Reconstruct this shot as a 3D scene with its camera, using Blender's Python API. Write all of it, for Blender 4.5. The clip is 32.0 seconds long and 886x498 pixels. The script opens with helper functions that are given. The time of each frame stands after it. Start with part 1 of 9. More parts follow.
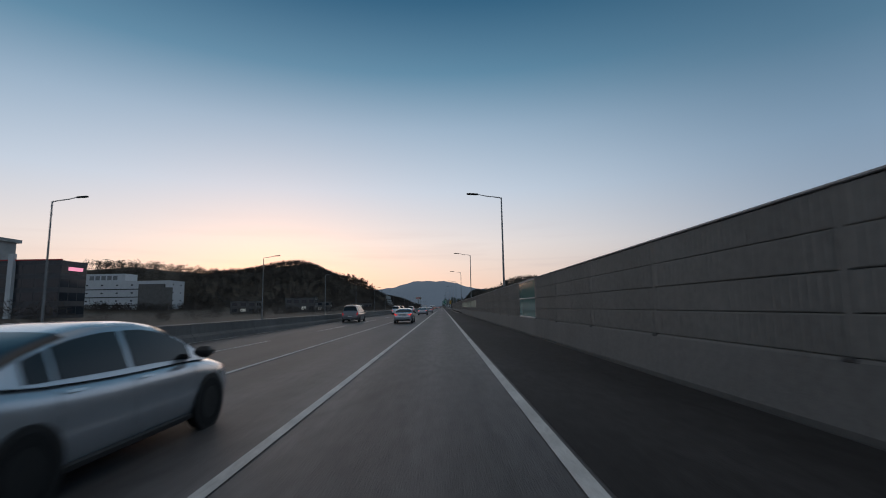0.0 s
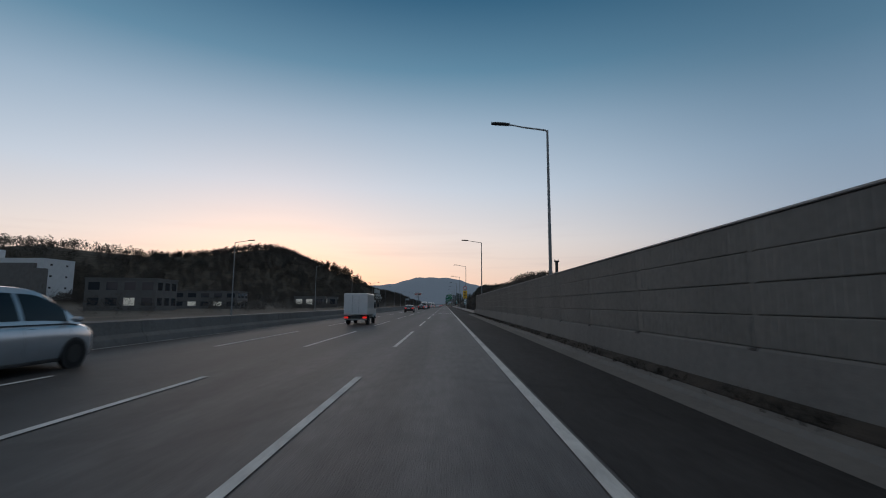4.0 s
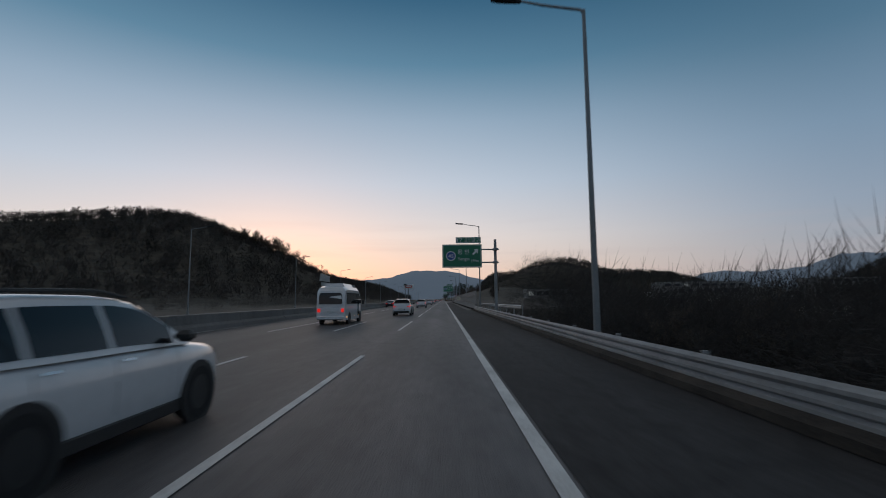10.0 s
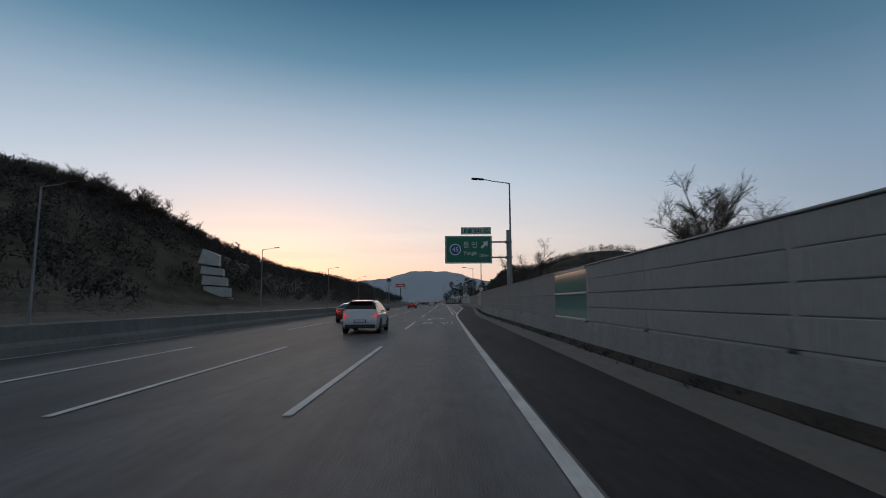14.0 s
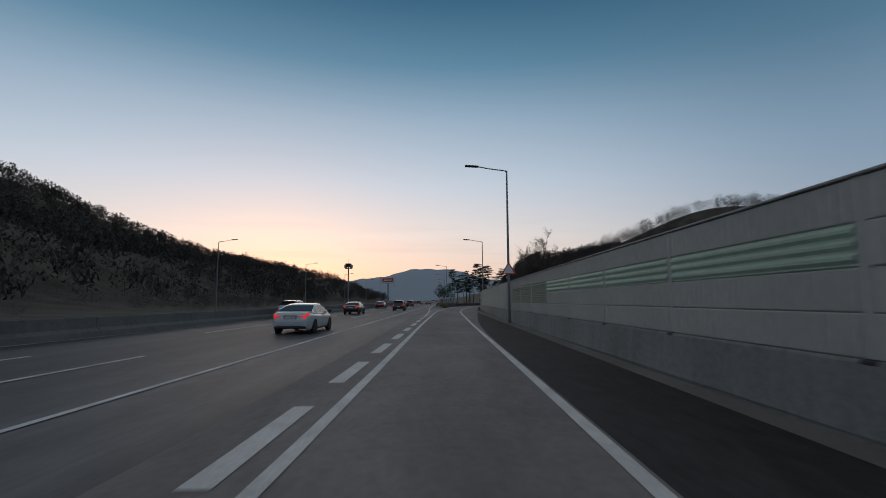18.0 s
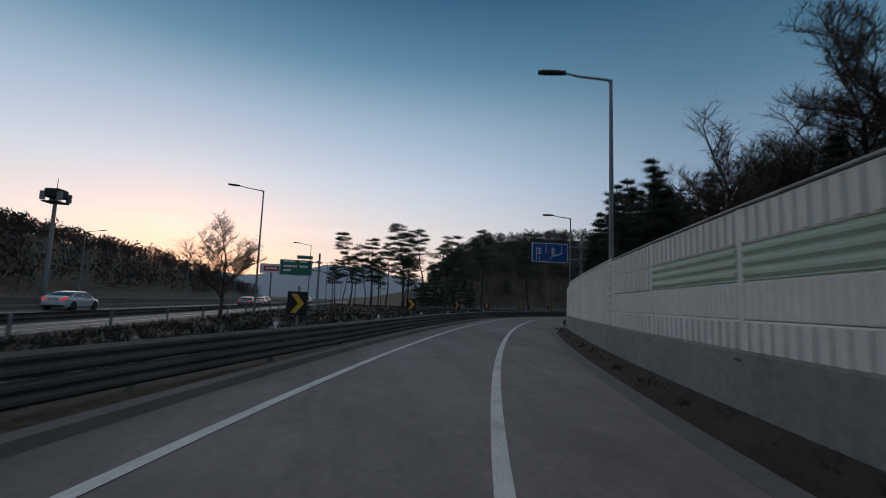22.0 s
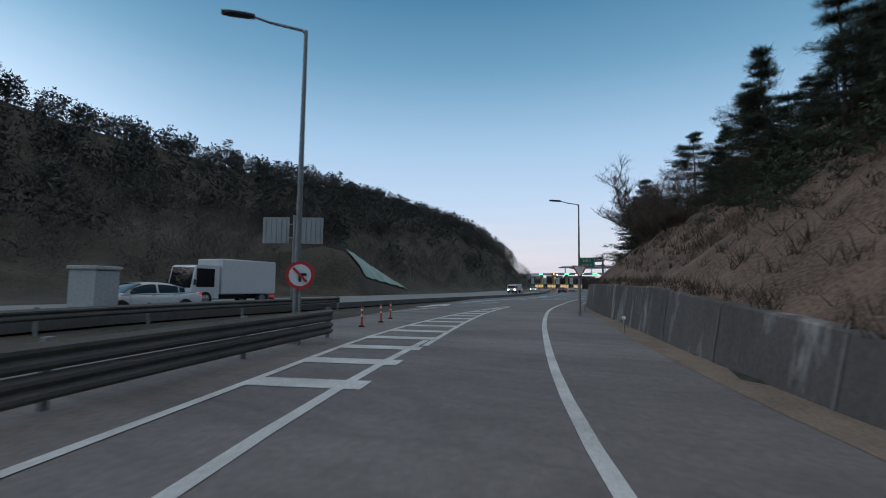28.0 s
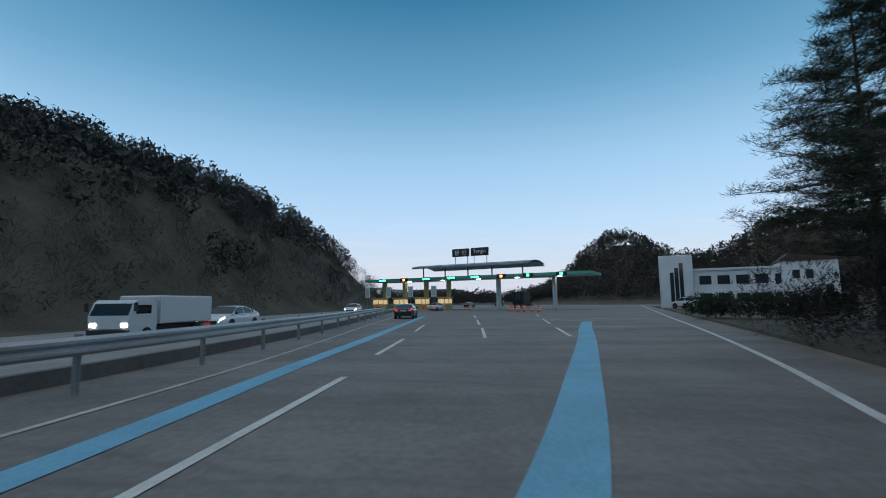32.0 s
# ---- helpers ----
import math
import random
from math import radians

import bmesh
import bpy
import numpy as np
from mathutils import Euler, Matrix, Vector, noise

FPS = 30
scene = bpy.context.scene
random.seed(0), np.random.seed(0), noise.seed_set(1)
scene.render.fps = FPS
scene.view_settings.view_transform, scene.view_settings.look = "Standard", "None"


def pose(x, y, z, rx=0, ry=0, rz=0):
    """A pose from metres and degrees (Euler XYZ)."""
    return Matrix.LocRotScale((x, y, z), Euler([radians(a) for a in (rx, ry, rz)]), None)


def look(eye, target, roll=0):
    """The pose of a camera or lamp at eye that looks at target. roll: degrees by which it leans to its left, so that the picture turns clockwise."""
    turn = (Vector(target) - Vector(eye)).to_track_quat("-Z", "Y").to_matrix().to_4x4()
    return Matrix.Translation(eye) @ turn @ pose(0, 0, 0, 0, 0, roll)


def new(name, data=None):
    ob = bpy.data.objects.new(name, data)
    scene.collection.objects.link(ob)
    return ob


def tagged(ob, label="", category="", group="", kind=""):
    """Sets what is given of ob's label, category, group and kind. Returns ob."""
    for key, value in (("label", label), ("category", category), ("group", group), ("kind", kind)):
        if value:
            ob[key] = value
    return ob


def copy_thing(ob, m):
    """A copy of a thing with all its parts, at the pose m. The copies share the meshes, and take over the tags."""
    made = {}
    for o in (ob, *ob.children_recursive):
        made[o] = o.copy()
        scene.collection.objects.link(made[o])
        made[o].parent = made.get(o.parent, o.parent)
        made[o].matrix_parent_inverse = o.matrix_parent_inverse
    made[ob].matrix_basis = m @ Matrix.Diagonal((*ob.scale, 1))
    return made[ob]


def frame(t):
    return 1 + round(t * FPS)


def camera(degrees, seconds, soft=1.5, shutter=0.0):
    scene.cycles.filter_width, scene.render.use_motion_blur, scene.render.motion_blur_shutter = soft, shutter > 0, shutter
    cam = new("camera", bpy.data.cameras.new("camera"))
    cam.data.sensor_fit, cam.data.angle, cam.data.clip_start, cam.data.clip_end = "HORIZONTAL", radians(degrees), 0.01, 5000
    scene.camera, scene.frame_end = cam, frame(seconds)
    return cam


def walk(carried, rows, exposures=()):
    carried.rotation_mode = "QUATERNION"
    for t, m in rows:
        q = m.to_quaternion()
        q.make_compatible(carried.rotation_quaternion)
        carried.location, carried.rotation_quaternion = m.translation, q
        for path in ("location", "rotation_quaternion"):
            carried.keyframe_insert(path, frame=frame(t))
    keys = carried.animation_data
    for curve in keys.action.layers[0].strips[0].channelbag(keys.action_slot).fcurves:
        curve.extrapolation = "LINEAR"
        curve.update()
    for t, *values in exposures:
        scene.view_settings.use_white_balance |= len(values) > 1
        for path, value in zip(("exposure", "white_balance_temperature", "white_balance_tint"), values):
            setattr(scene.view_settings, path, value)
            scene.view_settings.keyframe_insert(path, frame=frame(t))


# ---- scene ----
LENS, EYE = 86.5, 1.56
cam = camera(LENS, 32.0, soft=1.0, shutter=0.1)

# seconds, x, y, yaw, pitch, roll
PATH = [
    (0, 0.40, 0.00, -0.20, 7.00, -0.92),
    (0.5, 0.36, 18.26, 0.11, 7.08, -0.29),
    (1, 0.15, 36.61, 0.13, 7.07, 0.30),
    (1.5, 0.15, 55.05, 0.18, 6.91, 0.37),
    (2, 0.05, 73.55, 0.14, 7.25, 0.63),
    (2.5, 0.15, 92.12, 0.13, 7.34, 0.53),
    (3, -0.01, 110.81, 0.37, 6.69, 0.59),
    (3.5, 0.07, 129.61, 0.38, 6.87, 0.32),
    (4, 0.20, 148.44, 0.27, 6.73, 0.15),
    (4.5, 0.37, 167.31, 0.11, 6.62, 0.02),
    (5, 0.59, 186.22, 0.01, 6.53, -0.10),
    (5.5, 0.82, 205.18, 0.06, 6.45, -0.25),
    (6, 0.80, 224.20, 0.34, 6.41, -0.31),
    (6.5, 0.68, 243.26, 0.62, 6.33, -0.15),
    (7, 0.55, 262.30, 0.57, 6.33, -0.01),
    (7.5, 0.60, 281.37, 0.40, 6.37, -0.06),
    (8, 0.52, 300.51, 0.33, 6.33, -0.02),
    (8.5, 0.48, 319.76, 0.29, 6.28, -0.13),
    (9, 0.48, 339.08, 0.09, 6.24, -0.27),
    (9.5, 0.54, 358.46, 0.11, 6.17, -0.35),
    (10, 0.63, 377.91, 0.01, 6.11, -0.52),
    (10.5, 0.68, 397.46, -0.09, 6.13, -0.43),
    (11, 0.79, 417.03, -0.37, 6.15, -0.46),
    (11.5, 0.74, 436.58, -0.30, 6.29, -0.34),
    (12, 0.72, 456.15, -0.53, 6.43, -0.31),
    (12.5, 0.74, 475.54, -0.37, 6.17, -0.51),
    (13, 0.59, 494.70, -0.19, 6.28, -0.77),
    (13.5, 0.55, 513.59, 0.12, 6.31, -0.46),
    (14, 0.51, 532.22, 0.04, 6.34, -0.27),
    (14.5, 0.56, 550.59, 0.16, 6.25, 0.20),
    (15, 0.79, 568.70, -0.23, 6.21, 0.62),
    (15.5, 1.60, 586.61, -1.14, 6.16, 0.90),
    (16, 2.21, 604.43, -1.39, 6.16, 0.46),
    (16.5, 2.82, 622.13, -1.19, 6.16, 0.12),
    (17, 3.33, 639.70, -0.74, 6.15, -0.18),
    (17.5, 3.68, 657.09, -0.19, 6.15, -0.52),
    (18, 3.72, 674.29, 0.32, 6.26, -0.21),
    (18.5, 3.78, 691.25, 0.84, 6.31, 0.12),
    (19, 3.85, 707.89, 0.89, 6.15, 0.60),
    (19.5, 4.30, 724.13, -0.17, 6.12, 0.69),
    (20, 4.91, 740.02, -1.39, 5.68, 0.80),
    (20.5, 6.01, 755.50, -2.45, 5.84, 0.61),
    (21, 7.22, 770.61, -3.98, 6.06, 1.00),
    (21.5, 9.27, 785.23, -6.82, 6.14, 1.34),
    (22, 11.96, 799.40, -9.53, 6.56, 2.09),
    (22.5, 15.63, 813.05, -11.63, 6.88, 2.17),
    (23, 20.22, 826.16, -15.05, 6.50, 1.47),
    (23.5, 24.87, 839.05, -22.13, 7.45, 0.88),
    (24, 30.90, 851.03, -30.41, 6.33, 0.83),
    (24.5, 38.47, 861.61, -37.78, 6.08, 0.54),
    (25, 47.06, 870.86, -44.24, 5.81, 0.34),
    (25.5, 56.41, 878.64, -50.69, 5.49, -0.72),
    (26, 66.02, 885.50, -54.53, 5.38, -0.43),
    (26.5, 75.82, 891.43, -57.96, 5.22, -0.23),
    (27, 85.72, 896.53, -60.96, 5.02, -0.08),
    (27.5, 95.66, 900.92, -63.48, 4.77, 0.01),
    (28, 105.42, 904.89, -67.72, 4.39, 0.81),
    (28.5, 115.37, 907.54, -70.95, 4.89, 0.31),
    (29, 125.12, 910.04, -74.01, 5.13, -0.14),
    (29.5, 134.82, 911.53, -77.70, 5.39, -0.31),
    (30, 144.49, 912.27, -82.01, 5.62, -0.49),
    (30.5, 154.29, 912.37, -85.55, 5.75, -0.77),
    (31, 164.12, 912.10, -86.83, 6.12, -1.28),
    (31.5, 173.92, 912.48, -86.47, 6.08, -1.21),
    (32, 183.67, 913.43, -83.48, 6.44, -0.72),
]
walk(cam, [(t, pose(x, y, EYE, 90 + p, 0, w) @ pose(0, 0, 0, 0, 0, r)) for t, x, y, w, p, r in PATH],
     exposures=[(t, e, k, 10 if t < 29 else 10 - 2.5 * (t - 29)) for t, e, k in ((0.0, 0.0, 6400), (3.5, 0.0, 6500), (5.5, -0.13, 6400), (11.0, -0.13, 6400), (12.5, 0.0, 6500), (20.0, -0.05, 6500), (23.0, 0.2, 6300),
                                              (24.0, 0.6, 6800), (25.0, 0.8, 6950), (27.5, 0.95, 6500), (30.0, 0.95, 6250), (31.0, 1.0, 6200), (32.0, 0.95, 5950))])

# ---------------------------------------------------------------- sky and sun
world = bpy.data.worlds.new("dusk_sky")
scene.world = world
world.use_nodes = True
wn, wl = world.node_tree.nodes, world.node_tree.links
wn.clear()
w_out = wn.new("ShaderNodeOutputWorld")
w_bg = wn.new("ShaderNodeBackground")
w_co = wn.new("ShaderNodeTexCoord")
w_sep = wn.new("ShaderNodeSeparateXYZ")
wl.new(w_co.outputs["Generated"], w_sep.inputs[0])


def w_ramp(stops):
    n = wn.new("ShaderNodeValToRGB")
    el = n.color_ramp.elements
    while len(el) < len(stops):
        el.new(0.5)
    for e, (p, c) in zip(el, stops):
        e.position, e.color = p, (*c, 1)
    wl.new(w_sep.outputs["Z"], n.inputs[0])
    return n


# the afterglow side and the far side of a clear sky just after sunset, by height
# above 0.57 an unseen brighter zenith is added to light the ground
glow = w_ramp([(0.0, (0.66, 0.49, 0.43)), (0.07, (0.70, 0.58, 0.55)), (0.13, (0.70, 0.645, 0.65)), (0.24, (0.50, 0.575, 0.68)),
               (0.36, (0.30, 0.415, 0.54)), (0.46, (0.085, 0.225, 0.345)), (0.57, (0.006, 0.095, 0.19)), (0.75, (0.23, 0.235, 0.245)), (1.0, (0.28, 0.268, 0.26))])
away = w_ramp([(0.0, (0.32, 0.325, 0.375)), (0.07, (0.31, 0.335, 0.405)), (0.16, (0.25, 0.32, 0.43)), (0.28, (0.175, 0.27, 0.385)),
               (0.42, (0.068, 0.162, 0.255)), (0.57, (0.012, 0.08, 0.155)), (0.75, (0.23, 0.235, 0.245)), (1.0, (0.28, 0.268, 0.26))])
w_dot = wn.new("ShaderNodeVectorMath")
w_dot.operation = "DOT_PRODUCT"
wl.new(w_co.outputs["Generated"], w_dot.inputs[0])
w_dot.inputs[1].default_value = (-0.34, 0.94, 0.0)
w_map = wn.new("ShaderNodeMapRange")
w_map.interpolation_type = "SMOOTHSTEP"
w_map.inputs["From Min"].default_value = 0.42
w_map.inputs["From Max"].default_value = 1.0
wl.new(w_dot.outputs["Value"], w_map.inputs["Value"])
w_mix = wn.new("ShaderNodeMix")
w_mix.data_type = "RGBA"
wl.new(w_map.outputs[0], w_mix.inputs["Factor"])
wl.new(away.outputs[0], w_mix.inputs["A"])
wl.new(glow.outputs[0], w_mix.inputs["B"])
# thin cloud streaks low down
w_cm = wn.new("ShaderNodeMapping")
w_cm.inputs["Scale"].default_value = (2.2, 2.2, 34.0)
wl.new(w_co.outputs["Generated"], w_cm.inputs[0])
w_cn = wn.new("ShaderNodeTexNoise")
w_cn.inputs["Scale"].default_value = 1.6
w_cn.inputs["Detail"].default_value = 5
wl.new(w_cm.outputs[0], w_cn.inputs[0])
w_cr = wn.new("ShaderNodeMapRange")
w_cr.inputs["From Min"].default_value = 0.52
w_cr.inputs["From Max"].default_value = 0.85
w_cr.inputs["To Max"].default_value = 0.55
wl.new(w_cn.outputs[0], w_cr.inputs["Value"])
w_cl = wn.new("ShaderNodeMix")
w_cl.data_type = "RGBA"
w_cl.inputs["B"].default_value = (0.42, 0.37, 0.42, 1)
w_band = wn.new("ShaderNodeMapRange")
w_band.inputs["From Min"].default_value = 0.2
w_band.inputs["From Max"].default_value = 0.06
wl.new(w_sep.outputs["Z"], w_band.inputs["Value"])
w_mul = wn.new("ShaderNodeMath")
w_mul.operation = "MULTIPLY"
wl.new(w_cr.outputs[0], w_mul.inputs[0])
wl.new(w_band.outputs[0], w_mul.inputs[1])
wl.new(w_mul.outputs[0], w_cl.inputs["Factor"])
wl.new(w_mix.outputs["Result"], w_cl.inputs["A"])
w_bg.inputs["Strength"].default_value = 1.0
wl.new(w_cl.outputs["Result"], w_bg.inputs["Color"])
w_sky = wn.new("ShaderNodeTexSky")
w_sky.sky_type = "NISHITA"
w_sky.sun_disc = False
w_sky.sun_elevation = radians(1.0)
w_sky.sun_rotation = radians(-20)
w_bg2 = wn.new("ShaderNodeBackground")
w_bg2.inputs["Strength"].default_value = 0.05
wl.new(w_sky.outputs[0], w_bg2.inputs["Color"])
w_add = wn.new("ShaderNodeAddShader")
wl.new(w_bg.outputs[0], w_add.inputs[0])
wl.new(w_bg2.outputs[0], w_add.inputs[1])
wl.new(w_add.outputs[0], w_out.inputs["Surface"])

sun = new("sun", bpy.data.lights.new("sun", "SUN"))
sun.data.energy, sun.data.angle, sun.data.color = 0.12, radians(25), (1.0, 0.78, 0.62)
sun.matrix_world = look((-210, 560, 130), (0, 0, 0))


# ---------------------------------------------------------------- materials
def material(name, color, rough=0.8, metal=0.0, scale=1.0, vary=0.25, bump=0.0, bump_scale=40.0, tint=None, emit=None, power=0.0,
             stretch=(1, 1, 1), spec=0.5, island=0.0, streak=0.0):
    """Base colour varied by a broad and a fine noise in metres, with fine relief."""
    m = bpy.data.materials.new(name)
    m.use_nodes = True
    nt = m.node_tree
    bs = nt.nodes["Principled BSDF"]
    co = nt.nodes.new("ShaderNodeTexCoord")
    mp = nt.nodes.new("ShaderNodeMapping")
    mp.inputs["Scale"].default_value = stretch
    nt.links.new(co.outputs["Object"], mp.inputs[0])
    broad = nt.nodes.new("ShaderNodeTexNoise")
    broad.inputs["Scale"].default_value, broad.inputs["Detail"].default_value = 0.35 * scale, 4
    fine = nt.nodes.new("ShaderNodeTexNoise")
    fine.inputs["Scale"].default_value, fine.inputs["Detail"].default_value = 9 * scale, 6
    nt.links.new(mp.outputs[0], broad.inputs[0])
    nt.links.new(mp.outputs[0], fine.inputs[0])
    mixv = nt.nodes.new("ShaderNodeMath")
    mixv.operation = "ADD"
    nt.links.new(broad.outputs[0], mixv.inputs[0])
    nt.links.new(fine.outputs[0], mixv.inputs[1])
    last = mixv
    if island:
        gi = nt.nodes.new("ShaderNodeNewGeometry")
        ml = nt.nodes.new("ShaderNodeMath")
        ml.operation = "MULTIPLY_ADD"
        ml.inputs[1].default_value = island
        nt.links.new(gi.outputs["Random Per Island"], ml.inputs[0])
        nt.links.new(last.outputs[0], ml.inputs[2])
        last = ml
    if streak:
        ms = nt.nodes.new("ShaderNodeMapping")
        ms.inputs["Scale"].default_value = (1.6, 1.6, 0.12)
        nt.links.new(co.outputs["Object"], ms.inputs[0])
        sn = nt.nodes.new("ShaderNodeTexNoise")
        sn.inputs["Scale"].default_value, sn.inputs["Detail"].default_value = 1.5, 5
        nt.links.new(ms.outputs[0], sn.inputs[0])
        ml = nt.nodes.new("ShaderNodeMath")
        ml.operation = "MULTIPLY_ADD"
        ml.inputs[1].default_value = streak
        nt.links.new(sn.outputs[0], ml.inputs[0])
        nt.links.new(last.outputs[0], ml.inputs[2])
        last = ml
    rg = nt.nodes.new("ShaderNodeMapRange")
    rg.inputs["From Min"].default_value, rg.inputs["From Max"].default_value = 0.7, 1.3 + island + streak
    nt.links.new(last.outputs[0], rg.inputs["Value"])
    cm = nt.nodes.new("ShaderNodeMix")
    cm.data_type = "RGBA"
    dark = tuple(c * (1 - vary) for c in color)
    lite = tuple(min(1, c * (1 + vary)) for c in (tint or color))
    cm.inputs["A"].default_value, cm.inputs["B"].default_value = (*dark, 1), (*lite, 1)
    nt.links.new(rg.outputs[0], cm.inputs["Factor"])
    nt.links.new(cm.outputs["Result"], bs.inputs["Base Color"])
    bs.inputs["Roughness"].default_value, bs.inputs["Metallic"].default_value = rough, metal
    bs.inputs["Specular IOR Level"].default_value = spec
    if bump:
        bn = nt.nodes.new("ShaderNodeTexNoise")
        bn.inputs["Scale"].default_value, bn.inputs["Detail"].default_value = bump_scale, 4
        nt.links.new(mp.outputs[0], bn.inputs[0])
        bp = nt.nodes.new("ShaderNodeBump")
        bp.inputs["Strength"].default_value, bp.inputs["Distance"].default_value = bump, 0.02
        nt.links.new(bn.outputs[0], bp.inputs["Height"])
        nt.links.new(bp.outputs[0], bs.inputs["Normal"])
    if emit:
        bs.inputs["Emission Color"].default_value, bs.inputs["Emission Strength"].default_value = (*emit, 1), power
    return m


def glass(name, color, rough=0.03, alpha=1.0):
    m = material(name, color, rough, 0.0, vary=0.05)
    b = m.node_tree.nodes["Principled BSDF"]
    b.inputs["Alpha"].default_value = alpha
    b.inputs["Specular IOR Level"].default_value = 0.35
    return m


def car_paint(name, color, metal=0.35, rough=0.28):
    m = material(name, color, rough, metal, scale=0.6, vary=0.06)
    b = m.node_tree.nodes["Principled BSDF"]
    b.inputs["Coat Weight"].default_value, b.inputs["Coat Roughness"].default_value = 0.8, 0.06
    return m


M = {}
M["asphalt"] = material("asphalt", (0.14, 0.132, 0.134), 0.62, vary=0.22, bump=0.5, bump_scale=60, stretch=(1, 0.12, 1), spec=0.4)
nt = M["asphalt"].node_tree
co = nt.nodes.new("ShaderNodeTexCoord")
sx = nt.nodes.new("ShaderNodeSeparateXYZ")
nt.links.new(co.outputs["Object"], sx.inputs[0])
# wheel tracks polished along each lane, and a smooth darkening leftwards into the outer lanes
wv = nt.nodes.new("ShaderNodeMath")
wv.operation = "MULTIPLY_ADD"
wv.inputs[1].default_value, wv.inputs[2].default_value = 2 * math.pi / 1.65, 0.0
nt.links.new(sx.outputs["X"], wv.inputs[0])
cs_ = nt.nodes.new("ShaderNodeMath")
cs_.operation = "COSINE"
nt.links.new(wv.outputs[0], cs_.inputs[0])
rg = nt.nodes.new("ShaderNodeMapRange")
rg.inputs["From Min"].default_value, rg.inputs["From Max"].default_value = -1.0, 1.0
rg.inputs["To Min"].default_value, rg.inputs["To Max"].default_value = 0.8, 1.08
nt.links.new(cs_.outputs[0], rg.inputs["Value"])
ln = nt.nodes.new("ShaderNodeMapRange")
ln.inputs["From Min"].default_value, ln.inputs["From Max"].default_value = -6.0, -1.4
ln.inputs["To Min"].default_value, ln.inputs["To Max"].default_value = 0.42, 1.0
nt.links.new(sx.outputs["X"], ln.inputs["Value"])
ml = nt.nodes.new("ShaderNodeMath")
ml.operation = "MULTIPLY"
nt.links.new(rg.outputs[0], ml.inputs[0])
nt.links.new(ln.outputs[0], ml.inputs[1])
vm = nt.nodes.new("ShaderNodeVectorMath")
vm.operation = "SCALE"
bs = nt.nodes["Principled BSDF"]
nt.links.new(bs.inputs["Base Color"].links[0].from_socket, vm.inputs[0])
nt.links.new(ml.outputs[0], vm.inputs["Scale"])
nt.links.new(vm.outputs[0], bs.inputs["Base Color"])
M["asphalt_dark"] = material("asphalt_dark", (0.044, 0.042, 0.043), 0.85, vary=0.3, bump=0.5, bump_scale=50, stretch=(1, 0.25, 1), spec=0.3)
M["ramp_asphalt"] = material("ramp_asphalt", (0.24, 0.218, 0.212), 0.8, vary=0.2, bump=0.5, bump_scale=60, spec=0.4)
M["plaza_asphalt"] = material("plaza_asphalt", (0.235, 0.218, 0.213), 0.8, vary=0.22, bump=0.5, bump_scale=60, spec=0.4)


def worn(name, amount, cracks):
    """Long stains, darker repair patches and tar-filled cracks along a road surface."""
    nt = M[name].node_tree
    bs = nt.nodes["Principled BSDF"]
    src = bs.inputs["Base Color"].links[0].from_socket
    co = nt.nodes.new("ShaderNodeTexCoord")

    def field(kind, scale, stretch, lo, hi):
        mp = nt.nodes.new("ShaderNodeMapping")
        mp.inputs["Scale"].default_value = stretch
        nt.links.new(co.outputs["Object"], mp.inputs[0])
        n_ = nt.nodes.new(kind)
        n_.inputs["Scale"].default_value = scale
        if kind == "ShaderNodeTexNoise":
            n_.inputs["Detail"].default_value = 5
            out = n_.outputs[0]
            warp = mp
        else:
            n_.feature = "DISTANCE_TO_EDGE"
            out = n_.outputs["Distance"]
            wn_ = nt.nodes.new("ShaderNodeTexNoise")
            wn_.inputs["Scale"].default_value = 1.4
            nt.links.new(co.outputs["Object"], wn_.inputs[0])
            ad = nt.nodes.new("ShaderNodeVectorMath")
            ad.operation = "MULTIPLY_ADD"
            ad.inputs[1].default_value = (0.35, 0.35, 0.0)
            nt.links.new(wn_.outputs["Color"], ad.inputs[0])
            nt.links.new(mp.outputs[0], ad.inputs[2])
            warp = ad
        nt.links.new(warp.outputs[0], n_.inputs[0])
        rg = nt.nodes.new("ShaderNodeMapRange")
        rg.inputs["From Min"].default_value, rg.inputs["From Max"].default_value = lo, hi
        nt.links.new(out, rg.inputs["Value"])
        return rg.outputs[0]

    def times(a, b, floor):
        mx = nt.nodes.new("ShaderNodeMapRange")
        mx.inputs["To Min"].default_value = floor
        nt.links.new(b, mx.inputs["Value"])
        vm = nt.nodes.new("ShaderNodeVectorMath")
        vm.operation = "SCALE"
        nt.links.new(a, vm.inputs[0])
        nt.links.new(mx.outputs[0], vm.inputs["Scale"])
        return vm.outputs[0]

    src = times(src, field("ShaderNodeTexNoise", 0.5, (1.0, 0.12, 1), 0.36, 0.62), 1 - amount)
    src = times(src, field("ShaderNodeTexNoise", 3.0, (1.0, 0.5, 1), 0.3, 0.6), 1 - 0.6 * amount)
    src = times(src, field("ShaderNodeTexVoronoi", 0.2, (1.0, 0.3, 1), 0.0, 0.02), cracks)
    nt.links.new(src, bs.inputs["Base Color"])


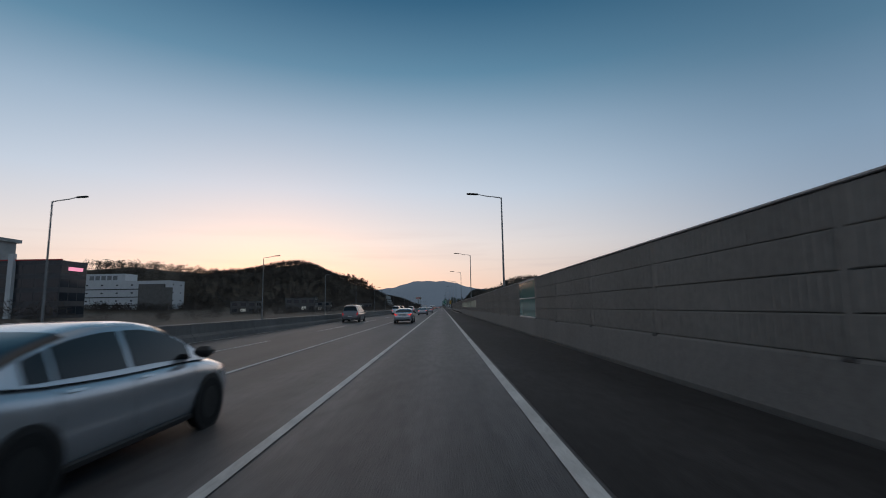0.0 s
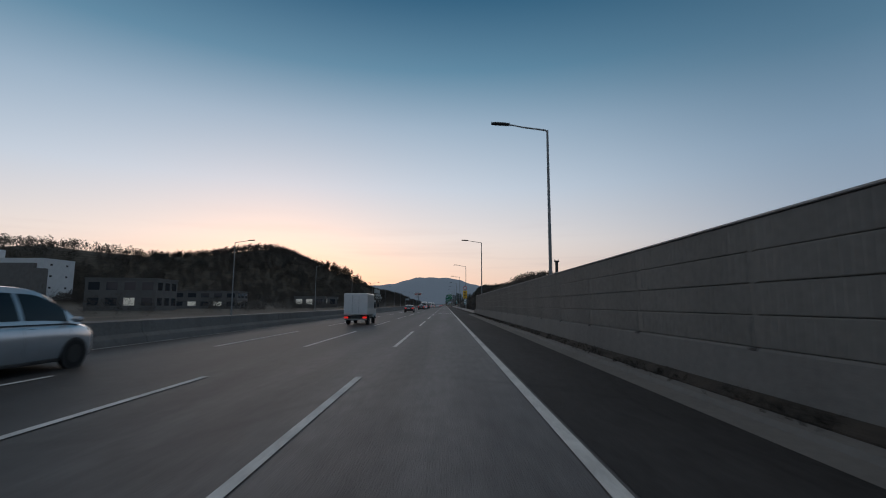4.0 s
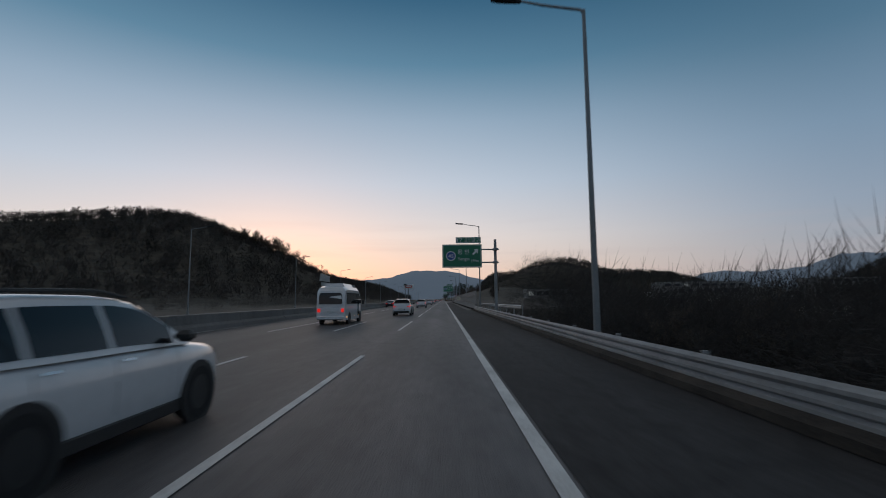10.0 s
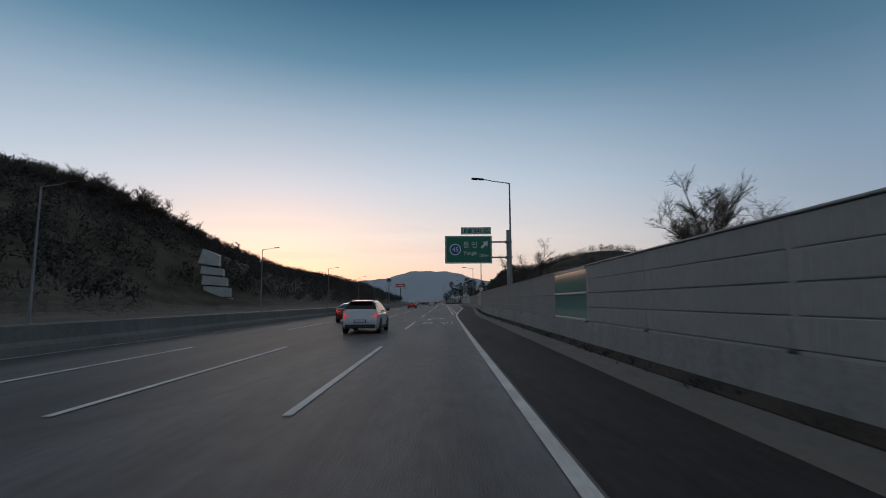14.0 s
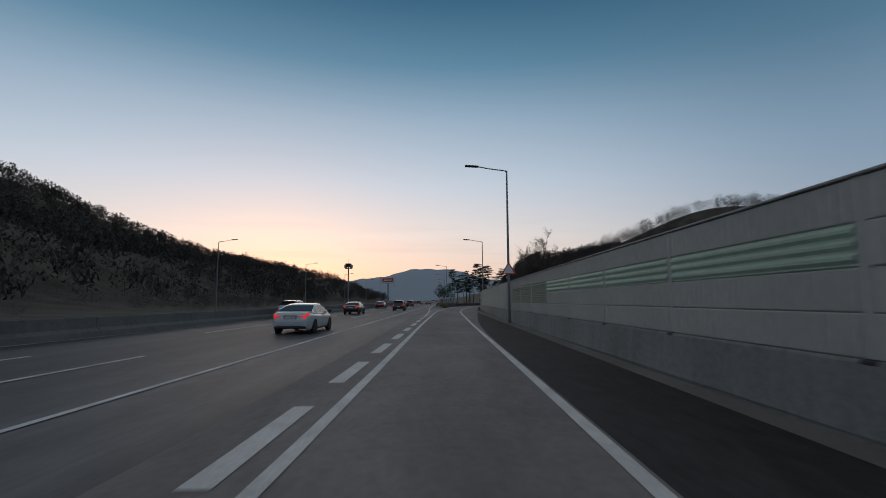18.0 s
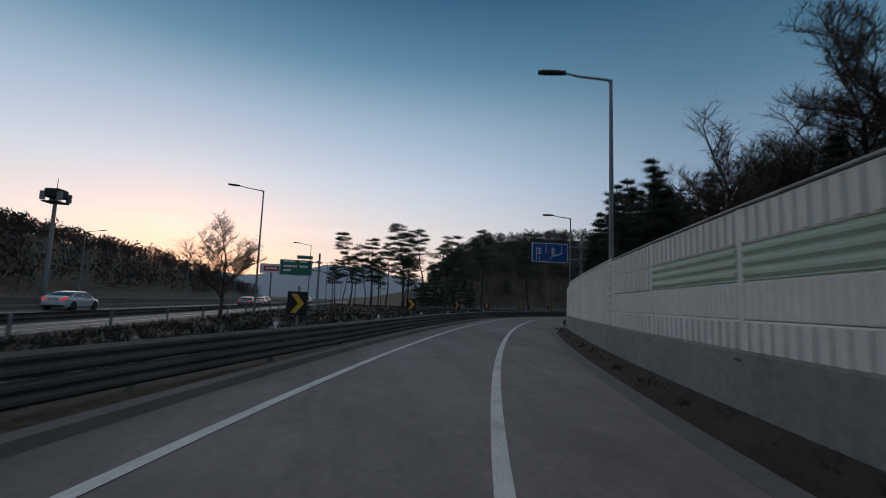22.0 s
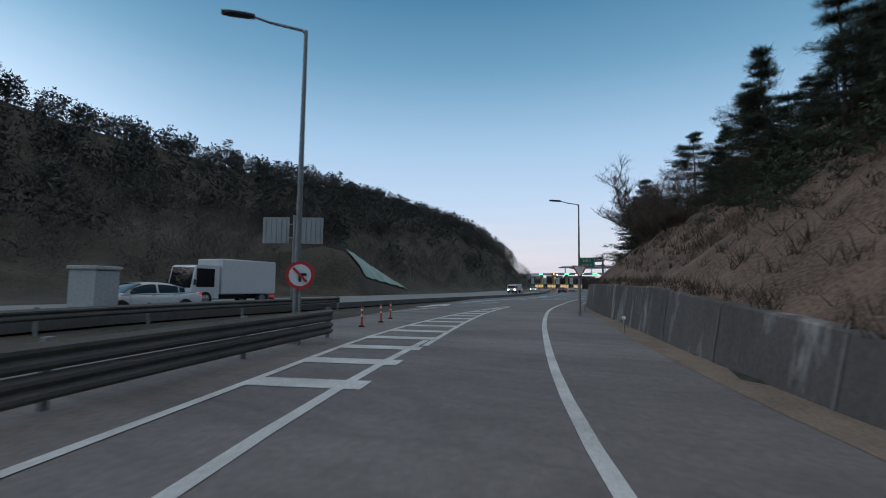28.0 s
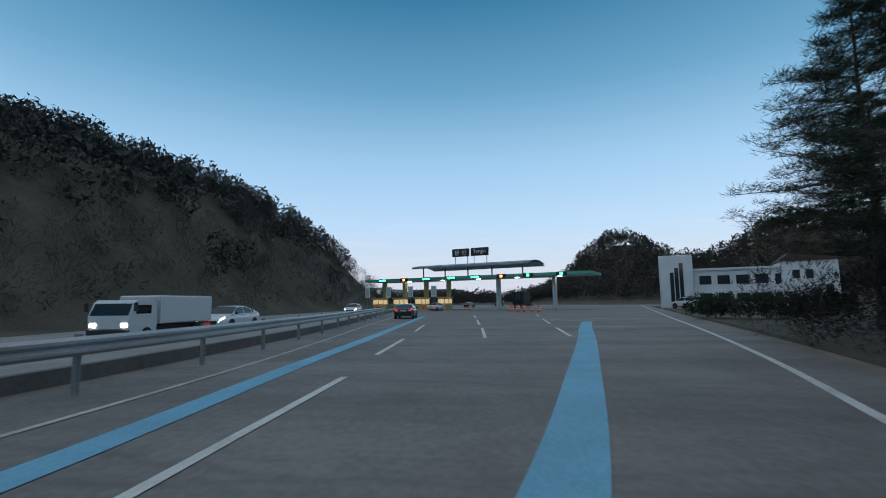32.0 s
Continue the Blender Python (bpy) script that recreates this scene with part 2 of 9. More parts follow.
worn("asphalt", 0.36, 0.82)
worn("asphalt_dark", 0.4, 0.75)
worn("ramp_asphalt", 0.24, 0.88)
worn("plaza_asphalt", 0.24, 0.84)
M["paint_white"] = material("paint_white", (0.62, 0.62, 0.61), 0.7, vary=0.28, scale=3, bump=0.3, bump_scale=70)
M["paint_worn"] = material("paint_worn", (0.42, 0.42, 0.42), 0.75, vary=0.4, scale=3, bump=0.3, bump_scale=70)
M["paint_blue"] = material("paint_blue", (0.18, 0.41, 0.58), 0.65, vary=0.2, scale=2, bump=0.3, bump_scale=70)
M["concrete"] = material("concrete", (0.155, 0.147, 0.138), 0.9, vary=0.3, bump=0.4, bump_scale=25, streak=0.5)
M["concrete_dark"] = material("concrete_dark", (0.15, 0.145, 0.14), 0.92, vary=0.45, bump=0.5, bump_scale=18, streak=0.7)
M["concrete_mid"] = material("concrete_mid", (0.25, 0.242, 0.232), 0.9, vary=0.4, bump=0.4, bump_scale=20, streak=0.6)
M["concrete_pale"] = material("concrete_pale", (0.42, 0.42, 0.41), 0.88, vary=0.2, bump=0.3, bump_scale=22)
def stained(name, color, pale, rust):
    """Weathered concrete with pale runs of lime and dark damp streaks."""
    m = material(name, color, 0.92, vary=0.5, bump=0.6, bump_scale=14, streak=0.6)
    nt = m.node_tree
    bs = nt.nodes["Principled BSDF"]
    src = bs.inputs["Base Color"].links[0].from_socket
    co = nt.nodes.new("ShaderNodeTexCoord")
    for scale, lo, hi, col in (((0.5, 0.5, 0.16), 0.55, 0.68, pale), ((0.9, 0.9, 0.3), 0.62, 0.8, rust)):
        mp = nt.nodes.new("ShaderNodeMapping")
        mp.inputs["Scale"].default_value = scale
        mp.inputs["Location"].default_value = (col[0] * 90, 3, 0)
        nt.links.new(co.outputs["Object"], mp.inputs[0])
        nz = nt.nodes.new("ShaderNodeTexNoise")
        nz.inputs["Scale"].default_value, nz.inputs["Detail"].default_value, nz.inputs["Roughness"].default_value = 1.6, 8, 0.65
        nt.links.new(mp.outputs[0], nz.inputs[0])
        rg = nt.nodes.new("ShaderNodeMapRange")
        rg.inputs["From Min"].default_value, rg.inputs["From Max"].default_value = lo, hi
        nt.links.new(nz.outputs[0], rg.inputs["Value"])
        mx = nt.nodes.new("ShaderNodeMix")
        mx.data_type = "RGBA"
        nt.links.new(rg.outputs[0], mx.inputs["Factor"])
        nt.links.new(src, mx.inputs["A"])
        mx.inputs["B"].default_value = (*col, 1)
        src = mx.outputs["Result"]
    nt.links.new(src, bs.inputs["Base Color"])
    return m


M["stained_wall"] = stained("stained_retaining_wall", (0.11, 0.10, 0.094), (0.40, 0.40, 0.38), (0.05, 0.038, 0.03))
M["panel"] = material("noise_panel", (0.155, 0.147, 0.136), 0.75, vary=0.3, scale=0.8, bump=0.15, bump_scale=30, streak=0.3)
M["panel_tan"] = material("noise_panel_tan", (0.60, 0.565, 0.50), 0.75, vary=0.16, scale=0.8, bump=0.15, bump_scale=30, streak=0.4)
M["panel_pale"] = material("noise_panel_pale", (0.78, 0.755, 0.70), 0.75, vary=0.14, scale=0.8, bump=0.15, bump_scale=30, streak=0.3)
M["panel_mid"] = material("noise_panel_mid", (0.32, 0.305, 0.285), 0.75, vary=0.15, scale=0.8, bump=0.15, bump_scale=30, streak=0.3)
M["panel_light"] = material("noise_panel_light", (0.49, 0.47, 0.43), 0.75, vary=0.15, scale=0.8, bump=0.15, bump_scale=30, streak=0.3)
M["panel_green"] = material("noise_panel_green", (0.12, 0.20, 0.14), 0.6, vary=0.2, streak=0.3)
M["panel_mint"] = material("noise_panel_mint", (0.44, 0.56, 0.44), 0.65, vary=0.15, streak=0.3)
M["panel_teal"] = glass("clear_teal_panel", (0.13, 0.25, 0.22), 0.12)
M["steel"] = material("galvanised_steel", (0.42, 0.43, 0.44), 0.5, 0.7, vary=0.18, scale=2)
M["steel_dull"] = material("weathered_galvanised_steel", (0.30, 0.30, 0.30), 0.65, 0.5, vary=0.3, scale=2)
# darker copy of the weathered steel; the rails' dimness is in its colour
M["steel_dark"] = material("darkened_rail_steel", (0.13, 0.125, 0.12), 0.75, 0.25, vary=0.4, scale=2, streak=0.4)
M["pole_grey"] = material("grey_painted_pole", (0.23, 0.235, 0.24), 0.55, 0.3, vary=0.15)
M["dark_metal"] = material("dark_metal", (0.03, 0.03, 0.032), 0.6, 0.3, vary=0.3)
M["black_rubber"] = material("black_rubber", (0.015, 0.015, 0.016), 0.9, vary=0.2)
M["soil"] = material("red_brown_soil", (0.10, 0.062, 0.043), 0.95, scale=1.2, vary=0.55, bump=1.0, bump_scale=6, tint=(0.17, 0.115, 0.085))
M["ground"] = material("winter_ground", (0.045, 0.039, 0.029), 0.95, scale=0.5, vary=0.5, bump=0.8, bump_scale=4, tint=(0.07, 0.058, 0.042))
M["lawn"] = material("dry_lawn", (0.082, 0.07, 0.05), 0.95, scale=1.2, vary=0.35, bump=0.8, bump_scale=30)
M["sign_green"] = material("sign_green", (0.012, 0.16, 0.085), 0.45, vary=0.08)
M["sign_blue"] = material("sign_blue", (0.02, 0.085, 0.30), 0.45, vary=0.08)
M["sign_white"] = material("sign_white", (0.75, 0.75, 0.74), 0.5, vary=0.06)
M["sign_back"] = material("sign_back", (0.33, 0.33, 0.33), 0.6, 0.4, vary=0.15)
M["sign_yellow"] = material("sign_yellow", (0.75, 0.42, 0.03), 0.5, vary=0.08)
M["sign_red"] = material("sign_red", (0.5, 0.03, 0.03), 0.5, vary=0.1)
M["sign_black"] = material("sign_black", (0.012, 0.012, 0.012), 0.5, vary=0.1)
M["bark"] = material("bark", (0.07, 0.05, 0.04), 0.95, scale=3, vary=0.4, bump=0.8, bump_scale=20)
M["twig"] = material("bare_twigs", (0.10, 0.078, 0.062), 0.95, scale=3, vary=0.35)
M["pine"] = material("pine_needles", (0.045, 0.07, 0.04), 0.85, scale=1, vary=0.45, island=0.4)
M["pine_dark"] = material("dark_pine_needles", (0.03, 0.045, 0.028), 0.85, scale=1, vary=0.4, island=0.4)
M["wood_far"] = material("hill_woods", (0.046, 0.045, 0.038), 0.95, scale=0.3, vary=0.4, island=0.25, tint=(0.055, 0.046, 0.036))
M["wood_brown"] = material("bare_woods", (0.088, 0.073, 0.064), 0.95, scale=0.3, vary=0.35, island=0.3)
# ridge tones are lifted; haze is put into their base colour
M["pine_ridge"] = material("ridge_pines", (0.07, 0.072, 0.064), 0.95, scale=0.3, vary=0.35, island=0.3)
M["wood_ridge"] = material("hazy_ridge_woods", (0.09, 0.084, 0.077), 0.95, scale=0.3, vary=0.35, island=0.3, tint=(0.095, 0.082, 0.072))
M["scrub_dark"] = material("dark_winter_scrub", (0.034, 0.029, 0.026), 0.95, scale=0.5, vary=0.4, island=0.3)
# blue haze of distance is put into this colour and its weak glow
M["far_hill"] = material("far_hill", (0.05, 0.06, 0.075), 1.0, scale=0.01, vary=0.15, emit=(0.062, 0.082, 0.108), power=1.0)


for key in ("wood_far", "wood_brown", "wood_ridge", "pine_ridge"):
    # twigs and needles scatter light in every direction, so their shading leans upwards
    nt = M[key].node_tree
    up = nt.nodes.new("ShaderNodeCombineXYZ")
    up.inputs[2].default_value = 1.0
    nt.links.new(up.outputs[0], nt.nodes["Principled BSDF"].inputs["Normal"])


# ---------------------------------------------------------------- mesh helpers
class Mesh:
    """Gathers faces for one mesh."""

    def __init__(self):
        self.v, self.f, self.mi = [], [], []

    def add(self, verts, faces, mi=0):
        b = len(self.v)
        self.v.extend([tuple(p) for p in verts])
        self.f.extend([tuple(b + i for i in q) for q in faces])
        self.mi.extend([mi] * len(faces))
        return self

    def box(self, x0, x1, y0, y1, z0, z1, m=None, mi=0, bevel=0.0):
        if bevel > 0:
            b = min(bevel, (x1 - x0) * 0.45, (y1 - y0) * 0.45, (z1 - z0) * 0.45)
            vs = []
            for z, i in ((z0, b), (z0 + b, 0), (z1 - b, 0), (z1, b)):
                for sx, sy in ((0, 0), (1, 0), (1, 1), (0, 1)):
                    vs.append(((x0 + i, x1 - i)[sx], (y0 + i, y1 - i)[sy], z))
            fs = [(3, 2, 1, 0), (12, 13, 14, 15)]
            for k in range(3):
                for j in range(4):
                    a, c = k * 4 + j, k * 4 + (j + 1) % 4
                    fs.append((a, c, c + 4, a + 4))
        else:
            vs = [(x0, y0, z0), (x1, y0, z0), (x1, y1, z0), (x0, y1, z0), (x0, y0, z1), (x1, y0, z1), (x1, y1, z1), (x0, y1, z1)]
            fs = [(3, 2, 1, 0), (4, 5, 6, 7), (0, 1, 5, 4), (1, 2, 6, 5), (2, 3, 7, 6), (3, 0, 4, 7)]
        if m is not None:
            vs = [m @ Vector(p) for p in vs]
        return self.add(vs, fs, mi)

    def tube(self, pts, radii, n=8, mi=0, cap=True):
        pts = [Vector(p) for p in pts]
        rings, vs, fs = len(pts), [], []
        for i, p in enumerate(pts):
            d = (pts[min(i + 1, rings - 1)] - pts[max(i - 1, 0)]).normalized()
            a = d.cross(Vector((0.31, 0.17, 0.93)) if abs(d.z) < 0.9 else Vector((1, 0, 0))).normalized()
            c = d.cross(a)
            r = radii[i] if isinstance(radii, (list, tuple)) else radii
            for k in range(n):
                t = 2 * math.pi * k / n
                vs.append(p + a * (r * math.cos(t)) + c * (r * math.sin(t)))
        for i in range(rings - 1):
            for k in range(n):
                k2 = (k + 1) % n
                fs.append((i * n + k, i * n + k2, (i + 1) * n + k2, (i + 1) * n + k))
        if cap:
            fs.append(tuple(range(n))[::-1])
            fs.append(tuple((rings - 1) * n + k for k in range(n)))
        return self.add(vs, fs, mi)

    def disc(self, c, axis, r, depth, n=20, mi=0):
        c, axis = Vector(c), Vector(axis).normalized()
        return self.tube([c - axis * depth / 2, c + axis * depth / 2], r, n, mi)

    def prism(self, outline, y0, y1, mi=0, m=None):
        """An (x, z) outline pushed along y."""
        n = len(outline)
        vs = [(x, y0, z) for x, z in outline] + [(x, y1, z) for x, z in outline]
        fs = [tuple(range(n)), tuple(range(n, 2 * n))[::-1]] + [(k, n + k, n + (k + 1) % n, (k + 1) % n) for k in range(n)]
        if m is not None:
            vs = [m @ Vector(p) for p in vs]
        return self.add(vs, fs, mi)

    def flat(self, outline, z, thick, m=None, mi=0):
        """An (x, y) outline laid flat with a thickness."""
        n = len(outline)
        vs = [(x, y, z) for x, y in outline] + [(x, y, z + thick) for x, y in outline]
        fs = [tuple(range(n))[::-1], tuple(range(n, 2 * n))] + [(k, (k + 1) % n, n + (k + 1) % n, n + k) for k in range(n)]
        if m is not None:
            vs = [m @ Vector(p) for p in vs]
        return self.add(vs, fs, mi)

    def data(self, name, mats, smooth=False):
        d = bpy.data.meshes.new(name)
        d.from_pydata(self.v, [], self.f)
        for mt in mats if isinstance(mats, (list, tuple)) else [mats]:
            d.materials.append(mt)
        if any(self.mi):
            d.polygons.foreach_set("material_index", self.mi)
        if smooth:
            d.polygons.foreach_set("use_smooth", [True] * len(d.polygons))
            d.update()
            d.set_sharp_from_angle(angle=radians(38))
        d.update()
        return d


def part(name, mesh, mats, parent=None, label="", smooth=False):
    ob = new(name, mesh.data(name, mats, smooth))
    ob.parent = parent
    return tagged(ob, label)


def thing(name, label, category, m=None, group="", kind=""):
    ob = new(name)
    ob.empty_display_size = 0.2
    if m is not None:
        ob.matrix_world = m
    return tagged(ob, label, category, group, kind)


def structure(name, mesh, mats, label="", category="", smooth=False):
    return tagged(new(name, mesh.data(name, mats, smooth)), label, category, "", "structure")


# ---------------------------------------------------------------- the road's plan
EDGE_POINTS = [(1.65, -120), (1.65, 120), (1.65, 440), (1.68, 480), (1.78, 510), (1.68, 540), (1.72, 562), (1.95, 585), (3.3, 612), (4.8, 640), (5.4, 672), (5.5, 715), (5.9, 744),
               (7.0, 762.3), (8.1, 774.5), (9.6, 785.8), (13.2, 803.3), (19.2, 822.3), (26.2, 839.7), (33.3, 854.0), (41.8, 864.5),
               (50.4, 872.8), (60.5, 880.3), (69.0, 885.5), (83.2, 893.4), (97.0, 900.4), (109.3, 905.0), (120.8, 907.6), (129.3, 909.1),
               (138.0, 910.3), (148.5, 911.0), (164.4, 911.6), (176.0, 911.38), (186.0, 909.85), (196.0, 906.8), (232.4, 897.2), (304.0, 878.4), (330.0, 871.5)]


def spline(points, step=2.0):
    """An even, smooth line through points."""
    p = [Vector(q) for q in points]
    out = []
    for i in range(len(p) - 1):
        a, b, c, d = p[max(i - 1, 0)], p[i], p[i + 1], p[min(i + 2, len(p) - 1)]
        n = max(2, int((c - b).length / 0.5))
        l0, l1, l2 = max((b - a).length, 1e-6) ** 0.5, (c - b).length ** 0.5, max((d - c).length, 1e-6) ** 0.5
        t1 = ((b - a) / l0 ** 2 if i else (c - b) / l1 ** 2)
        m1 = (c - b) if not i else l1 ** 2 * ((b - a) / l0 ** 2 * l1 ** 2 + (c - b) / l1 ** 2 * l0 ** 2) / (l0 ** 2 + l1 ** 2)
        m2 = (c - b) if i + 2 == len(p) else l1 ** 2 * ((c - b) / l1 ** 2 * l2 ** 2 + (d - c) / l2 ** 2 * l1 ** 2) / (l1 ** 2 + l2 ** 2)
        for k in range(n):
            t = k / n
            h = (2 * t ** 3 - 3 * t ** 2 + 1, t ** 3 - 2 * t ** 2 + t, -2 * t ** 3 + 3 * t ** 2, t ** 3 - t ** 2)
            out.append(b * h[0] + m1 * h[1] + c * h[2] + m2 * h[3])
    out.append(p[-1])
    q, want, run = [out[0]], step, 0.0
    for u, v in zip(out, out[1:]):
        run += (v - u).length
        if run >= want:
            q.append(v)
            run = 0.0
    return q


def normals(line):
    """Unit normals to the right of a line."""
    out = []
    for i in range(len(line)):
        d = (line[min(i + 1, len(line) - 1)] - line[max(i - 1, 0)]).normalized()
        out.append(Vector((d.y, -d.x)))
    return out


EDGE = spline(EDGE_POINTS)
EDGE_N = normals(EDGE)
EDGE_S = [0.0]
for u, v in zip(EDGE, EDGE[1:]):
    EDGE_S.append(EDGE_S[-1] + (v - u).length)


def nearest(x, y):
    """Index of the edge point nearest to a place."""
    return min(range(len(EDGE)), key=lambda i: (EDGE[i].x - x) ** 2 + (EDGE[i].y - y) ** 2)


def run(x0, y0, x1, y1):
    return range(nearest(x0, y0), nearest(x1, y1) + 1)


def off(i, d):
    """A place d to the right of the edge line at index i; d may follow the index."""
    return EDGE[i] + EDGE_N[i] * d


def ribbon(mesh, left, right, z, mi=0, thick=0.0):
    """A strip between two lines."""
    n = len(left)
    vs = [(p.x, p.y, z) for p in left] + [(p.x, p.y, z) for p in right]
    fs = [(k, n + k, n + k + 1, k + 1) for k in range(n - 1)]
    return mesh.add(vs, fs, mi)


def swept(mesh, ids, section, closed=True, mi=0):
    """A section of (offset, height) pairs swept along the edge line."""
    m, vs, fs = len(section), [], []
    for i in ids:
        for d, z in section:
            p = off(i, d)
            vs.append((p.x, p.y, z))
    n = len(vs) // m
    for i in range(n - 1):
        for k in range(m if closed else m - 1):
            k2 = (k + 1) % m
            fs.append((i * m + k, i * m + k2, (i + 1) * m + k2, (i + 1) * m + k))
    if closed:
        fs += [tuple(range(m))[::-1], tuple((n - 1) * m + k for k in range(m))]
    return mesh.add(vs, fs, mi)


def place_on_edge(i, d, z=0.0, turn=0.0):
    """A pose at offset d whose y axis runs along the road and whose x axis points to the right."""
    p, nn = off(i, d), EDGE_N[i]
    return pose(p.x, p.y, z, 0, 0, math.degrees(math.atan2(nn.y, nn.x)) + turn)

# ---------------------------------------------------------------- ground
E_XY = np.array([(p.x, p.y) for p in EDGE])
E_NN = np.array([(p.x, p.y) for p in EDGE_N])


def step01(v):
    v = np.clip(v, 0, 1)
    return v * v * (3 - 2 * v)


def hill(x, y, cx, cy, h, sx, sy):
    return h * np.exp(-((x - cx) / sx) ** 2 - ((y - cy) / sy) ** 2)


def right_of_edge(x, y):
    """Signed distance to the right of the edge line."""
    shape = x.shape
    q = np.stack([x.ravel(), y.ravel()], 1)
    out = np.empty(len(q))
    for a in range(0, len(q), 4000):
        d = q[a:a + 4000, None, :] - E_XY[None]
        k = (d ** 2).sum(-1).argmin(1)
        dd = d[np.arange(len(k)), k]
        s = (dd * E_NN[k]).sum(-1)
        out[a:a + 4000] = np.sign(s) * np.hypot(dd[:, 0], dd[:, 1])
    return out.reshape(shape)


def relief(x, y):
    """Height of the land."""
    x, y = np.asarray(x, float), np.asarray(y, float)
    r = right_of_edge(x, y)
    # woods left of the motorway
    left = np.clip(-34 - x, 0, None)
    a = sum(hill(x, y, *q) for q in ((-243.8, 834, 64.3, 83.9, 176.6), (-419.2, 736.1, 47.5, 152.1, 182.2), (-147.7, 709.4, 31, 73.8, 100.3),
                                     (-190.4, 1034.4, 24, 163.7, 152.6), (-96.7, 871.7, 6.6, 32.7, 90.1), (-480, 580, 33, 170, 90), (-320, 640, 10, 110, 90)))
    za = a * step01(left / 60) * (1 - 0.95 * np.exp(-((x + 66) / 22) ** 2 - ((y - 668) / 34) ** 2))
    # the wooded ridge beyond the slip road
    far = np.clip(y - 944, 0, None) * (x > -400)
    b = sum(hill(x, y, *q) for q in ((44, 1085, 36, 44, 42), (111.2, 1034.5, 31.3, 94.5, 41.8), (249.7, 1016.3, 20.2, 122.1, 26.9), (278.8, 978.6, 23.9, 112.1, 42.9)))
    zb = b * step01(far / 24) * step01((x - 34) / 45) * step01((370 - x) / 50)
    # the wooded bank inside the bend
    c = hill(x, y, 122, 846, 30, 46, 46) + hill(x, y, 78, 826, 15, 40, 34) + hill(x, y, 50, 770, 10, 34, 60) + hill(x, y, 30, 560, 2, 14, 60)
    cut = np.clip(r - 4.9, 0, None)
    slope = np.interp(x, [44, 58, 76, 90, 112, 130], [0.5, 0.74, 0.74, 0.66, 0.82, 0.74])
    zc = np.minimum(c, cut * slope) * (r > 4.9)
    # low land right of the embankment
    y_end = 452 + 240 * step01((x - 22) / 30)
    low = (-5.0 * step01((x - 6.3) / 9) + 2.0 * step01((x - 60) / 300)) * step01((y - 205) / 12) * step01((y_end - y) / 14) * (x > 5)
    d = hill(x, y, 261, 1450, 84, 150, 230) * 1.0
    d = d + hill(x, y, 900, 2300, 70, 420, 400) + hill(x, y, -1400, 2400, 120, 600, 600)
    z_town = hill(x, y, 474, 842, 36, 55, 30) + hill(x, y, 402, 782, 33, 52, 34)
    zd = z_town + d * step01((np.hypot(x - 50, y - 850) - 330) / 200)
    rough = 0.6 * np.sin(x * 0.11 + 1.3 * np.sin(y * 0.07)) * np.sin(y * 0.09 + np.sin(x * 0.05))
    z = za + zb + zc + low + zd
    return z + rough * np.clip(z / 8, 0, 1) - 0.07


def land(name, xs, ys, mat, label, smooth=True):
    gx, gy = np.meshgrid(xs, ys)
    gz = relief(gx, gy)
    ny, nx = gx.shape
    idx = np.arange(nx * ny).reshape(ny, nx)
    faces = np.stack([idx[:-1, :-1], idx[:-1, 1:], idx[1:, 1:], idx[1:, :-1]], -1).reshape(-1, 4)
    d = bpy.data.meshes.new(name)
    d.from_pydata(np.stack([gx, gy, gz], -1).reshape(-1, 3).tolist(), [], faces.tolist())
    d.materials.append(mat)
    d.polygons.foreach_set("use_smooth", [True] * len(d.polygons))
    return tagged(new(name, d), label, "ground", "", "structure")


def graded(a, b, fine, edges):
    """Steps that widen away from a finely stepped middle."""
    lo, hi = edges
    mid = list(np.arange(lo, hi + 0.1, fine))
    up, s, v = [], fine, hi
    while v < b:
        s *= 1.25
        v += s
        up.append(v)
    dn, s, v = [], fine, lo
    while v > a:
        s *= 1.25
        v -= s
        dn.append(v)
    return np.array(dn[::-1] + mid + up)


GX = graded(-4500, 4500, 3.0, (-80, 330))
GY = graded(-600, 4800, 3.0, (-20, 1020))
ground = land("ground", GX, GY, M["ground"], "winter ground with dry grass and wooded hills")



def far_range(name, y, x0, x1, peaks, mat, label):
    """A range of hills on the horizon, steep enough to read as distance."""
    xs = np.linspace(x0, x1, 120)
    top = sum(h * np.exp(-((xs - c) / w) ** 2) for c, h, w in peaks) + 5 * np.sin(xs * 0.021) + 3 * np.sin(xs * 0.057 + 1)
    m_ = Mesh()
    vs, k = [], 6
    for x, t in zip(xs, top):
        for j in range(k):
            f = j / (k - 1)
            vs.append((x, y - 500 * (1 - f), max(t, 1) * (1 - (1 - f) ** 1.6) - 4))
    m_.add(vs, [(a * k + j, (a + 1) * k + j, (a + 1) * k + j + 1, a * k + j + 1) for a in range(119) for j in range(k - 1)])
    return tagged(new(name, m_.data(name, mat, True)), label, "mountain", "", "structure")


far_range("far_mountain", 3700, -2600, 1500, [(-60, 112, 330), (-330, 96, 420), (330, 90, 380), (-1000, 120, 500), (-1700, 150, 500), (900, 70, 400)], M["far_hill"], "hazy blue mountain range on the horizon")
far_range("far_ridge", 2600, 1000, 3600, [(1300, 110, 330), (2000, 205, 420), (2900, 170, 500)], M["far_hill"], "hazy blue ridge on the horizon")

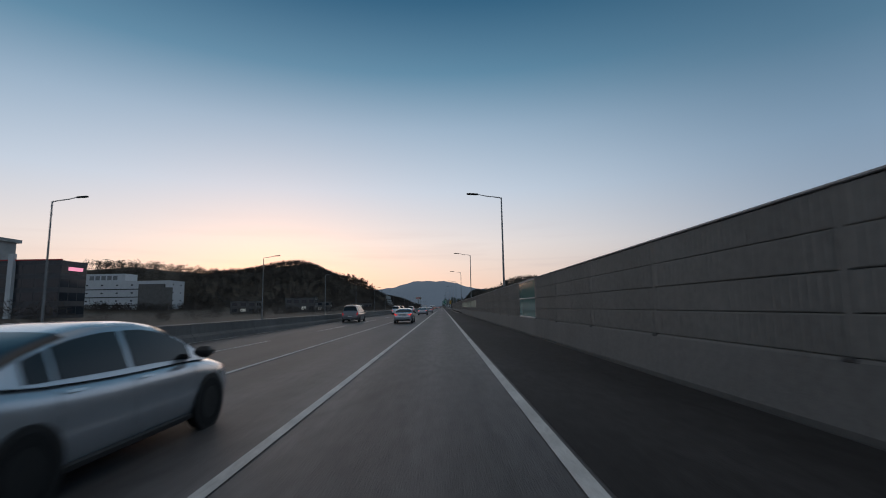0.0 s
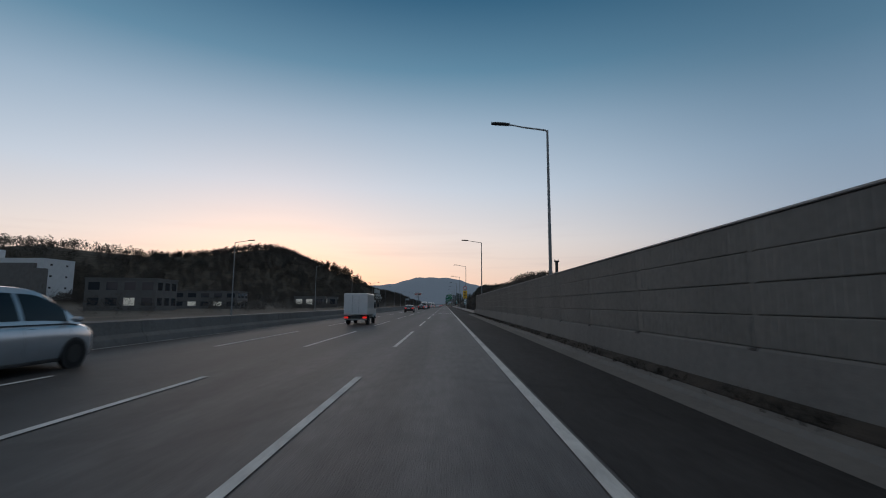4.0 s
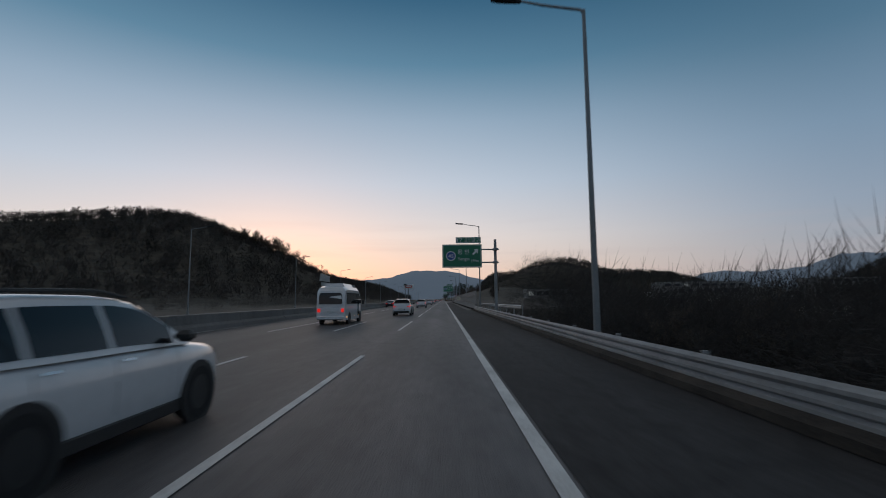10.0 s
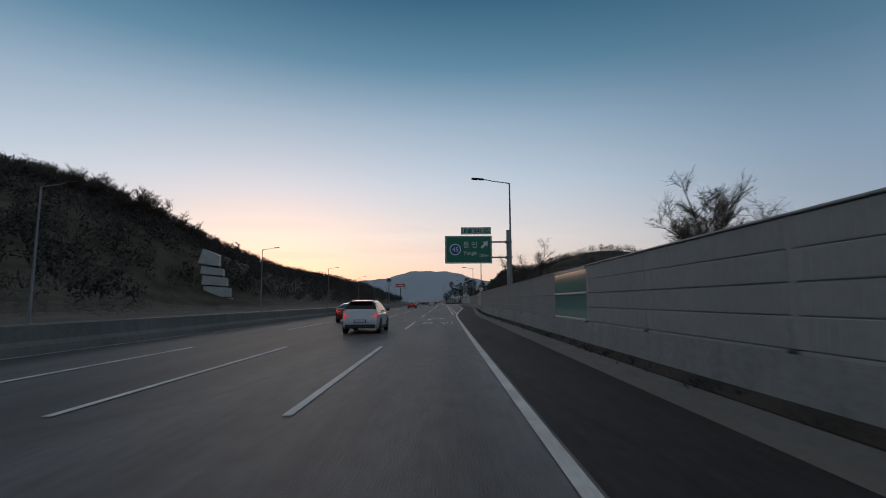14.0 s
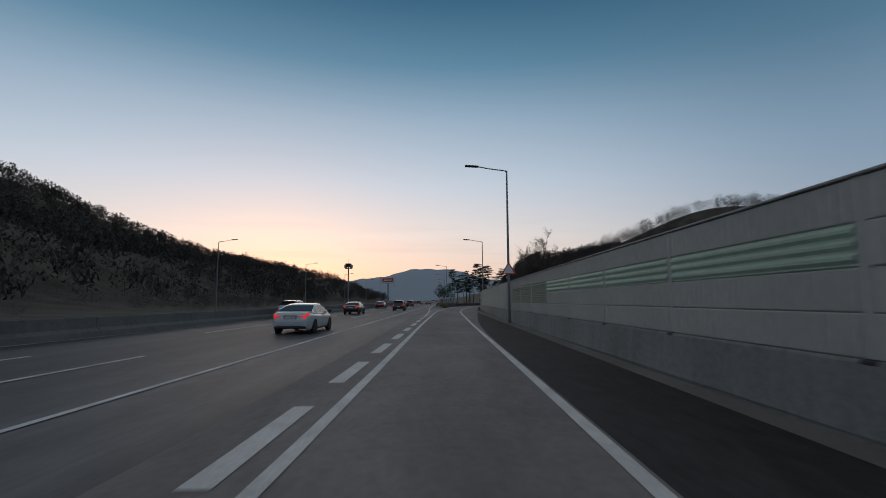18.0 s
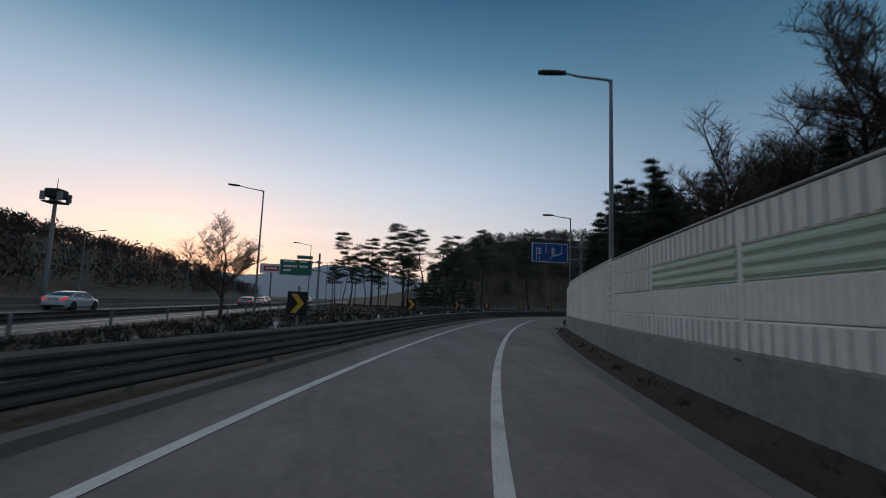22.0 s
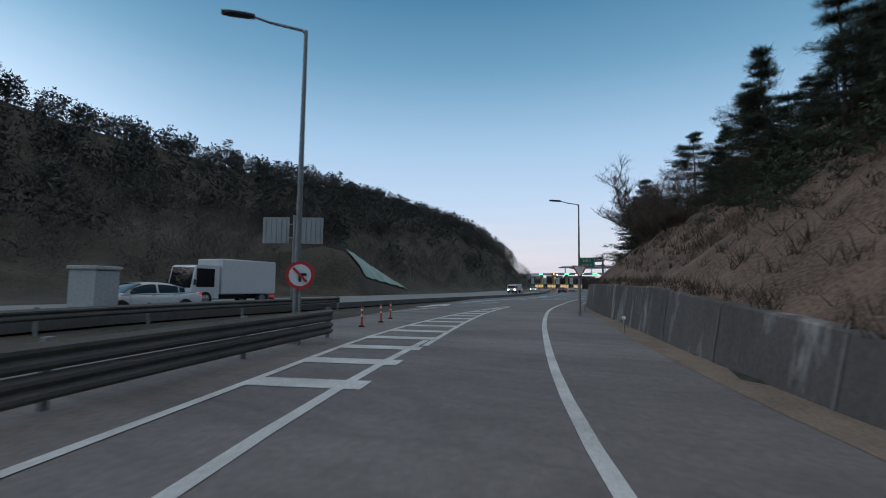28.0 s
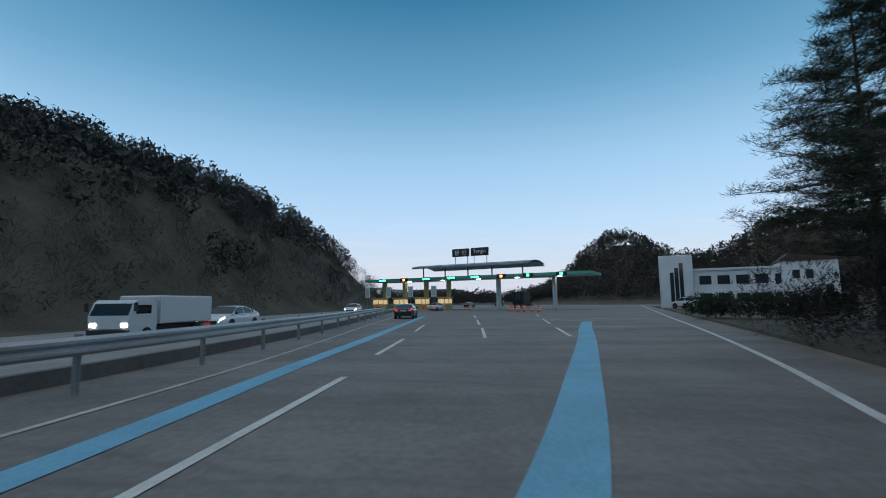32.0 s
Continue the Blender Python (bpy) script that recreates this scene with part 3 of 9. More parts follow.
# ---------------------------------------------------------------- road surfaces
mesh = Mesh()
mesh.add([(-31.5, -120, 0), (5.0, -120, 0), (5.0, 1500, 0), (-31.5, 1500, 0)], [(0, 1, 2, 3)])
structure("road", mesh, M["asphalt"], "worn grey motorway asphalt", "road")
mesh = Mesh()
ids = run(1.9, 570, 330, 871)
ribbon(mesh, [off(i, -4.7) for i in ids], [off(i, 3.3) for i in ids], 0.006)
structure("slip_road", mesh, M["ramp_asphalt"], "worn asphalt of the curving slip road", "road")
mesh = Mesh()
mesh.add([(p[0], p[1], 0.003) for p in ((46, 884), (52, 878), (83, 893), (110, 905), (180, 909), (200, 903), (340, 862), (420, 862), (420, 960), (300, 942),
                                        (180, 926), (110, 915), (80, 902), (60, 893))], [tuple(range(14))])
structure("plaza_road", mesh, M["plaza_asphalt"], "wide asphalt before the toll gate", "road")
# shoulder of the motorway, darker; the lens's dim right side is in its colour
mesh = Mesh()
ids = run(1.65, -120, 8, 772)
ribbon(mesh, [off(i, 0.14 + 3.1 * float(step01(np.array((EDGE[i].y - 690) / 75)))) for i in ids], [off(i, 3.3) for i in ids], 0.010)
structure("hard_shoulder", mesh, M["asphalt_dark"], "dark patched asphalt of the hard shoulder", "road")


# ---------------------------------------------------------------- painted lines
def line_strip(name, pts, width, mat, z=0.014, label=""):
    m_ = Mesh()
    nn = normals(pts)
    ribbon(m_, [p - q * width / 2 for p, q in zip(pts, nn)], [p + q * width / 2 for p, q in zip(pts, nn)], z)
    return structure(name, m_, mat, label or "painted white road line", "road marking")


def straight(x, y0, y1):
    return [Vector((x, y)) for y in np.arange(y0, y1 + 0.1, (y1 - y0) / max(1, round((y1 - y0) / 10)))]


line_strip("edge_line", [off(i, 0) for i in run(1.65, -120, 320, 874)], 0.18, M["paint_white"])
line_strip("slip_left_line", [off(i, -3.32) for i in run(5.4, 668, 118, 907)], 0.18, M["paint_white"])
line_strip("gore_line", spline([(1.65, 724), (1.25, 744), (0.6, 765), (0.1, 790), (-0.2, 812), (-0.4, 900), (-0.4, 1100)], 4), 0.18, M["paint_white"])
line_strip("slip_solid_line", [Vector((2.1, y)) for y in np.arange(589, 672, 5)], 0.16, M["paint_white"])
line_strip("median_edge_line", straight(-11.75, -100, 1400), 0.15, M["paint_worn"])
line_strip("far_edge_line", straight(-14.6, -100, 1400), 0.15, M["paint_worn"])
line_strip("left_solid_line", straight(-1.65, 610, 1200), 0.14, M["paint_white"])
line_strip("lane_solid_line", straight(-1.68, -100, 124), 0.15, M["paint_white"])
line_strip("lane_solid_line", straight(-4.98, -100, 124), 0.14, M["paint_white"])
dashes = thing("lane_dashes", "row of painted white lane dashes on asphalt", "road marking", kind="structure")
dash = Mesh()
dash.add([(-0.07, 0, 0.014), (0.07, 0, 0.014), (0.07, 10, 0.014), (-0.07, 10, 0.014)], [(0, 1, 2, 3)])
dash_data = dash.data("dash", M["paint_white"])
DASH_STARTS = [-24, -5, 14, 33, 52, 71, 92, 114, 130.5, 148.8, 166, 183, 200, 217.1, 236, 255.5, 274.8, 294, 313.3, 334.5, 354.8, 381.4, 402,
               421, 436.5, 451.4, 473, 495.2, 517, 538.9, 559, 578.9, 598.5]
for y in DASH_STARTS + list(np.arange(618, 1100, 20)):
    for x in (-1.65, -4.95, -8.25):
        if (x < -2 or y < 605) and (y > 120 or x < -8):
            o = new("dash", dash_data)
            o.parent, o.location = dashes, (x, y + (9.0 if x < -4 and 420 < y < 500 else 0), 0)
thick = Mesh()
thick.add([(-0.15, 0, 0.014), (0.15, 0, 0.014), (0.15, 3.1, 0.014), (-0.15, 3.1, 0.014)], [(0, 1, 2, 3)])
thick_data = thick.data("thick_dash", M["paint_white"])
for k in range(28):
    o = new("thick_dash", thick_data)
    o.parent, o.location = dashes, (1.62, 586.2 + 5.12 * k, 0)
for x in (-18.2, -21.7, -25.2):
    for y in np.arange(-40, 1000, 20.0):
        o = new("dash", dash_data)
        o.parent, o.location = dashes, (x, y, 0)

# ---------------------------------------------------------------- street lamps
def lamp_mesh(h, arm):
    pole, arm_m, head = Mesh(), Mesh(), Mesh()
    pole.tube([(0, 0, 0), (0, 0, 0.35), (0, 0, 0.36), (0, 0, h)], [0.13, 0.13, 0.10, 0.055], 10)
    pole.box(-0.17, 0.17, -0.17, 0.17, 0, 0.04, bevel=0.01)
    arm_m.tube([(0, 0, h - 0.12), (-0.1, 0, h), (-arm * 0.5, 0, h + 0.16), (-arm + 0.5, 0, h + 0.32)], [0.05, 0.045, 0.04, 0.035], 8)
    sec = [(-arm - 0.35, 0.04), (-arm - 0.1, 0.13), (-arm + 0.35, 0.12), (-arm + 0.6, 0.05)]
    vs, fs = [], []
    for x, w in sec:
        z = h + 0.34 - 0.06 * (x + arm)
        vs += [(x, -w, z), (x, -w * 0.7, z + 0.07), (x, w * 0.7, z + 0.07), (x, w, z), (x, w * 0.5, z - 0.07), (x, -w * 0.5, z - 0.07)]
    for i in range(3):
        fs += [(i * 6 + k, i * 6 + (k + 1) % 6, i * 6 + 6 + (k + 1) % 6, i * 6 + 6 + k) for k in range(6)]
    fs += [tuple(range(6))[::-1], tuple(range(18, 24))]
    head.add(vs, fs)
    return pole, arm_m, head


def lamp_thing(h, arm, m, label):
    t_ = thing("street_lamp", label, "street lamp", m, "street lamps")
    a, b, c = lamp_mesh(h, arm)
    part("pole", a, M["pole_grey"], t_, smooth=True)
    part("arm", b, M["pole_grey"], t_, smooth=True)
    part("lamp_head", c, M["dark_metal"], t_, "dark unlit lamp head")
    return t_


LAMP_LABEL = "tall grey steel street lamp with a single arm, unlit"
lamp_a = lamp_thing(10.55, 2.55, pose(5.48, 38.6, 0), LAMP_LABEL)
for x, y in ((5.5, -7), (5.48, 82.8), (5.48, 125.2), (5.48, 172.0), (5.48, 216.6), (5.1, 260.0), (5.05, 304.6), (5.1, 349.3), (5.1, 391.8), (5.1, 435.8),
             (5.5, 478.0), (5.5, 522.3), (5.6, 567.6), (6.95, 612.8), (8.7, 663), (8.0, 706.4), (9.36, 746.25), (3.9, 798.8), (3.2, 841), (3.0, 882), (3, 922), (3, 965), (3, 1010)):
    copy_thing(lamp_a, pose(x, y, 0))
copy_thing(lamp_a, pose(13.35, 781.3, 0)).scale = (1, 1, 0.87)
copy_thing(lamp_a, pose(-31.1, 37.5, 0, 0, 0, 180))
for y in (-7, 82, 126, 171, 217, 261, 305, 350, 392, 436, 478, 522, 568, 613, 660, 706, 745, 790, 835, 880, 925, 970):
    copy_thing(lamp_a, pose(-30.7, y, 0, 0, 0, 180))
lamp_b = lamp_thing(9.35, 2.1, pose(19.95, 813.6, 0, 0, 0, -18), "grey steel street lamp on the slip road, unlit")
for x, y, r, s_ in ((68.1, 881.3, -56, 0.82), (48.6, 867.0, -46, 0.98), (31.75, 842.3, -26, 1.1), (88.5, 891.0, -62, 0.76)):
    copy_thing(lamp_b, pose(x, y, 0, 0, 0, r)).scale = (s_, s_, s_)


# ---------------------------------------------------------------- noise barrier
def wall_offset(i):
    """How far the barrier's face stands right of the edge line."""
    y = EDGE[i].y
    return float(np.interp(y, [-120, 565, 640, 685, 745, 800, 835], [3.42, 3.42, 3.0, 2.8, 3.05, 3.35, 3.5]))


def barrier(y0, y1, special, top=2.93, tail=0.0):
    """Concrete plinth, steel posts every four metres and four rows of panels between them."""
    wall = thing("noise_barrier", "grey noise barrier of panels between steel posts on concrete plinth", "noise barrier", kind="structure")
    s0 = nearest(1.65 if y0 < 700 else 5.5, y0)
    base, posts = Mesh(), []
    ids_ = [i for i in range(s0, len(EDGE)) if EDGE[i].y <= y1 and EDGE[i].x < 27]
    vs, fs, sec = [], [], [(-0.04, -0.05), (-0.10, 0.10), (-0.02, 0.86), (0.0, 0.90), (0.24, 0.90), (0.26, -0.05)]
    for i in ids_:
        w, up = wall_offset(i), 0.16 * float(step01(np.array((EDGE[i].y - 752) / 40)))
        for d, z in sec:
            p = off(i, w + d)
            vs.append((p.x, p.y, z + (up if z > 0.5 else 0)))
    m_ = len(sec)
    rings = len(ids_)
    if tail:
        j, way = ids_[-1], (EDGE[ids_[-1]] - EDGE[ids_[-1] - 1]).normalized() * tail
        for d, z in sec:
            p = off(j, wall_offset(j) + d) + way
            vs.append((p.x, p.y, z))
        rings += 1
    for i in range(rings - 1):
        fs += [(i * m_ + k, i * m_ + (k + 1) % m_, (i + 1) * m_ + (k + 1) % m_, (i + 1) * m_ + k) for k in range(m_)]
    fs += [tuple(range(m_))[::-1], tuple((rings - 1) * m_ + k for k in range(m_))]
    base.add(vs, fs)
    part("plinth", base, M["concrete"] if y0 < 400 else M["concrete_mid"], wall)
    post = Mesh()
    post.box(0.05, 0.16, -0.082, 0.082, 0.86, top + 0.002, bevel=0.008)
    post_data = {tone: post.data("post", M[tone]) for tone in ("panel", "panel_mid", "panel_light", "panel_tan", "panel_pale")}
    foot = Mesh()
    foot.box(-0.03, 0.10, -0.10, 0.10, 0.84, 0.91, bevel=0.02)
    foot_data = foot.data("post_foot", M["dark_metal"])
    rows = [(0.90 + (top - 0.9) * k / 4, 0.90 + (top - 0.9) * (k + 1) / 4) for k in range(4)]
    kinds, caps = {}, {}
    i = ids_[0]
    n = 0
    while i + 2 <= ids_[-1]:
        a, b = off(i, wall_offset(i)), off(i + 2, wall_offset(i + 2))
        ln, ang = (b - a).length, math.degrees(math.atan2((b - a).y, (b - a).x)) - 90
        at = pose(a.x, a.y, 0, 0, 0, ang) @ Matrix.Diagonal((1, 1, 1 + 0.05 * float(step01(np.array((EDGE[i].y - 760) / 40))), 1))
        # panel tone by stretch, mostly paler ahead; the bend's extra glow is in it
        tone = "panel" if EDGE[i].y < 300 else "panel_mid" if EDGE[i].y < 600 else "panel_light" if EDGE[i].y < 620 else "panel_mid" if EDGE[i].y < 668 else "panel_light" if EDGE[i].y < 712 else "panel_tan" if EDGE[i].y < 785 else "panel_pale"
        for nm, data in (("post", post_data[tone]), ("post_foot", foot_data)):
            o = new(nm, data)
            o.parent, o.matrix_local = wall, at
        mid = EDGE[i].y
        mode = special(mid, n)
        if round(ln, 1) not in caps:
            g = Mesh()
            g.box(0.02, 0.18, 0.004, ln - 0.004, top + 0.003, top + 0.045, bevel=0.012)
            caps[round(ln, 1)] = g.data("cap", M["steel_dull"])
        o = new("cap", caps[round(ln, 1)])
        o.parent, o.matrix_local = wall, at
        if mode == "glass":
            g = Mesh()
            g.box(0.06, 0.10, 0.09, ln - 0.09, 0.95, top - 0.05)
            o = part("clear_panel", g, M["panel_teal"], wall, "clear blue-green acrylic panel")
            o.matrix_local = at
            g = Mesh()
            for z in (0.90, (top + 0.9) / 2, top - 0.07):
                g.box(0.02, 0.13, 0.09, ln - 0.09, z, z + 0.07, bevel=0.01)
            o = part("panel_frame", g, M["steel"], wall, "pale steel frame bars")
            o.matrix_local = at
        elif mode == "grid":
            g = Mesh()
            g.box(0.06, 0.14, 0.09, ln - 0.09, 0.90, 2.95)
            for z in np.arange(1.0, 2.9, 0.23):
                for y in np.arange(0.2, ln - 0.25, 0.42):
                    g.box(0.03, 0.06, y, y + 0.3, z, z + 0.17)
            o = part("panel", g, M["panel_pale"], wall, "pale perforated panel")
            o.matrix_local = at
        else:
            for k, (z0, z1) in enumerate(rows):
                key = (k, round(ln, 1), mode, tone, mid > 785)
                if key not in kinds:
                    g = Mesh()
                    if mode == "flat_green" and k == 2:
                        g.box(0.06, 0.13, 0.085, ln - 0.085, z0 + 0.01, z1 - 0.01, bevel=0.01)
                        for z in np.arange(z0 + 0.04, z1 - 0.12, 0.155):
                            g.prism([(0.06, z), (0.022, z + 0.05), (0.022, z + 0.09), (0.06, z + 0.13)], 0.1, ln - 0.1)
                        kinds[key] = g.data("panel", M["panel_mint"])
                    elif mode == "louvre" and k in (1, 2):
                        g.box(0.09, 0.13, 0.09, ln - 0.09, z0, z1)
                        for z in np.arange(z0 + 0.03, z1 - 0.05, 0.095):
                            g.add([(0.03, 0.09, z), (0.03, ln - 0.09, z), (0.09, ln - 0.09, z + 0.07), (0.09, 0.09, z + 0.07)], [(0, 1, 2, 3)])
                        kinds[key] = g.data("panel", M["panel_green"])
                    else:
                        g.box(0.045 + 0.012 * (k % 2), 0.12, 0.085, ln - 0.085, z0 + 0.006, z1 - 0.004, bevel=0.012)
                        g.box(0.09, 0.115, 0.085, ln - 0.085, z0 - 0.01, z1 + 0.01)
                        deep, step = (0.03, 0.26) if mid > 785 and k != 1 else (0.009, 0.17)
                        for y in np.arange(0.14, ln - 0.2, step):
                            g.box(0.045 + 0.012 * (k % 2) - deep, 0.06, y, y + step * 0.52, z0 + 0.03, z1 - 0.03)
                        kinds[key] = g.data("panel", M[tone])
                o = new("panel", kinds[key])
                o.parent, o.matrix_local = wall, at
        i += 2
        n += 1
    if tail:
        a, b = off(i - 1, wall_offset(i - 1)), off(i, wall_offset(i))
        at = pose(b.x, b.y, 0, 0, 0, math.degrees(math.atan2((b - a).y, (b - a).x)) - 90)
        g = Mesh()
        reach = (EDGE[ids_[-1]] - EDGE[i]).length + tail - 0.32
        g.box(0.03, 0.16, -0.06, reach, 0.90, top, bevel=0.01)
        for z in np.arange(1.0, 2.8, 0.23):
            for y in np.arange(0.08, reach - 0.3, 0.42):
                g.box(0.0, 0.03, y, y + 0.3, z, z + 0.17)
        o = part("end_panel", g, M["panel_pale"], wall, "pale perforated end panel")
        o.matrix_local = at
    return wall


def first_wall(y, n):
    if 24 < y < 28.5:
        return "glass"
    return "louvre" if 62 < y < 108 else "plain"


def second_wall(y, n):
    if 543.6 < y < 547.6 or 745 < y < 749:
        return "glass"
    if 812 < y:
        return "grid"
    if 677 < y < 694 or 796 < y < 808:
        return "flat_green"
    return "louvre" if 508 < y < 532 or 594 < y < 625 or 694 <= y < 708 else "plain"


barrier(-60, 226, first_wall)
barrier(443.5, 598, second_wall, 2.68)
barrier(599, 831.4, second_wall, tail=0.4)

# kerb with a line of dirt and weeds behind it
mesh = Mesh()
for a, b in ((112.5, 227), (443, 830)):
    ids = [i for i in range(len(EDGE)) if a <= EDGE[i].y <= b]
    swept(mesh, ids, [(2.3, 0.012), (2.72, 0.03), (2.76, 0.11), (2.98, 0.13), (3.02, 0.0), (2.3, 0.0)])
structure("kerb", mesh, M["concrete"], "grey concrete kerb along the shoulder", "kerb")
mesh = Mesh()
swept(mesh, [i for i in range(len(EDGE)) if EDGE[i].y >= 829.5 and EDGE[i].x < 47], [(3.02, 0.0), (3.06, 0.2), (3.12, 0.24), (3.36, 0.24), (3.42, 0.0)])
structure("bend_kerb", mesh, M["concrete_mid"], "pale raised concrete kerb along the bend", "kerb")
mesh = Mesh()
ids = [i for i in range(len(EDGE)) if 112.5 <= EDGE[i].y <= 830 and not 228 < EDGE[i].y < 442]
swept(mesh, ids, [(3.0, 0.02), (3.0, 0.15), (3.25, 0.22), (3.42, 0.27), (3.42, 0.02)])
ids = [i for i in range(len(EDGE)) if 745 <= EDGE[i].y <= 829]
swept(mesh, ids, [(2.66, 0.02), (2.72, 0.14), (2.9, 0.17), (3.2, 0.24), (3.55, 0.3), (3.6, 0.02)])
structure("gutter_dirt", mesh, material("dark_litter", (0.022, 0.018, 0.016), 0.95, vary=0.5, scale=3, bump=0.8, bump_scale=25, tint=(0.045, 0.036, 0.028)), "dark dirt and weeds piled along the barrier", "ground")


# ---------------------------------------------------------------- crash barriers
W_SECTION = [(0, 0.0), (-0.035, 0.03), (-0.08, 0.06), (-0.08, 0.11), (-0.035, 0.15), (-0.02, 0.17), (-0.035, 0.19), (-0.08, 0.23), (-0.08, 0.28), (-0.035, 0.31), (0, 0.34)]


def guard_rail(line, z, name, label, post_step=2, up=0.75, side=-1, rails=(0.0,), mat="steel"):
    """A W-beam on posts along a line; side -1: the beam faces left of the line's way."""
    rail = thing(name, label, "guard rail", kind="structure")
    nn = normals(line)
    for lift in rails:
        m_, sec = Mesh(), [(d * -side, z_) for d, z_ in W_SECTION]
        vs, fs, k = [], [], len(sec)
        for p, q in zip(line, nn):
            for d, zz in sec:
                vs.append((p.x + q.x * d, p.y + q.y * d, z + up - 0.36 + lift + zz))
            for d, zz in sec[::-1]:
                vs.append((p.x + q.x * (d - 0.006 * side * -1), p.y + q.y * (d - 0.006 * side * -1), z + up - 0.36 + lift + zz))
        k2 = 2 * k
        for i in range(len(line) - 1):
            fs += [(i * k2 + j, i * k2 + (j + 1) % k2, (i + 1) * k2 + (j + 1) % k2, (i + 1) * k2 + j) for j in range(k2)]
        fs += [tuple(range(k2))[::-1], tuple((len(line) - 1) * k2 + j for j in range(k2))]
        m_.add(vs, fs)
        part("beam", m_, M[mat], rail, smooth=False)
    post = Mesh()
    post.tube([(0, 0, -0.3), (0, 0, up + max(rails) + 0.02)], 0.065, 8)
    data = post.data("post", M["steel_dull"])
    for i in range(0, len(line), post_step):
        o = new("post", data)
        o.parent, o.location = rail, (line[i].x - nn[i].x * 0.09 * side, line[i].y - nn[i].y * 0.09 * side, z)
    return rail


guard_rail([Vector((4.95, y)) for y in np.arange(226, 446, 2)], 0.0, "guard_rail", "galvanised steel guard rail beside the hard shoulder", up=0.64, rails=(0.0, -0.30), mat="steel_dull")
guard_rail([Vector((x, y)) for x, y in zip(np.linspace(8.2, 6.4, 16), np.arange(424, 455, 2))], 0.0, "guard_rail", "galvanised steel guard rail before a sign post", up=0.95)

# median barrier and the far side's rail
mesh = Mesh()
sec = [(-12.75, 0), (-12.68, 0.25), (-12.5, 0.4), (-12.45, 0.88), (-12.28, 0.88), (-12.23, 0.4), (-12.05, 0.25), (-11.98, 0)]
ys = np.arange(-120, 1400, 8.0)
for y in ys:
    mesh.prism(sec, y, y + 7.97)
structure("median_barrier", mesh, M["concrete_dark"], "dark stained concrete median barrier", "barrier")

# ---------------------------------------------------------------- slip road: gores, rails, walls
def stripes(name, quads, z=0.016, mat="paint_white", label="white hatching painted on asphalt"):
    m_ = Mesh()
    for q in quads:
        m_.add([(x, y, z) for x, y in q], [tuple(range(len(q)))])
    return structure(name, m_, M[mat], label, "road marking")


def at_edge(i, d):
    p = off(i, d)
    return (p.x, p.y)


# first gore: hatching between the motorway's edge and the slip road
q = []
for k in range(29):
    i = nearest(5.6, 726 + 2.2 * k)
    y = EDGE[i].y + (726 + 2.2 * k - EDGE[i].y)
    xr = off(i, -3.32).x
    xl = max(xr - 2.3, float(np.interp(y, [724, 744, 765, 776, 779], [1.65, 1.25, 0.6, 0.4, 3.85])))
    q.append([(xl, y - 0.95), (xr, y + 0.6), (xr, y + 1.1), (xl, y - 0.35)])
stripes("gore_hatching", q, mat="paint_worn")
# second gore, where another slip road joins
i0, i1 = nearest(47.5, 871), nearest(77, 890)
line_strip("gore_left_line", spline([(45.6, 875.2), (47.3, 876.9), (51.5, 880.6), (53.3, 881.7), (58.4, 884.7), (63.4, 887.5), (69.0, 889.9)], 1), 0.16, M["paint_white"])
border = np.array([at_edge(i, -3.3) for i in range(i0 - 3, i1 + 4)])
q = []
for k in range(13):
    x = 50.9 + 1.3 * k
    a = Vector((x, float(np.interp(x, border[:, 0], border[:, 1]))))
    b = a + Vector((0.83, 0.55)) * 0.42
    w = 1.4 if k < 3 else 1.9 * (1 - (k - 3) / 11)
    d = Vector((-0.93, 0.36)) * w
    q.append([tuple(a), tuple(b), tuple(b + d), tuple(a + d)])
stripes("gore_hatching_2", q)
line_strip("joining_left_line", spline([(40, 880.5), (50, 885.6), (58, 888.9), (66, 891.7), (78, 896.2), (90, 902), (102, 907)], 2), 0.15, M["paint_white"])
# third gore
line_strip("gore_left_line_2", spline([(96, 907.0), (103, 908.4), (110, 910.2), (118, 912.3), (124, 913.3), (130, 913.9), (136, 914.1), (142, 914.0)], 2), 0.16, M["paint_white"])
line_strip("gore_right_line_2", spline([(116.5, 909.9), (119, 910.45), (122, 911.1), (128, 912.25), (131, 912.75), (136, 913.35), (142, 913.95)], 2), 0.16, M["paint_white"])
g_left = lambda x: float(np.interp(x, [96, 103, 110, 118, 124, 130, 136, 142], [907.0, 908.4, 910.2, 912.3, 913.3, 913.9, 914.1, 914.0]))
g_right = lambda x: float(np.interp(x, [105, 112, 117, 122, 128, 131, 136, 142], [906.9, 908.8, 910.0, 911.1, 912.25, 912.75, 913.35, 913.95]))
stripes("gore_hatching_3", [[(x, g_right(x)), (x + 0.6, g_right(x + 0.6)), (x + 0.1, g_left(x + 0.1)), (x - 0.5, g_left(x - 0.5))] for x in np.arange(111.5, 138.5, 2.1)])
line_strip("plaza_dash_line", [Vector((129, 917.7)), Vector((136, 917.8))], 0.14, M["paint_white"])
pd = Mesh()
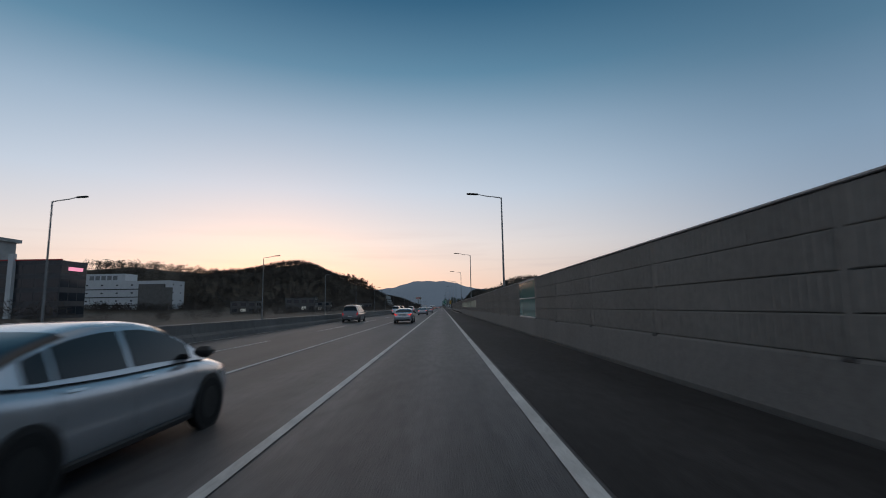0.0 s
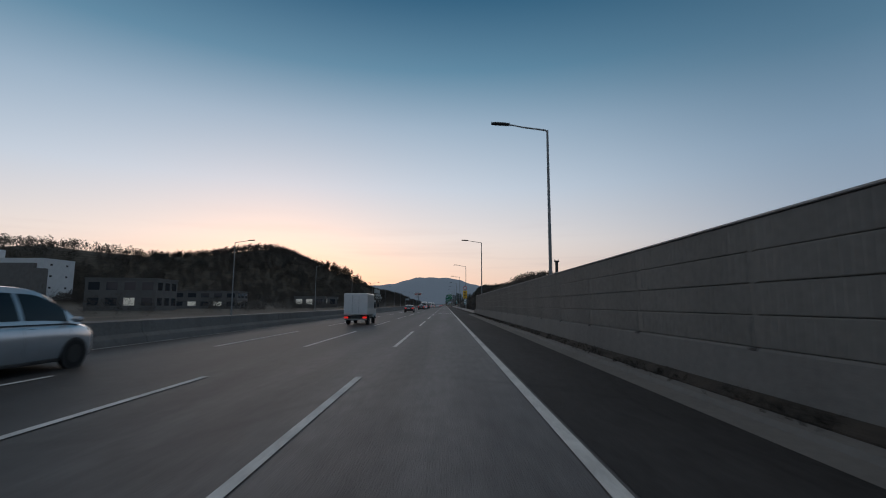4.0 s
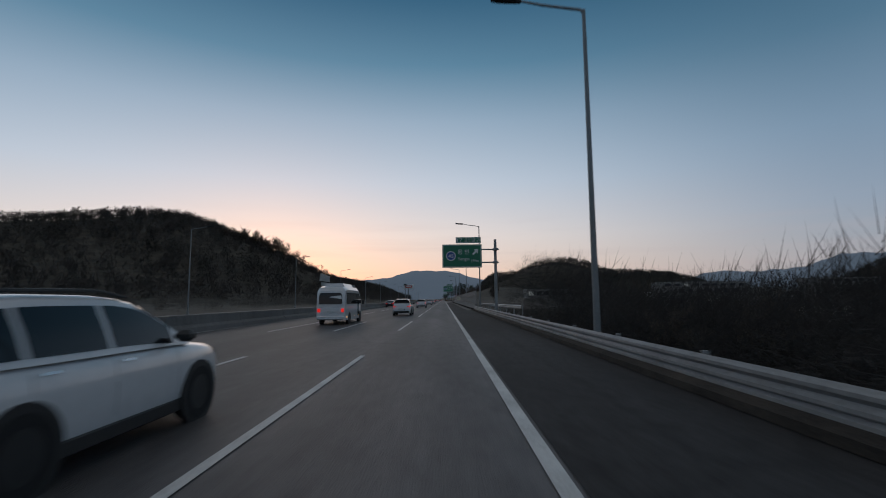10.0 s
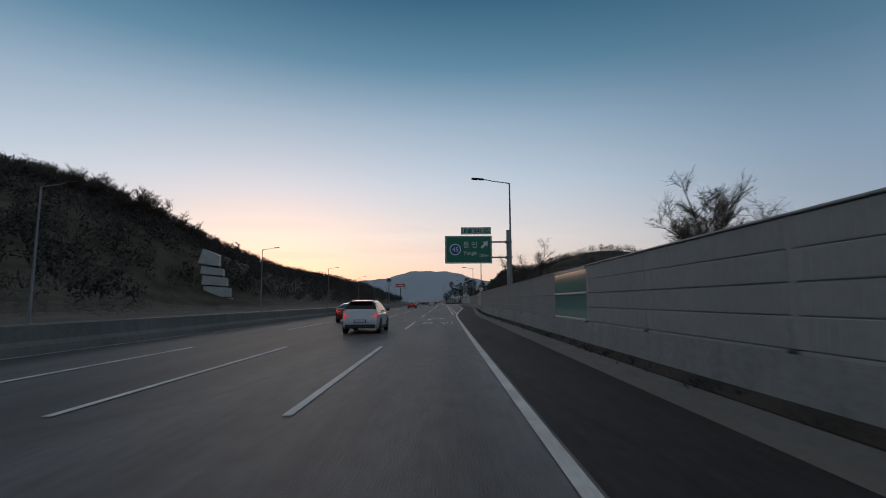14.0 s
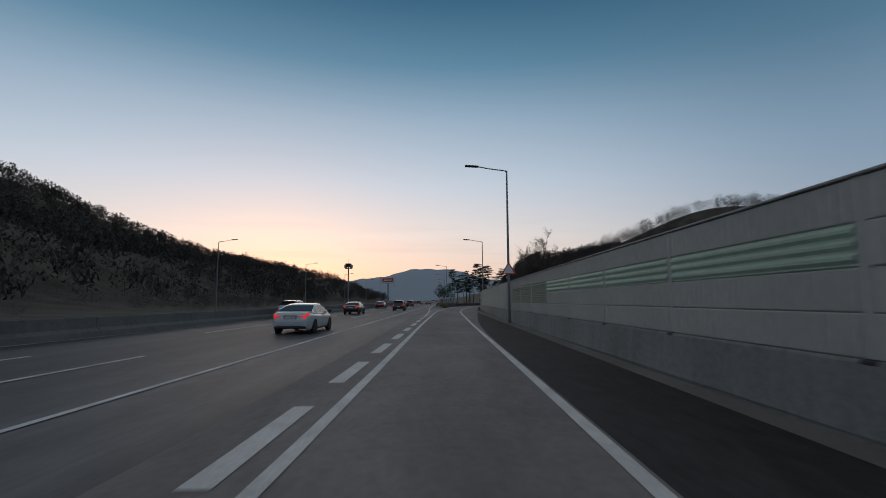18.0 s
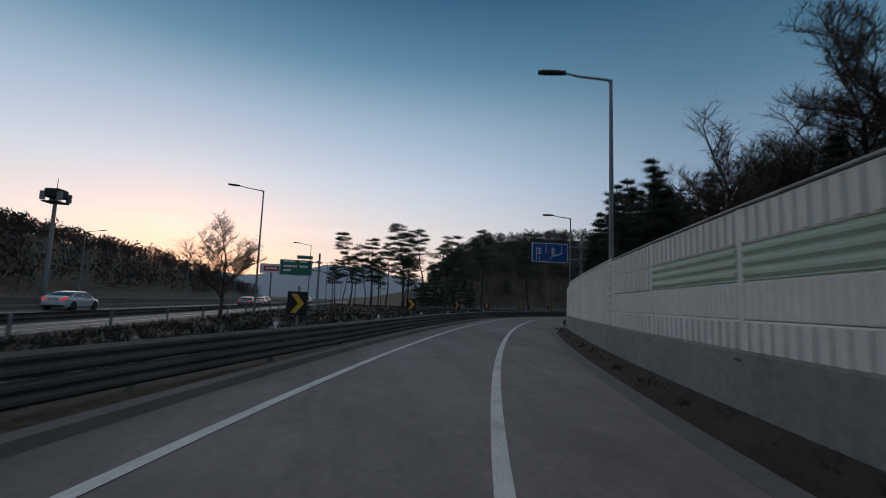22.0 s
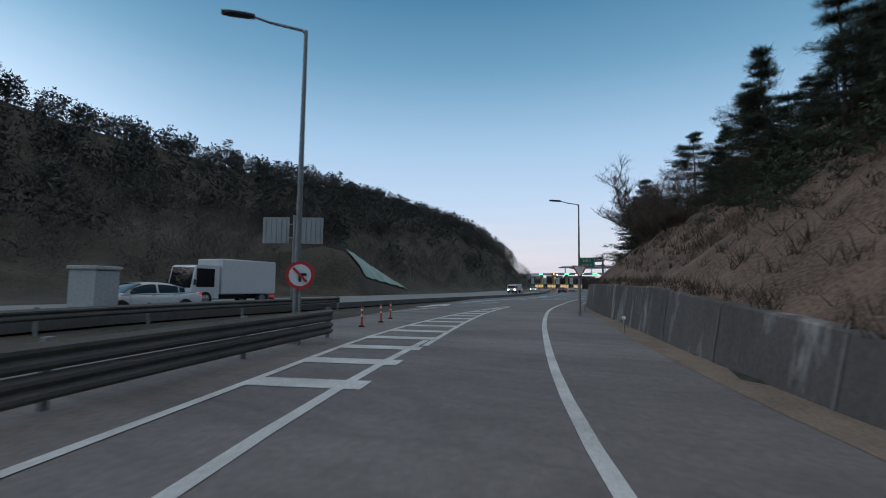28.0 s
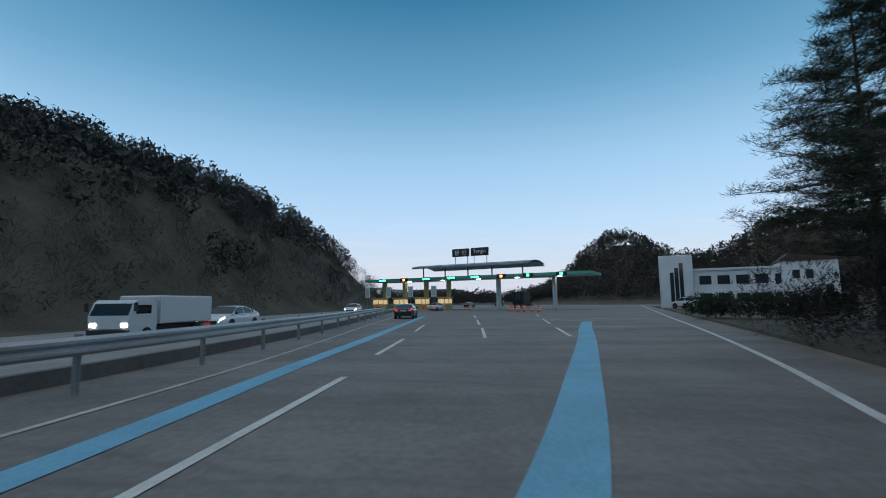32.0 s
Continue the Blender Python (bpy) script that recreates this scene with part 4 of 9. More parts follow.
for a, b in (((143.4, 917.2), (150.0, 917.1)), ((159.0, 917.1), (167.8, 917.08)), ((138.2, 913.5), (140.2, 913.64)), ((173.1, 917.0), (179.3, 916.9)), ((184.5, 916.4), (193.6, 916.7)), ((197.8, 917.1), (204.0, 917.5)),
             ((204.1, 914.0), (212.0, 914.4)), ((205.1, 910.3), (212, 910.1)), ((216, 914.7), (224, 915.2)), ((217, 909.9), (226, 909.6)), ((209, 917.9), (216, 918.5)), ((230, 915.6), (238, 916.2)), ((232, 909.4), (240, 909))):
    a, b = Vector(a), Vector(b)
    nn = Vector(((b - a).y, -(b - a).x)).normalized() * 0.08
    pd.add([(*(a - nn), 0.014), (*(a + nn), 0.014), (*(b + nn), 0.014), (*(b - nn), 0.014)], [(0, 1, 2, 3)])
structure("plaza_dashes", pd, M["paint_white"], "white lane dashes before the toll gate", "road marking")
M["paint_pale_blue"] = material("paint_pale_blue", (0.34, 0.46, 0.55), 0.7, vary=0.3, scale=2, bump=0.3, bump_scale=70)
line_strip("faded_blue_line", spline([(144.5, 919.1), (148.3, 919.3), (160, 918.8), (171.9, 918.1)], 2), 0.6, M["paint_pale_blue"], 0.013, "faded pale blue guide band painted on the road")
blue = spline([(172, 918.1), (187.9, 917.9), (193.6, 918.4), (205, 919.2), (217.4, 920.2), (236, 921.6)], 2)
line_strip("blue_lane_line", blue, 0.52, M["paint_blue"], 0.013, "pale blue guide band painted on the road")
blue2 = spline([(180.5, 914.8), (187.9, 912.9), (195, 911.5), (202.4, 910.1), (211, 908.6), (219.5, 907.0)], 1)
line_strip("blue_lane_line_2", blue2, 0.72, M["paint_blue"], 0.017, "pale blue guide band painted on the road")
line_strip("rail_line", spline([(186, 919.3), (193.7, 919.75), (204, 920.9), (215, 922.4), (225, 923.6), (240, 925.6)], 2), 0.14, M["paint_worn"])
line_strip("stop_bar", [Vector((222.9, 909.2)), Vector((222.4, 907.5)), Vector((222.2, 905.8))], 0.5, M["paint_white"])

# verge between the motorway and the slip road
verge = Mesh()
ids = [i for i in range(len(EDGE)) if 790 < EDGE[i].y and EDGE[i].x < 58]
swept(verge, ids, [(-4.55, 0.0), (-4.6, 0.13), (-4.85, 0.14), (-4.9, 0.02)])
structure("slip_kerb", verge, M["concrete"], "concrete kerb on the outer side of the bend", "kerb")
verge = Mesh()
q_l = [Vector((0.9 + 0.002 * (off(i, -5).y - 780), off(i, -5).y + 0.0)) for i in ids]
ribbon(verge, q_l, [off(i, -4.85) for i in ids], 0.03)
structure("verge", verge, M["ground"], "dry grass verge between the roads", "ground")

line = [off(i, -5.25 - 1.4 * max(0, 1 - (i - ids[0]) / 12)) for i in ids]
bend_rail = guard_rail(line, 0.0, "guard_rail", "darkened weathered steel guard rail outside the bend", up=0.82, side=1, rails=(0.0, -0.36), mat="steel_dark")
for p in line[2::4]:
    b = Mesh()
    b.box(p.x - 0.02, p.x + 0.02, p.y - 0.02, p.y + 0.02, 0.78, 0.86).disc((p.x, p.y - 0.02, 0.91), (0.2, -1, 0), 0.06, 0.03, 12)
    part("reflector", b, M["sign_white"], bend_rail, "small round white reflector")
guard_rail([Vector((1.3, y)) for y in np.arange(792, 1010, 3)], 0.0, "guard_rail", "darkened weathered steel guard rail along the motorway", up=0.78, mat="steel_dark")
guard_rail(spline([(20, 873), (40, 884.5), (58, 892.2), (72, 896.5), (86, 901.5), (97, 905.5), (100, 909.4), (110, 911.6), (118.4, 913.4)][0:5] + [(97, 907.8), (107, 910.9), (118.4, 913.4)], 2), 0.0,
           "guard_rail", "darkened weathered steel guard rail beside the joining road", up=0.85, side=1, rails=(0.0, -0.36), mat="steel_dark")
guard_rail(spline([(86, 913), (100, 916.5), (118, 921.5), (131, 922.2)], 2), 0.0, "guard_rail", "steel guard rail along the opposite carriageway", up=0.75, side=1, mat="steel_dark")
guard_rail(spline([(179.4, 921.2), (192, 920.9), (204, 922.0), (220, 924.2), (240, 927)], 2), 0.1, "guard_rail", "galvanised steel guard rail on round posts before the toll gate", up=0.95, side=1)

# opposite carriageway beside the toll approach
opp = Mesh()
front = spline([(60, 901.5), (84, 912), (100, 917.5), (118, 922.3), (132, 922.6), (143, 922.6), (160, 922.0), (180, 921.8), (205, 923), (240, 928), (300, 936)], 4)
back = [p + n * -15.5 for p, n in zip(front, normals(front))]
n_ = len(front)
opp.add([(p.x, p.y, 0.0) for p in front] + [(p.x, p.y, 0.05) for p in front] + [(p.x, p.y, 0.05) for p in back],
        [(k, k + 1, n_ + k + 1, n_ + k) for k in range(n_ - 1)] + [(n_ + k, n_ + k + 1, 2 * n_ + k + 1, 2 * n_ + k) for k in range(n_ - 1)])
structure("opposite_road", opp, material("pale_road_concrete", (0.25, 0.245, 0.24), 0.85, vary=0.2, bump=0.4, bump_scale=30), "pale concrete carriageway on the far side", "road")
kerb = Mesh()
for a, b in zip(front, front[1:]):
    kerb.add([(a.x, a.y - 0.02, 0.0), (b.x, b.y - 0.02, 0.0), (b.x, b.y - 0.02, 0.34), (a.x, a.y - 0.02, 0.34), (a.x, a.y + 0.2, 0.34), (b.x, b.y + 0.2, 0.34), (a.x, a.y + 0.2, 0), (b.x, b.y + 0.2, 0)],
             [(0, 1, 2, 3), (3, 2, 5, 4), (4, 5, 7, 6)])
structure("median_kerb", kerb, M["concrete_dark"], "dark concrete kerb between the carriageways", "kerb")

# low kerb wall below the cut, then a stained retaining wall with ribs
low = Mesh()
ids = [i for i in range(len(EDGE)) if 46 < EDGE[i].x < 97]
swept(low, ids, [(3.2, 0.0), (3.25, 0.42), (3.5, 0.44), (3.55, 0.0)])
structure("low_wall", low, M["concrete"], "low concrete wall at the foot of the cut", "wall")
ids = [i for i in range(len(EDGE)) if 96 <= EDGE[i].x < 161]


def wall_line(i):
    """Offset and height of the retaining wall at an index of the edge line."""
    x = EDGE[i].x
    w = 3.35 - 1.3 * min(1, max(0, (x - 128) / 20))
    h = float(np.interp(x, [94, 102, 112, 122, 148, 161], [0.5, 0.85, 1.05, 1.6, 1.85, 0.55]))
    return w, h + 0.05 * noise.noise(Vector((x * 0.8, 0, 0)))


ids_wall = ids
ret = thing("retaining_wall", "dark stained concrete retaining wall with pale lime runs", "wall", kind="structure")
for i in ids[:-2:2]:
    seg, vs = Mesh(), []
    for j in (i, i + 1, i + 2):
        w, h = wall_line(j)
        for d, z in ((w, -0.05), (w + 0.22, h - 0.04), (w + 0.26, h), (w + 0.55, h), (w + 0.6, -0.05)):
            p = off(j, d)
            vs.append((p.x, p.y, z))
    seg.add(vs, [(a * 5 + k, a * 5 + (k + 1) % 5, a * 5 + 5 + (k + 1) % 5, a * 5 + 5 + k) for a in range(2) for k in range(5)] + [(4, 3, 2, 1, 0), (10, 11, 12, 13, 14)])
    part("wall_bay", seg, M["stained_wall"], ret)
    w, h = wall_line(i)
    c0, c1 = off(i, w - 0.012), off(i, w + 0.205)
    t_dir = (off(i + 1, w) - off(i, w)).normalized() * 0.09
    rib = Mesh()
    rib.add([(c0.x, c0.y, 0), (c0.x + t_dir.x, c0.y + t_dir.y, 0), (c1.x + t_dir.x, c1.y + t_dir.y, h - 0.05), (c1.x, c1.y, h - 0.05)], [(0, 1, 2, 3)])
    part("joint", rib, M["concrete_dark"], ret)

# exposed soil on the cut
soil = Mesh()
ids = [i for i in range(len(EDGE)) if 49 < EDGE[i].x < 167]
prof = np.array([0.0, 0.12, 0.4, 0.75, 1.15, 1.6, 2.1, 2.7, 3.3, 4.0, 4.8, 5.7, 6.7, 7.8, 9.0, 10.4])
vs, fine_ids = [], []
for i in ids[:-1]:
    for f in (0.0, 0.33, 0.67):
        q, g = EDGE[i].lerp(EDGE[i + 1], f), EDGE_N[i].lerp(EDGE_N[i + 1], f)
        x_ = q.x
        w, h = wall_line(i) if x_ > 96 else (3.3, 0.42)
        h = h if x_ < 161 else 0.55 * max(0.2, (176 - x_) / 15)
        s_ = min(1.0, max(0.0, (x_ - 47) / 18)) * min(1.0, max(0.12, (170 - x_) / 15))
        for k, d in enumerate(prof):
            p = q + g * (w + 0.35 + d)
            rise = d * (float(np.interp(x_, [60, 90, 112, 130], [0.52, 0.64, 0.82, 0.74])) * s_ + 0.06)
            wob = 0.55 * noise.noise(Vector((p.x * 0.3, p.y * 0.3, 0))) + 0.34 * noise.noise(Vector((p.x * 0.9, p.y * 0.9, 3))) + 0.16 * noise.noise(Vector((p.x * 2.3, p.y * 2.3, 7)))
            vs.append((p.x, p.y, h - 0.1 + rise + wob * min(1, d * 0.55) - (1.4 if k == 0 else 0)))
        fine_ids.append(i)
n_ = len(prof)
soil.add(vs, [(a * n_ + k, a * n_ + k + 1, (a + 1) * n_ + k + 1, (a + 1) * n_ + k) for a in range(len(fine_ids) - 1) for k in range(n_ - 1)])
structure("cut_slope", soil, M["soil"], "bare red-brown soil slope of the road cut", "ground", smooth=True)
# lawn beyond the wall
lawn = Mesh()
ids = [i for i in range(len(EDGE)) if 158 < EDGE[i].x < 300]
def lawn_line(i):
    return float(np.interp(EDGE[i].x, [158, 164, 178, 189, 300], [2.1, 3.5, 3.5, 1.9, 1.75]))


vs = []
for i in ids:
    for d, z in ((0, 0.0), (0.05, 0.14), (0.25, 0.15), (0.35, 0.1), (28, 0.35)):
        p = off(i, lawn_line(i) + d)
        vs.append((p.x, p.y, z))
lawn.add(vs, [(a * 5 + k, a * 5 + k + 1, a * 5 + 6 + k, a * 5 + 5 + k) for a in range(len(ids) - 1) for k in range(4)])
shoulder = Mesh()
side = [i for i in ids if EDGE[i].x < 195]
ribbon(shoulder, [off(i, 1.0) for i in side], [off(i, lawn_line(i) + 0.06) for i in side], 0.007)
structure("paved_shoulder", shoulder, M["plaza_asphalt"], "grey asphalt shoulder beside the lawn", "road")
structure("lawn", lawn, M["lawn"], "dry winter lawn beside the road", "ground")
ids = [i for i in range(len(EDGE)) if 96 < EDGE[i].x < 300]
gut = Mesh()
ribbon(gut, [off(i, lawn_line(i) - 0.35 if EDGE[i].x > 182 else 1.5 if EDGE[i].x > 140 else 2.6) for i in ids], [off(i, lawn_line(i) + 0.02 if EDGE[i].x > 182 else 1.85 if EDGE[i].x > 140 else 3.4) for i in ids], 0.012)
structure("gutter", gut, material("road_dust", (0.24, 0.185, 0.14), 0.95, vary=0.35, scale=2, bump=0.4, bump_scale=30), "brown dusty gutter strip", "road")

# crash cushion at the nose
M["rust_dark"] = material("dark_rusted_steel", (0.075, 0.045, 0.035), 0.75, 0.2, vary=0.5, scale=3, streak=0.6)
M["nose_weathered"] = material("weathered_nose", (0.36, 0.24, 0.10), 0.85, vary=0.5, scale=4, bump=0.5, bump_scale=12, streak=0.5)
cc = thing("crash_cushion", "rusty red-brown crash cushion with a weathered tan nose striped in chevrons", "crash barrier", pose(3.2, 778.5, 0, 0, 0, -3))
b = Mesh()
b.box(-0.45, 0.45, 0.15, 11.0, 0.12, 0.85, bevel=0.06)
part("body", b, material("rusty_brown", (0.20, 0.065, 0.035), 0.8, vary=0.5, scale=2, streak=0.5), cc)
for z in (0.22, 0.5):
    for sx in (-1, 1):
        b = Mesh()
        b.prism([(sx * 0.45, z), (sx * 0.53, z + 0.06), (sx * 0.53, z + 0.14), (sx * 0.45, z + 0.22)], 0.3, 10.9)
        part("fender_panel", b, M["rust_dark"], cc)
b = Mesh()
b.box(-0.48, 0.48, 0.02, 0.16, 0.15, 0.95, bevel=0.04)
part("nose", b, M["nose_weathered"], cc)
for k in range(4):
    for sx in (-1, 1):
        b = Mesh()
        z = 0.2 + 0.19 * k
        b.prism([(0, z + 0.1), (sx * 0.44, z - 0.04), (sx * 0.44, z + 0.05), (0, z + 0.19)], 0.008, 0.018)
        part("stripe", b, M["rust_dark"], cc)
for k in range(5):
    b = Mesh()
    b.box(-0.3, 0.3, 1 + 2.1 * k, 1.2 + 2.1 * k, 0, 0.13)
    part("foot", b, M["dark_metal"], cc)


# flexible posts
def bollard(m):
    t_ = thing("lane_post", "orange-red flexible lane post with white bands", "bollard", m, "lane posts")
    b = Mesh()
    b.tube([(0, 0, 0), (0, 0, 0.03), (0, 0, 0.06)], [0.11, 0.11, 0.05], 12)
    part("base", b, M["black_rubber"], t_)
    b = Mesh()
    b.tube([(0, 0, 0.05), (0, 0, 0.7), (0, 0, 0.75)], [0.04, 0.04, 0.02], 12)
    part("post", b, material("orange_plastic", (0.55, 0.10, 0.04), 0.5, vary=0.15), t_, smooth=True)
    for z in (0.38, 0.58):
        b = Mesh()
        b.tube([(0, 0, z), (0, 0, z + 0.07)], 0.042, 12)
        part("band", b, M["sign_white"], t_)
    return t_


post_0 = bollard(pose(53.28, 881.34, 0))
for x, y in ((54.9, 882.33), (56.6, 883.36), (58.2, 884.3), (59.8, 885.2), (61.6, 886.3), (63.3, 887.3), (120.4, 914.2), (122.5, 914.6), (124.6, 915.3)):
    copy_thing(post_0, pose(x, y, 0))


# reflectors along the wall
ref = thing("reflector", "small round white reflector on a short post", "reflector", pose(123.0, 905.3, 0), "reflectors")
b = Mesh()
b.tube([(0, 0, 0), (0, 0, 0.5)], 0.025, 8)
part("post", b, M["steel"], ref)
b = Mesh()
b.disc((0, 0, 0.52), (-1, 0.2, 0), 0.07, 0.03, 14)
part("lens", b, M["sign_white"], ref)
for i_, d in ((nearest(110, 905), 2.9), (nearest(137, 910), 2.2), (nearest(161, 911), 1.7)):
    p = off(i_, d)
    copy_thing(ref, pose(p.x, p.y, 0))

# white marker post on the kerb
dl = thing("marker_post", "short white marker post on the kerb", "marker post", pose(35.3, 848.2, 0.05, 0, 0, -30))
b = Mesh()
b.tube([(0, 0, 0), (0, 0, 0.62)], 0.05, 10)
part("post", b, M["sign_white"], dl)
b = Mesh()
b.box(-0.09, 0.09, -0.06, 0.06, 0.6, 0.74, bevel=0.02)
part("cap", b, M["sign_white"], dl)

# ---------------------------------------------------------------- writing
def text_data(body, w, h, mat, thick=0.004):
    """Letters of the built-in font fitted to a box w by h, centred, in the x-z plane facing -y."""
    cu = bpy.data.curves.new("letters", "FONT")
    cu.body, cu.extrude = body, thick
    cu.resolution_u = 3
    tmp = new("tmp", cu)
    bpy.context.view_layer.update()
    d = bpy.data.meshes.new_from_object(tmp.evaluated_get(bpy.context.evaluated_depsgraph_get()))
    bpy.data.objects.remove(tmp)
    bpy.data.curves.remove(cu)
    co = np.empty(len(d.vertices) * 3)
    d.vertices.foreach_get("co", co)
    co = co.reshape(-1, 3)
    lo, hi = co.min(0), co.max(0)
    u = (co[:, 0] - (lo[0] + hi[0]) / 2) / max(hi[0] - lo[0], 1e-6) * w
    v = (co[:, 1] - (lo[1] + hi[1]) / 2) / max(hi[1] - lo[1], 1e-6) * h
    out = np.stack([u, -co[:, 2], v], 1)
    d.vertices.foreach_set("co", out.ravel())
    d.materials.clear()
    d.materials.append(mat)
    d.update()
    return d


def letters(body, w, h, parent, x, z, y=-0.03, mat="sign_white", name="lettering"):
    o = new(name, text_data(body, w, h, M[mat]))
    o.parent, o.location = parent, (x, y, z)
    return o


def road_text(body, w, h, m, label):
    """Tall letters painted flat on the road; h runs ahead."""
    d = text_data(body, w, h, M["paint_white"], 0.0005)
    o = new("road_lettering", d)
    o.matrix_world = m @ pose(0, 0, 0.017, -90)
    return tagged(o, label, "road marking", "", "structure")


road_text("용", 0.95, 3.6, pose(-0.68, 230.3, 0), "white road lettering of the exit's name")
road_text("인", 0.85, 3.6, pose(0.78, 230.3, 0), "white road lettering of the exit's name")
road_text("용", 0.95, 3.6, pose(-0.62, 346.0, 0), "white road lettering of the exit's name")
road_text("인", 0.85, 3.6, pose(0.75, 346.0, 0), "white road lettering of the exit's name")
road_text("용", 0.95, 3.6, pose(-0.62, 566.5, 0), "white road lettering of the exit's name")
road_text("인", 0.85, 3.6, pose(0.75, 566.5, 0), "white road lettering of the exit's name")


def bent_arrow(m, label="white bent arrow painted on the road"):
    a = [(-0.10, 0), (0.18, 0), (0.22, 2.6), (0.42, 3.1), (0.95, 3.25), (0.95, 2.2), (1.55, 3.75), (0.95, 5.2), (0.95, 4.15), (0.25, 4.0), (-0.05, 3.2)]
    m_ = Mesh()
    n = len(a)
    m_.add([m @ Vector((x, y, 0.016)) for x, y in a], [(0, 1, 2, 10), (10, 2, 3, 9), (9, 3, 4, 8), (4, 5, 6), (4, 6, 8), (8, 6, 7)])
    structure("road_arrow", m_, M["paint_white"], label, "road marking")


bent_arrow(pose(-0.72, 233.0, 0) @ Matrix.Diagonal((1, 0.95, 1, 1)))
bent_arrow(pose(-0.68, 348.6, 0) @ Matrix.Diagonal((1, 0.95, 1, 1)))
bent_arrow(pose(-0.78, 571.4, 0) @ Matrix.Diagonal((1, 0.92, 1, 1)))
i_h = nearest(101, 902.5)
hp = place_on_edge(i_h, -1.65)
road_text("하이패스", 2.3, 2.5, hp @ pose(0.32, 1.2, 0), "white road lettering for the electronic toll lane")
bent_arrow(hp @ pose(-0.2, 3.9, 0) @ Matrix.Diagonal((1, 0.72, 1, 1)))
hp2 = place_on_edge(nearest(164, 911.6), -1.9)
road_text("하이패스", 2.5, 2.4, hp2 @ pose(-0.5, -1.8, 0), "white road lettering for the electronic toll lane")
bent_arrow(hp2 @ pose(-0.9, 0.45, 0) @ Matrix.Diagonal((1, 0.8, 1, 1)))
stripes("worn_lettering", [[(172.1 + 0.1 * k, 919.35 - 0.68 * k), (174.7 + 0.05 * k, 919.55 - 0.68 * k), (174.7 + 0.05 * k, 919.05 - 0.68 * k), (172.1 + 0.1 * k, 918.85 - 0.68 * k)] for k in range(4)], 0.021, "paint_worn",
        "worn white road lettering in the toll lane")
stripes("lane_arrow", [[(175.0, 918.0), (178.5, 918.0), (178.5, 917.5), (181.5, 918.2), (178.5, 918.9), (178.5, 918.4), (175.0, 918.4)], [(135.5, 918.6), (138.5, 918.7), (138.5, 918.1), (142, 919.0), (138.5, 919.9), (138.5, 919.3), (135.5, 919.2)]],
        label="white arrow painted on the toll lane")


# ---------------------------------------------------------------- signs
def board(parent, x0, x1, z0, z1, mat, name="board", rim=None, y=0.0):
    b = Mesh()
    b.box(x0, x1, y - 0.02, y + 0.03, z0, z1, bevel=0.01)
    o = part(name, b, M[mat], parent)
    if rim:
        t = Mesh()
        e = 0.05
        for a in ((x0 + e, x1 - e, z0 + e, z0 + 2 * e), (x0 + e, x1 - e, z1 - 2 * e, z1 - e), (x0 + e, x0 + 2 * e, z0 + 2 * e, z1 - 2 * e), (x1 - 2 * e, x1 - e, z0 + 2 * e, z1 - 2 * e)):
            t.box(a[0], a[1], y - 0.026, y - 0.02, a[2], a[3])
        part("border", t, M[rim], parent)
    return o


def sign_arrow(parent, x, z, s, mat="sign_white", turn=-45):
    a = [(-0.12, -0.5), (0.12, -0.5), (0.12, 0.05), (0.38, 0.05), (0, 0.55), (-0.38, 0.05), (-0.12, 0.05)]
    b = Mesh()
    b.prism([(p[0] * s, p[1] * s) for p in a], -0.034, -0.022, m=pose(x, 0, z, 0, -turn, 0))
    return part("arrow", b, M[mat], parent)


def cantilever(parent, px, top, arms, x_end, r=0.16, behind=0.2):
    p = Mesh()
    p.tube([(px, behind, 0), (px, behind, 0.4), (px, behind, 0.41), (px, behind, top)], [r * 1.25, r * 1.25, r, r * 0.85], 14)
    part("pole", p, M["steel_dull"], parent, smooth=True)
    for z in arms:
        a = Mesh()
        a.tube([(px + 0.35, behind, z), (x_end, behind, z)], 0.07, 10)
        part("arm", a, M["steel_dull"], parent, smooth=True)
        c = Mesh()
        c.box(px - r - 0.08, px + r + 0.08, behind - r - 0.08, behind + r + 0.08, z - 0.12, z + 0.12, bevel=0.04)
        part("clamp", c, M["pole_grey"], parent)


def exit_sign(m, dist):
    s = thing("exit_sign", "green overhead exit sign on a grey cantilever pole", "road sign", m)
    board(s, 0.0, 3.92, 4.68, 7.0, "sign_green", rim="sign_white")
    board(s, 1.35, 3.85, 7.12, 7.72, "sign_green", "top_board", rim="sign_white")
    letters("17", 0.5, 0.32, s, 1.75, 7.42)
    letters("용인출구", 1.5, 0.34, s, 2.95, 7.42)
    e = Mesh()
    e.tube([(0.85, -0.034, 5.85), (0.85, -0.022, 5.85)], 0.48, 24)
    part("route_shield", e, M["sign_white"], s)
    e = Mesh()
    e.tube([(0.85, -0.042, 5.85), (0.85, -0.034, 5.85)], 0.40, 24)
    part("route_shield_field", e, M["sign_blue"], s)
    letters("45", 0.5, 0.36, s, 0.85, 5.85, -0.05)
    letters("용 인", 1.15, 0.5, s, 2.1, 6.25)
    letters("Yongin", 1.15, 0.4, s, 2.1, 5.5)
    letters(dist, 0.7, 0.26, s, 3.25, 5.35)
    sign_arrow(s, 3.3, 6.25, 0.75)
    cantilever(s, 5.3, 7.5, (5.2, 6.5), 0.4)
    return s


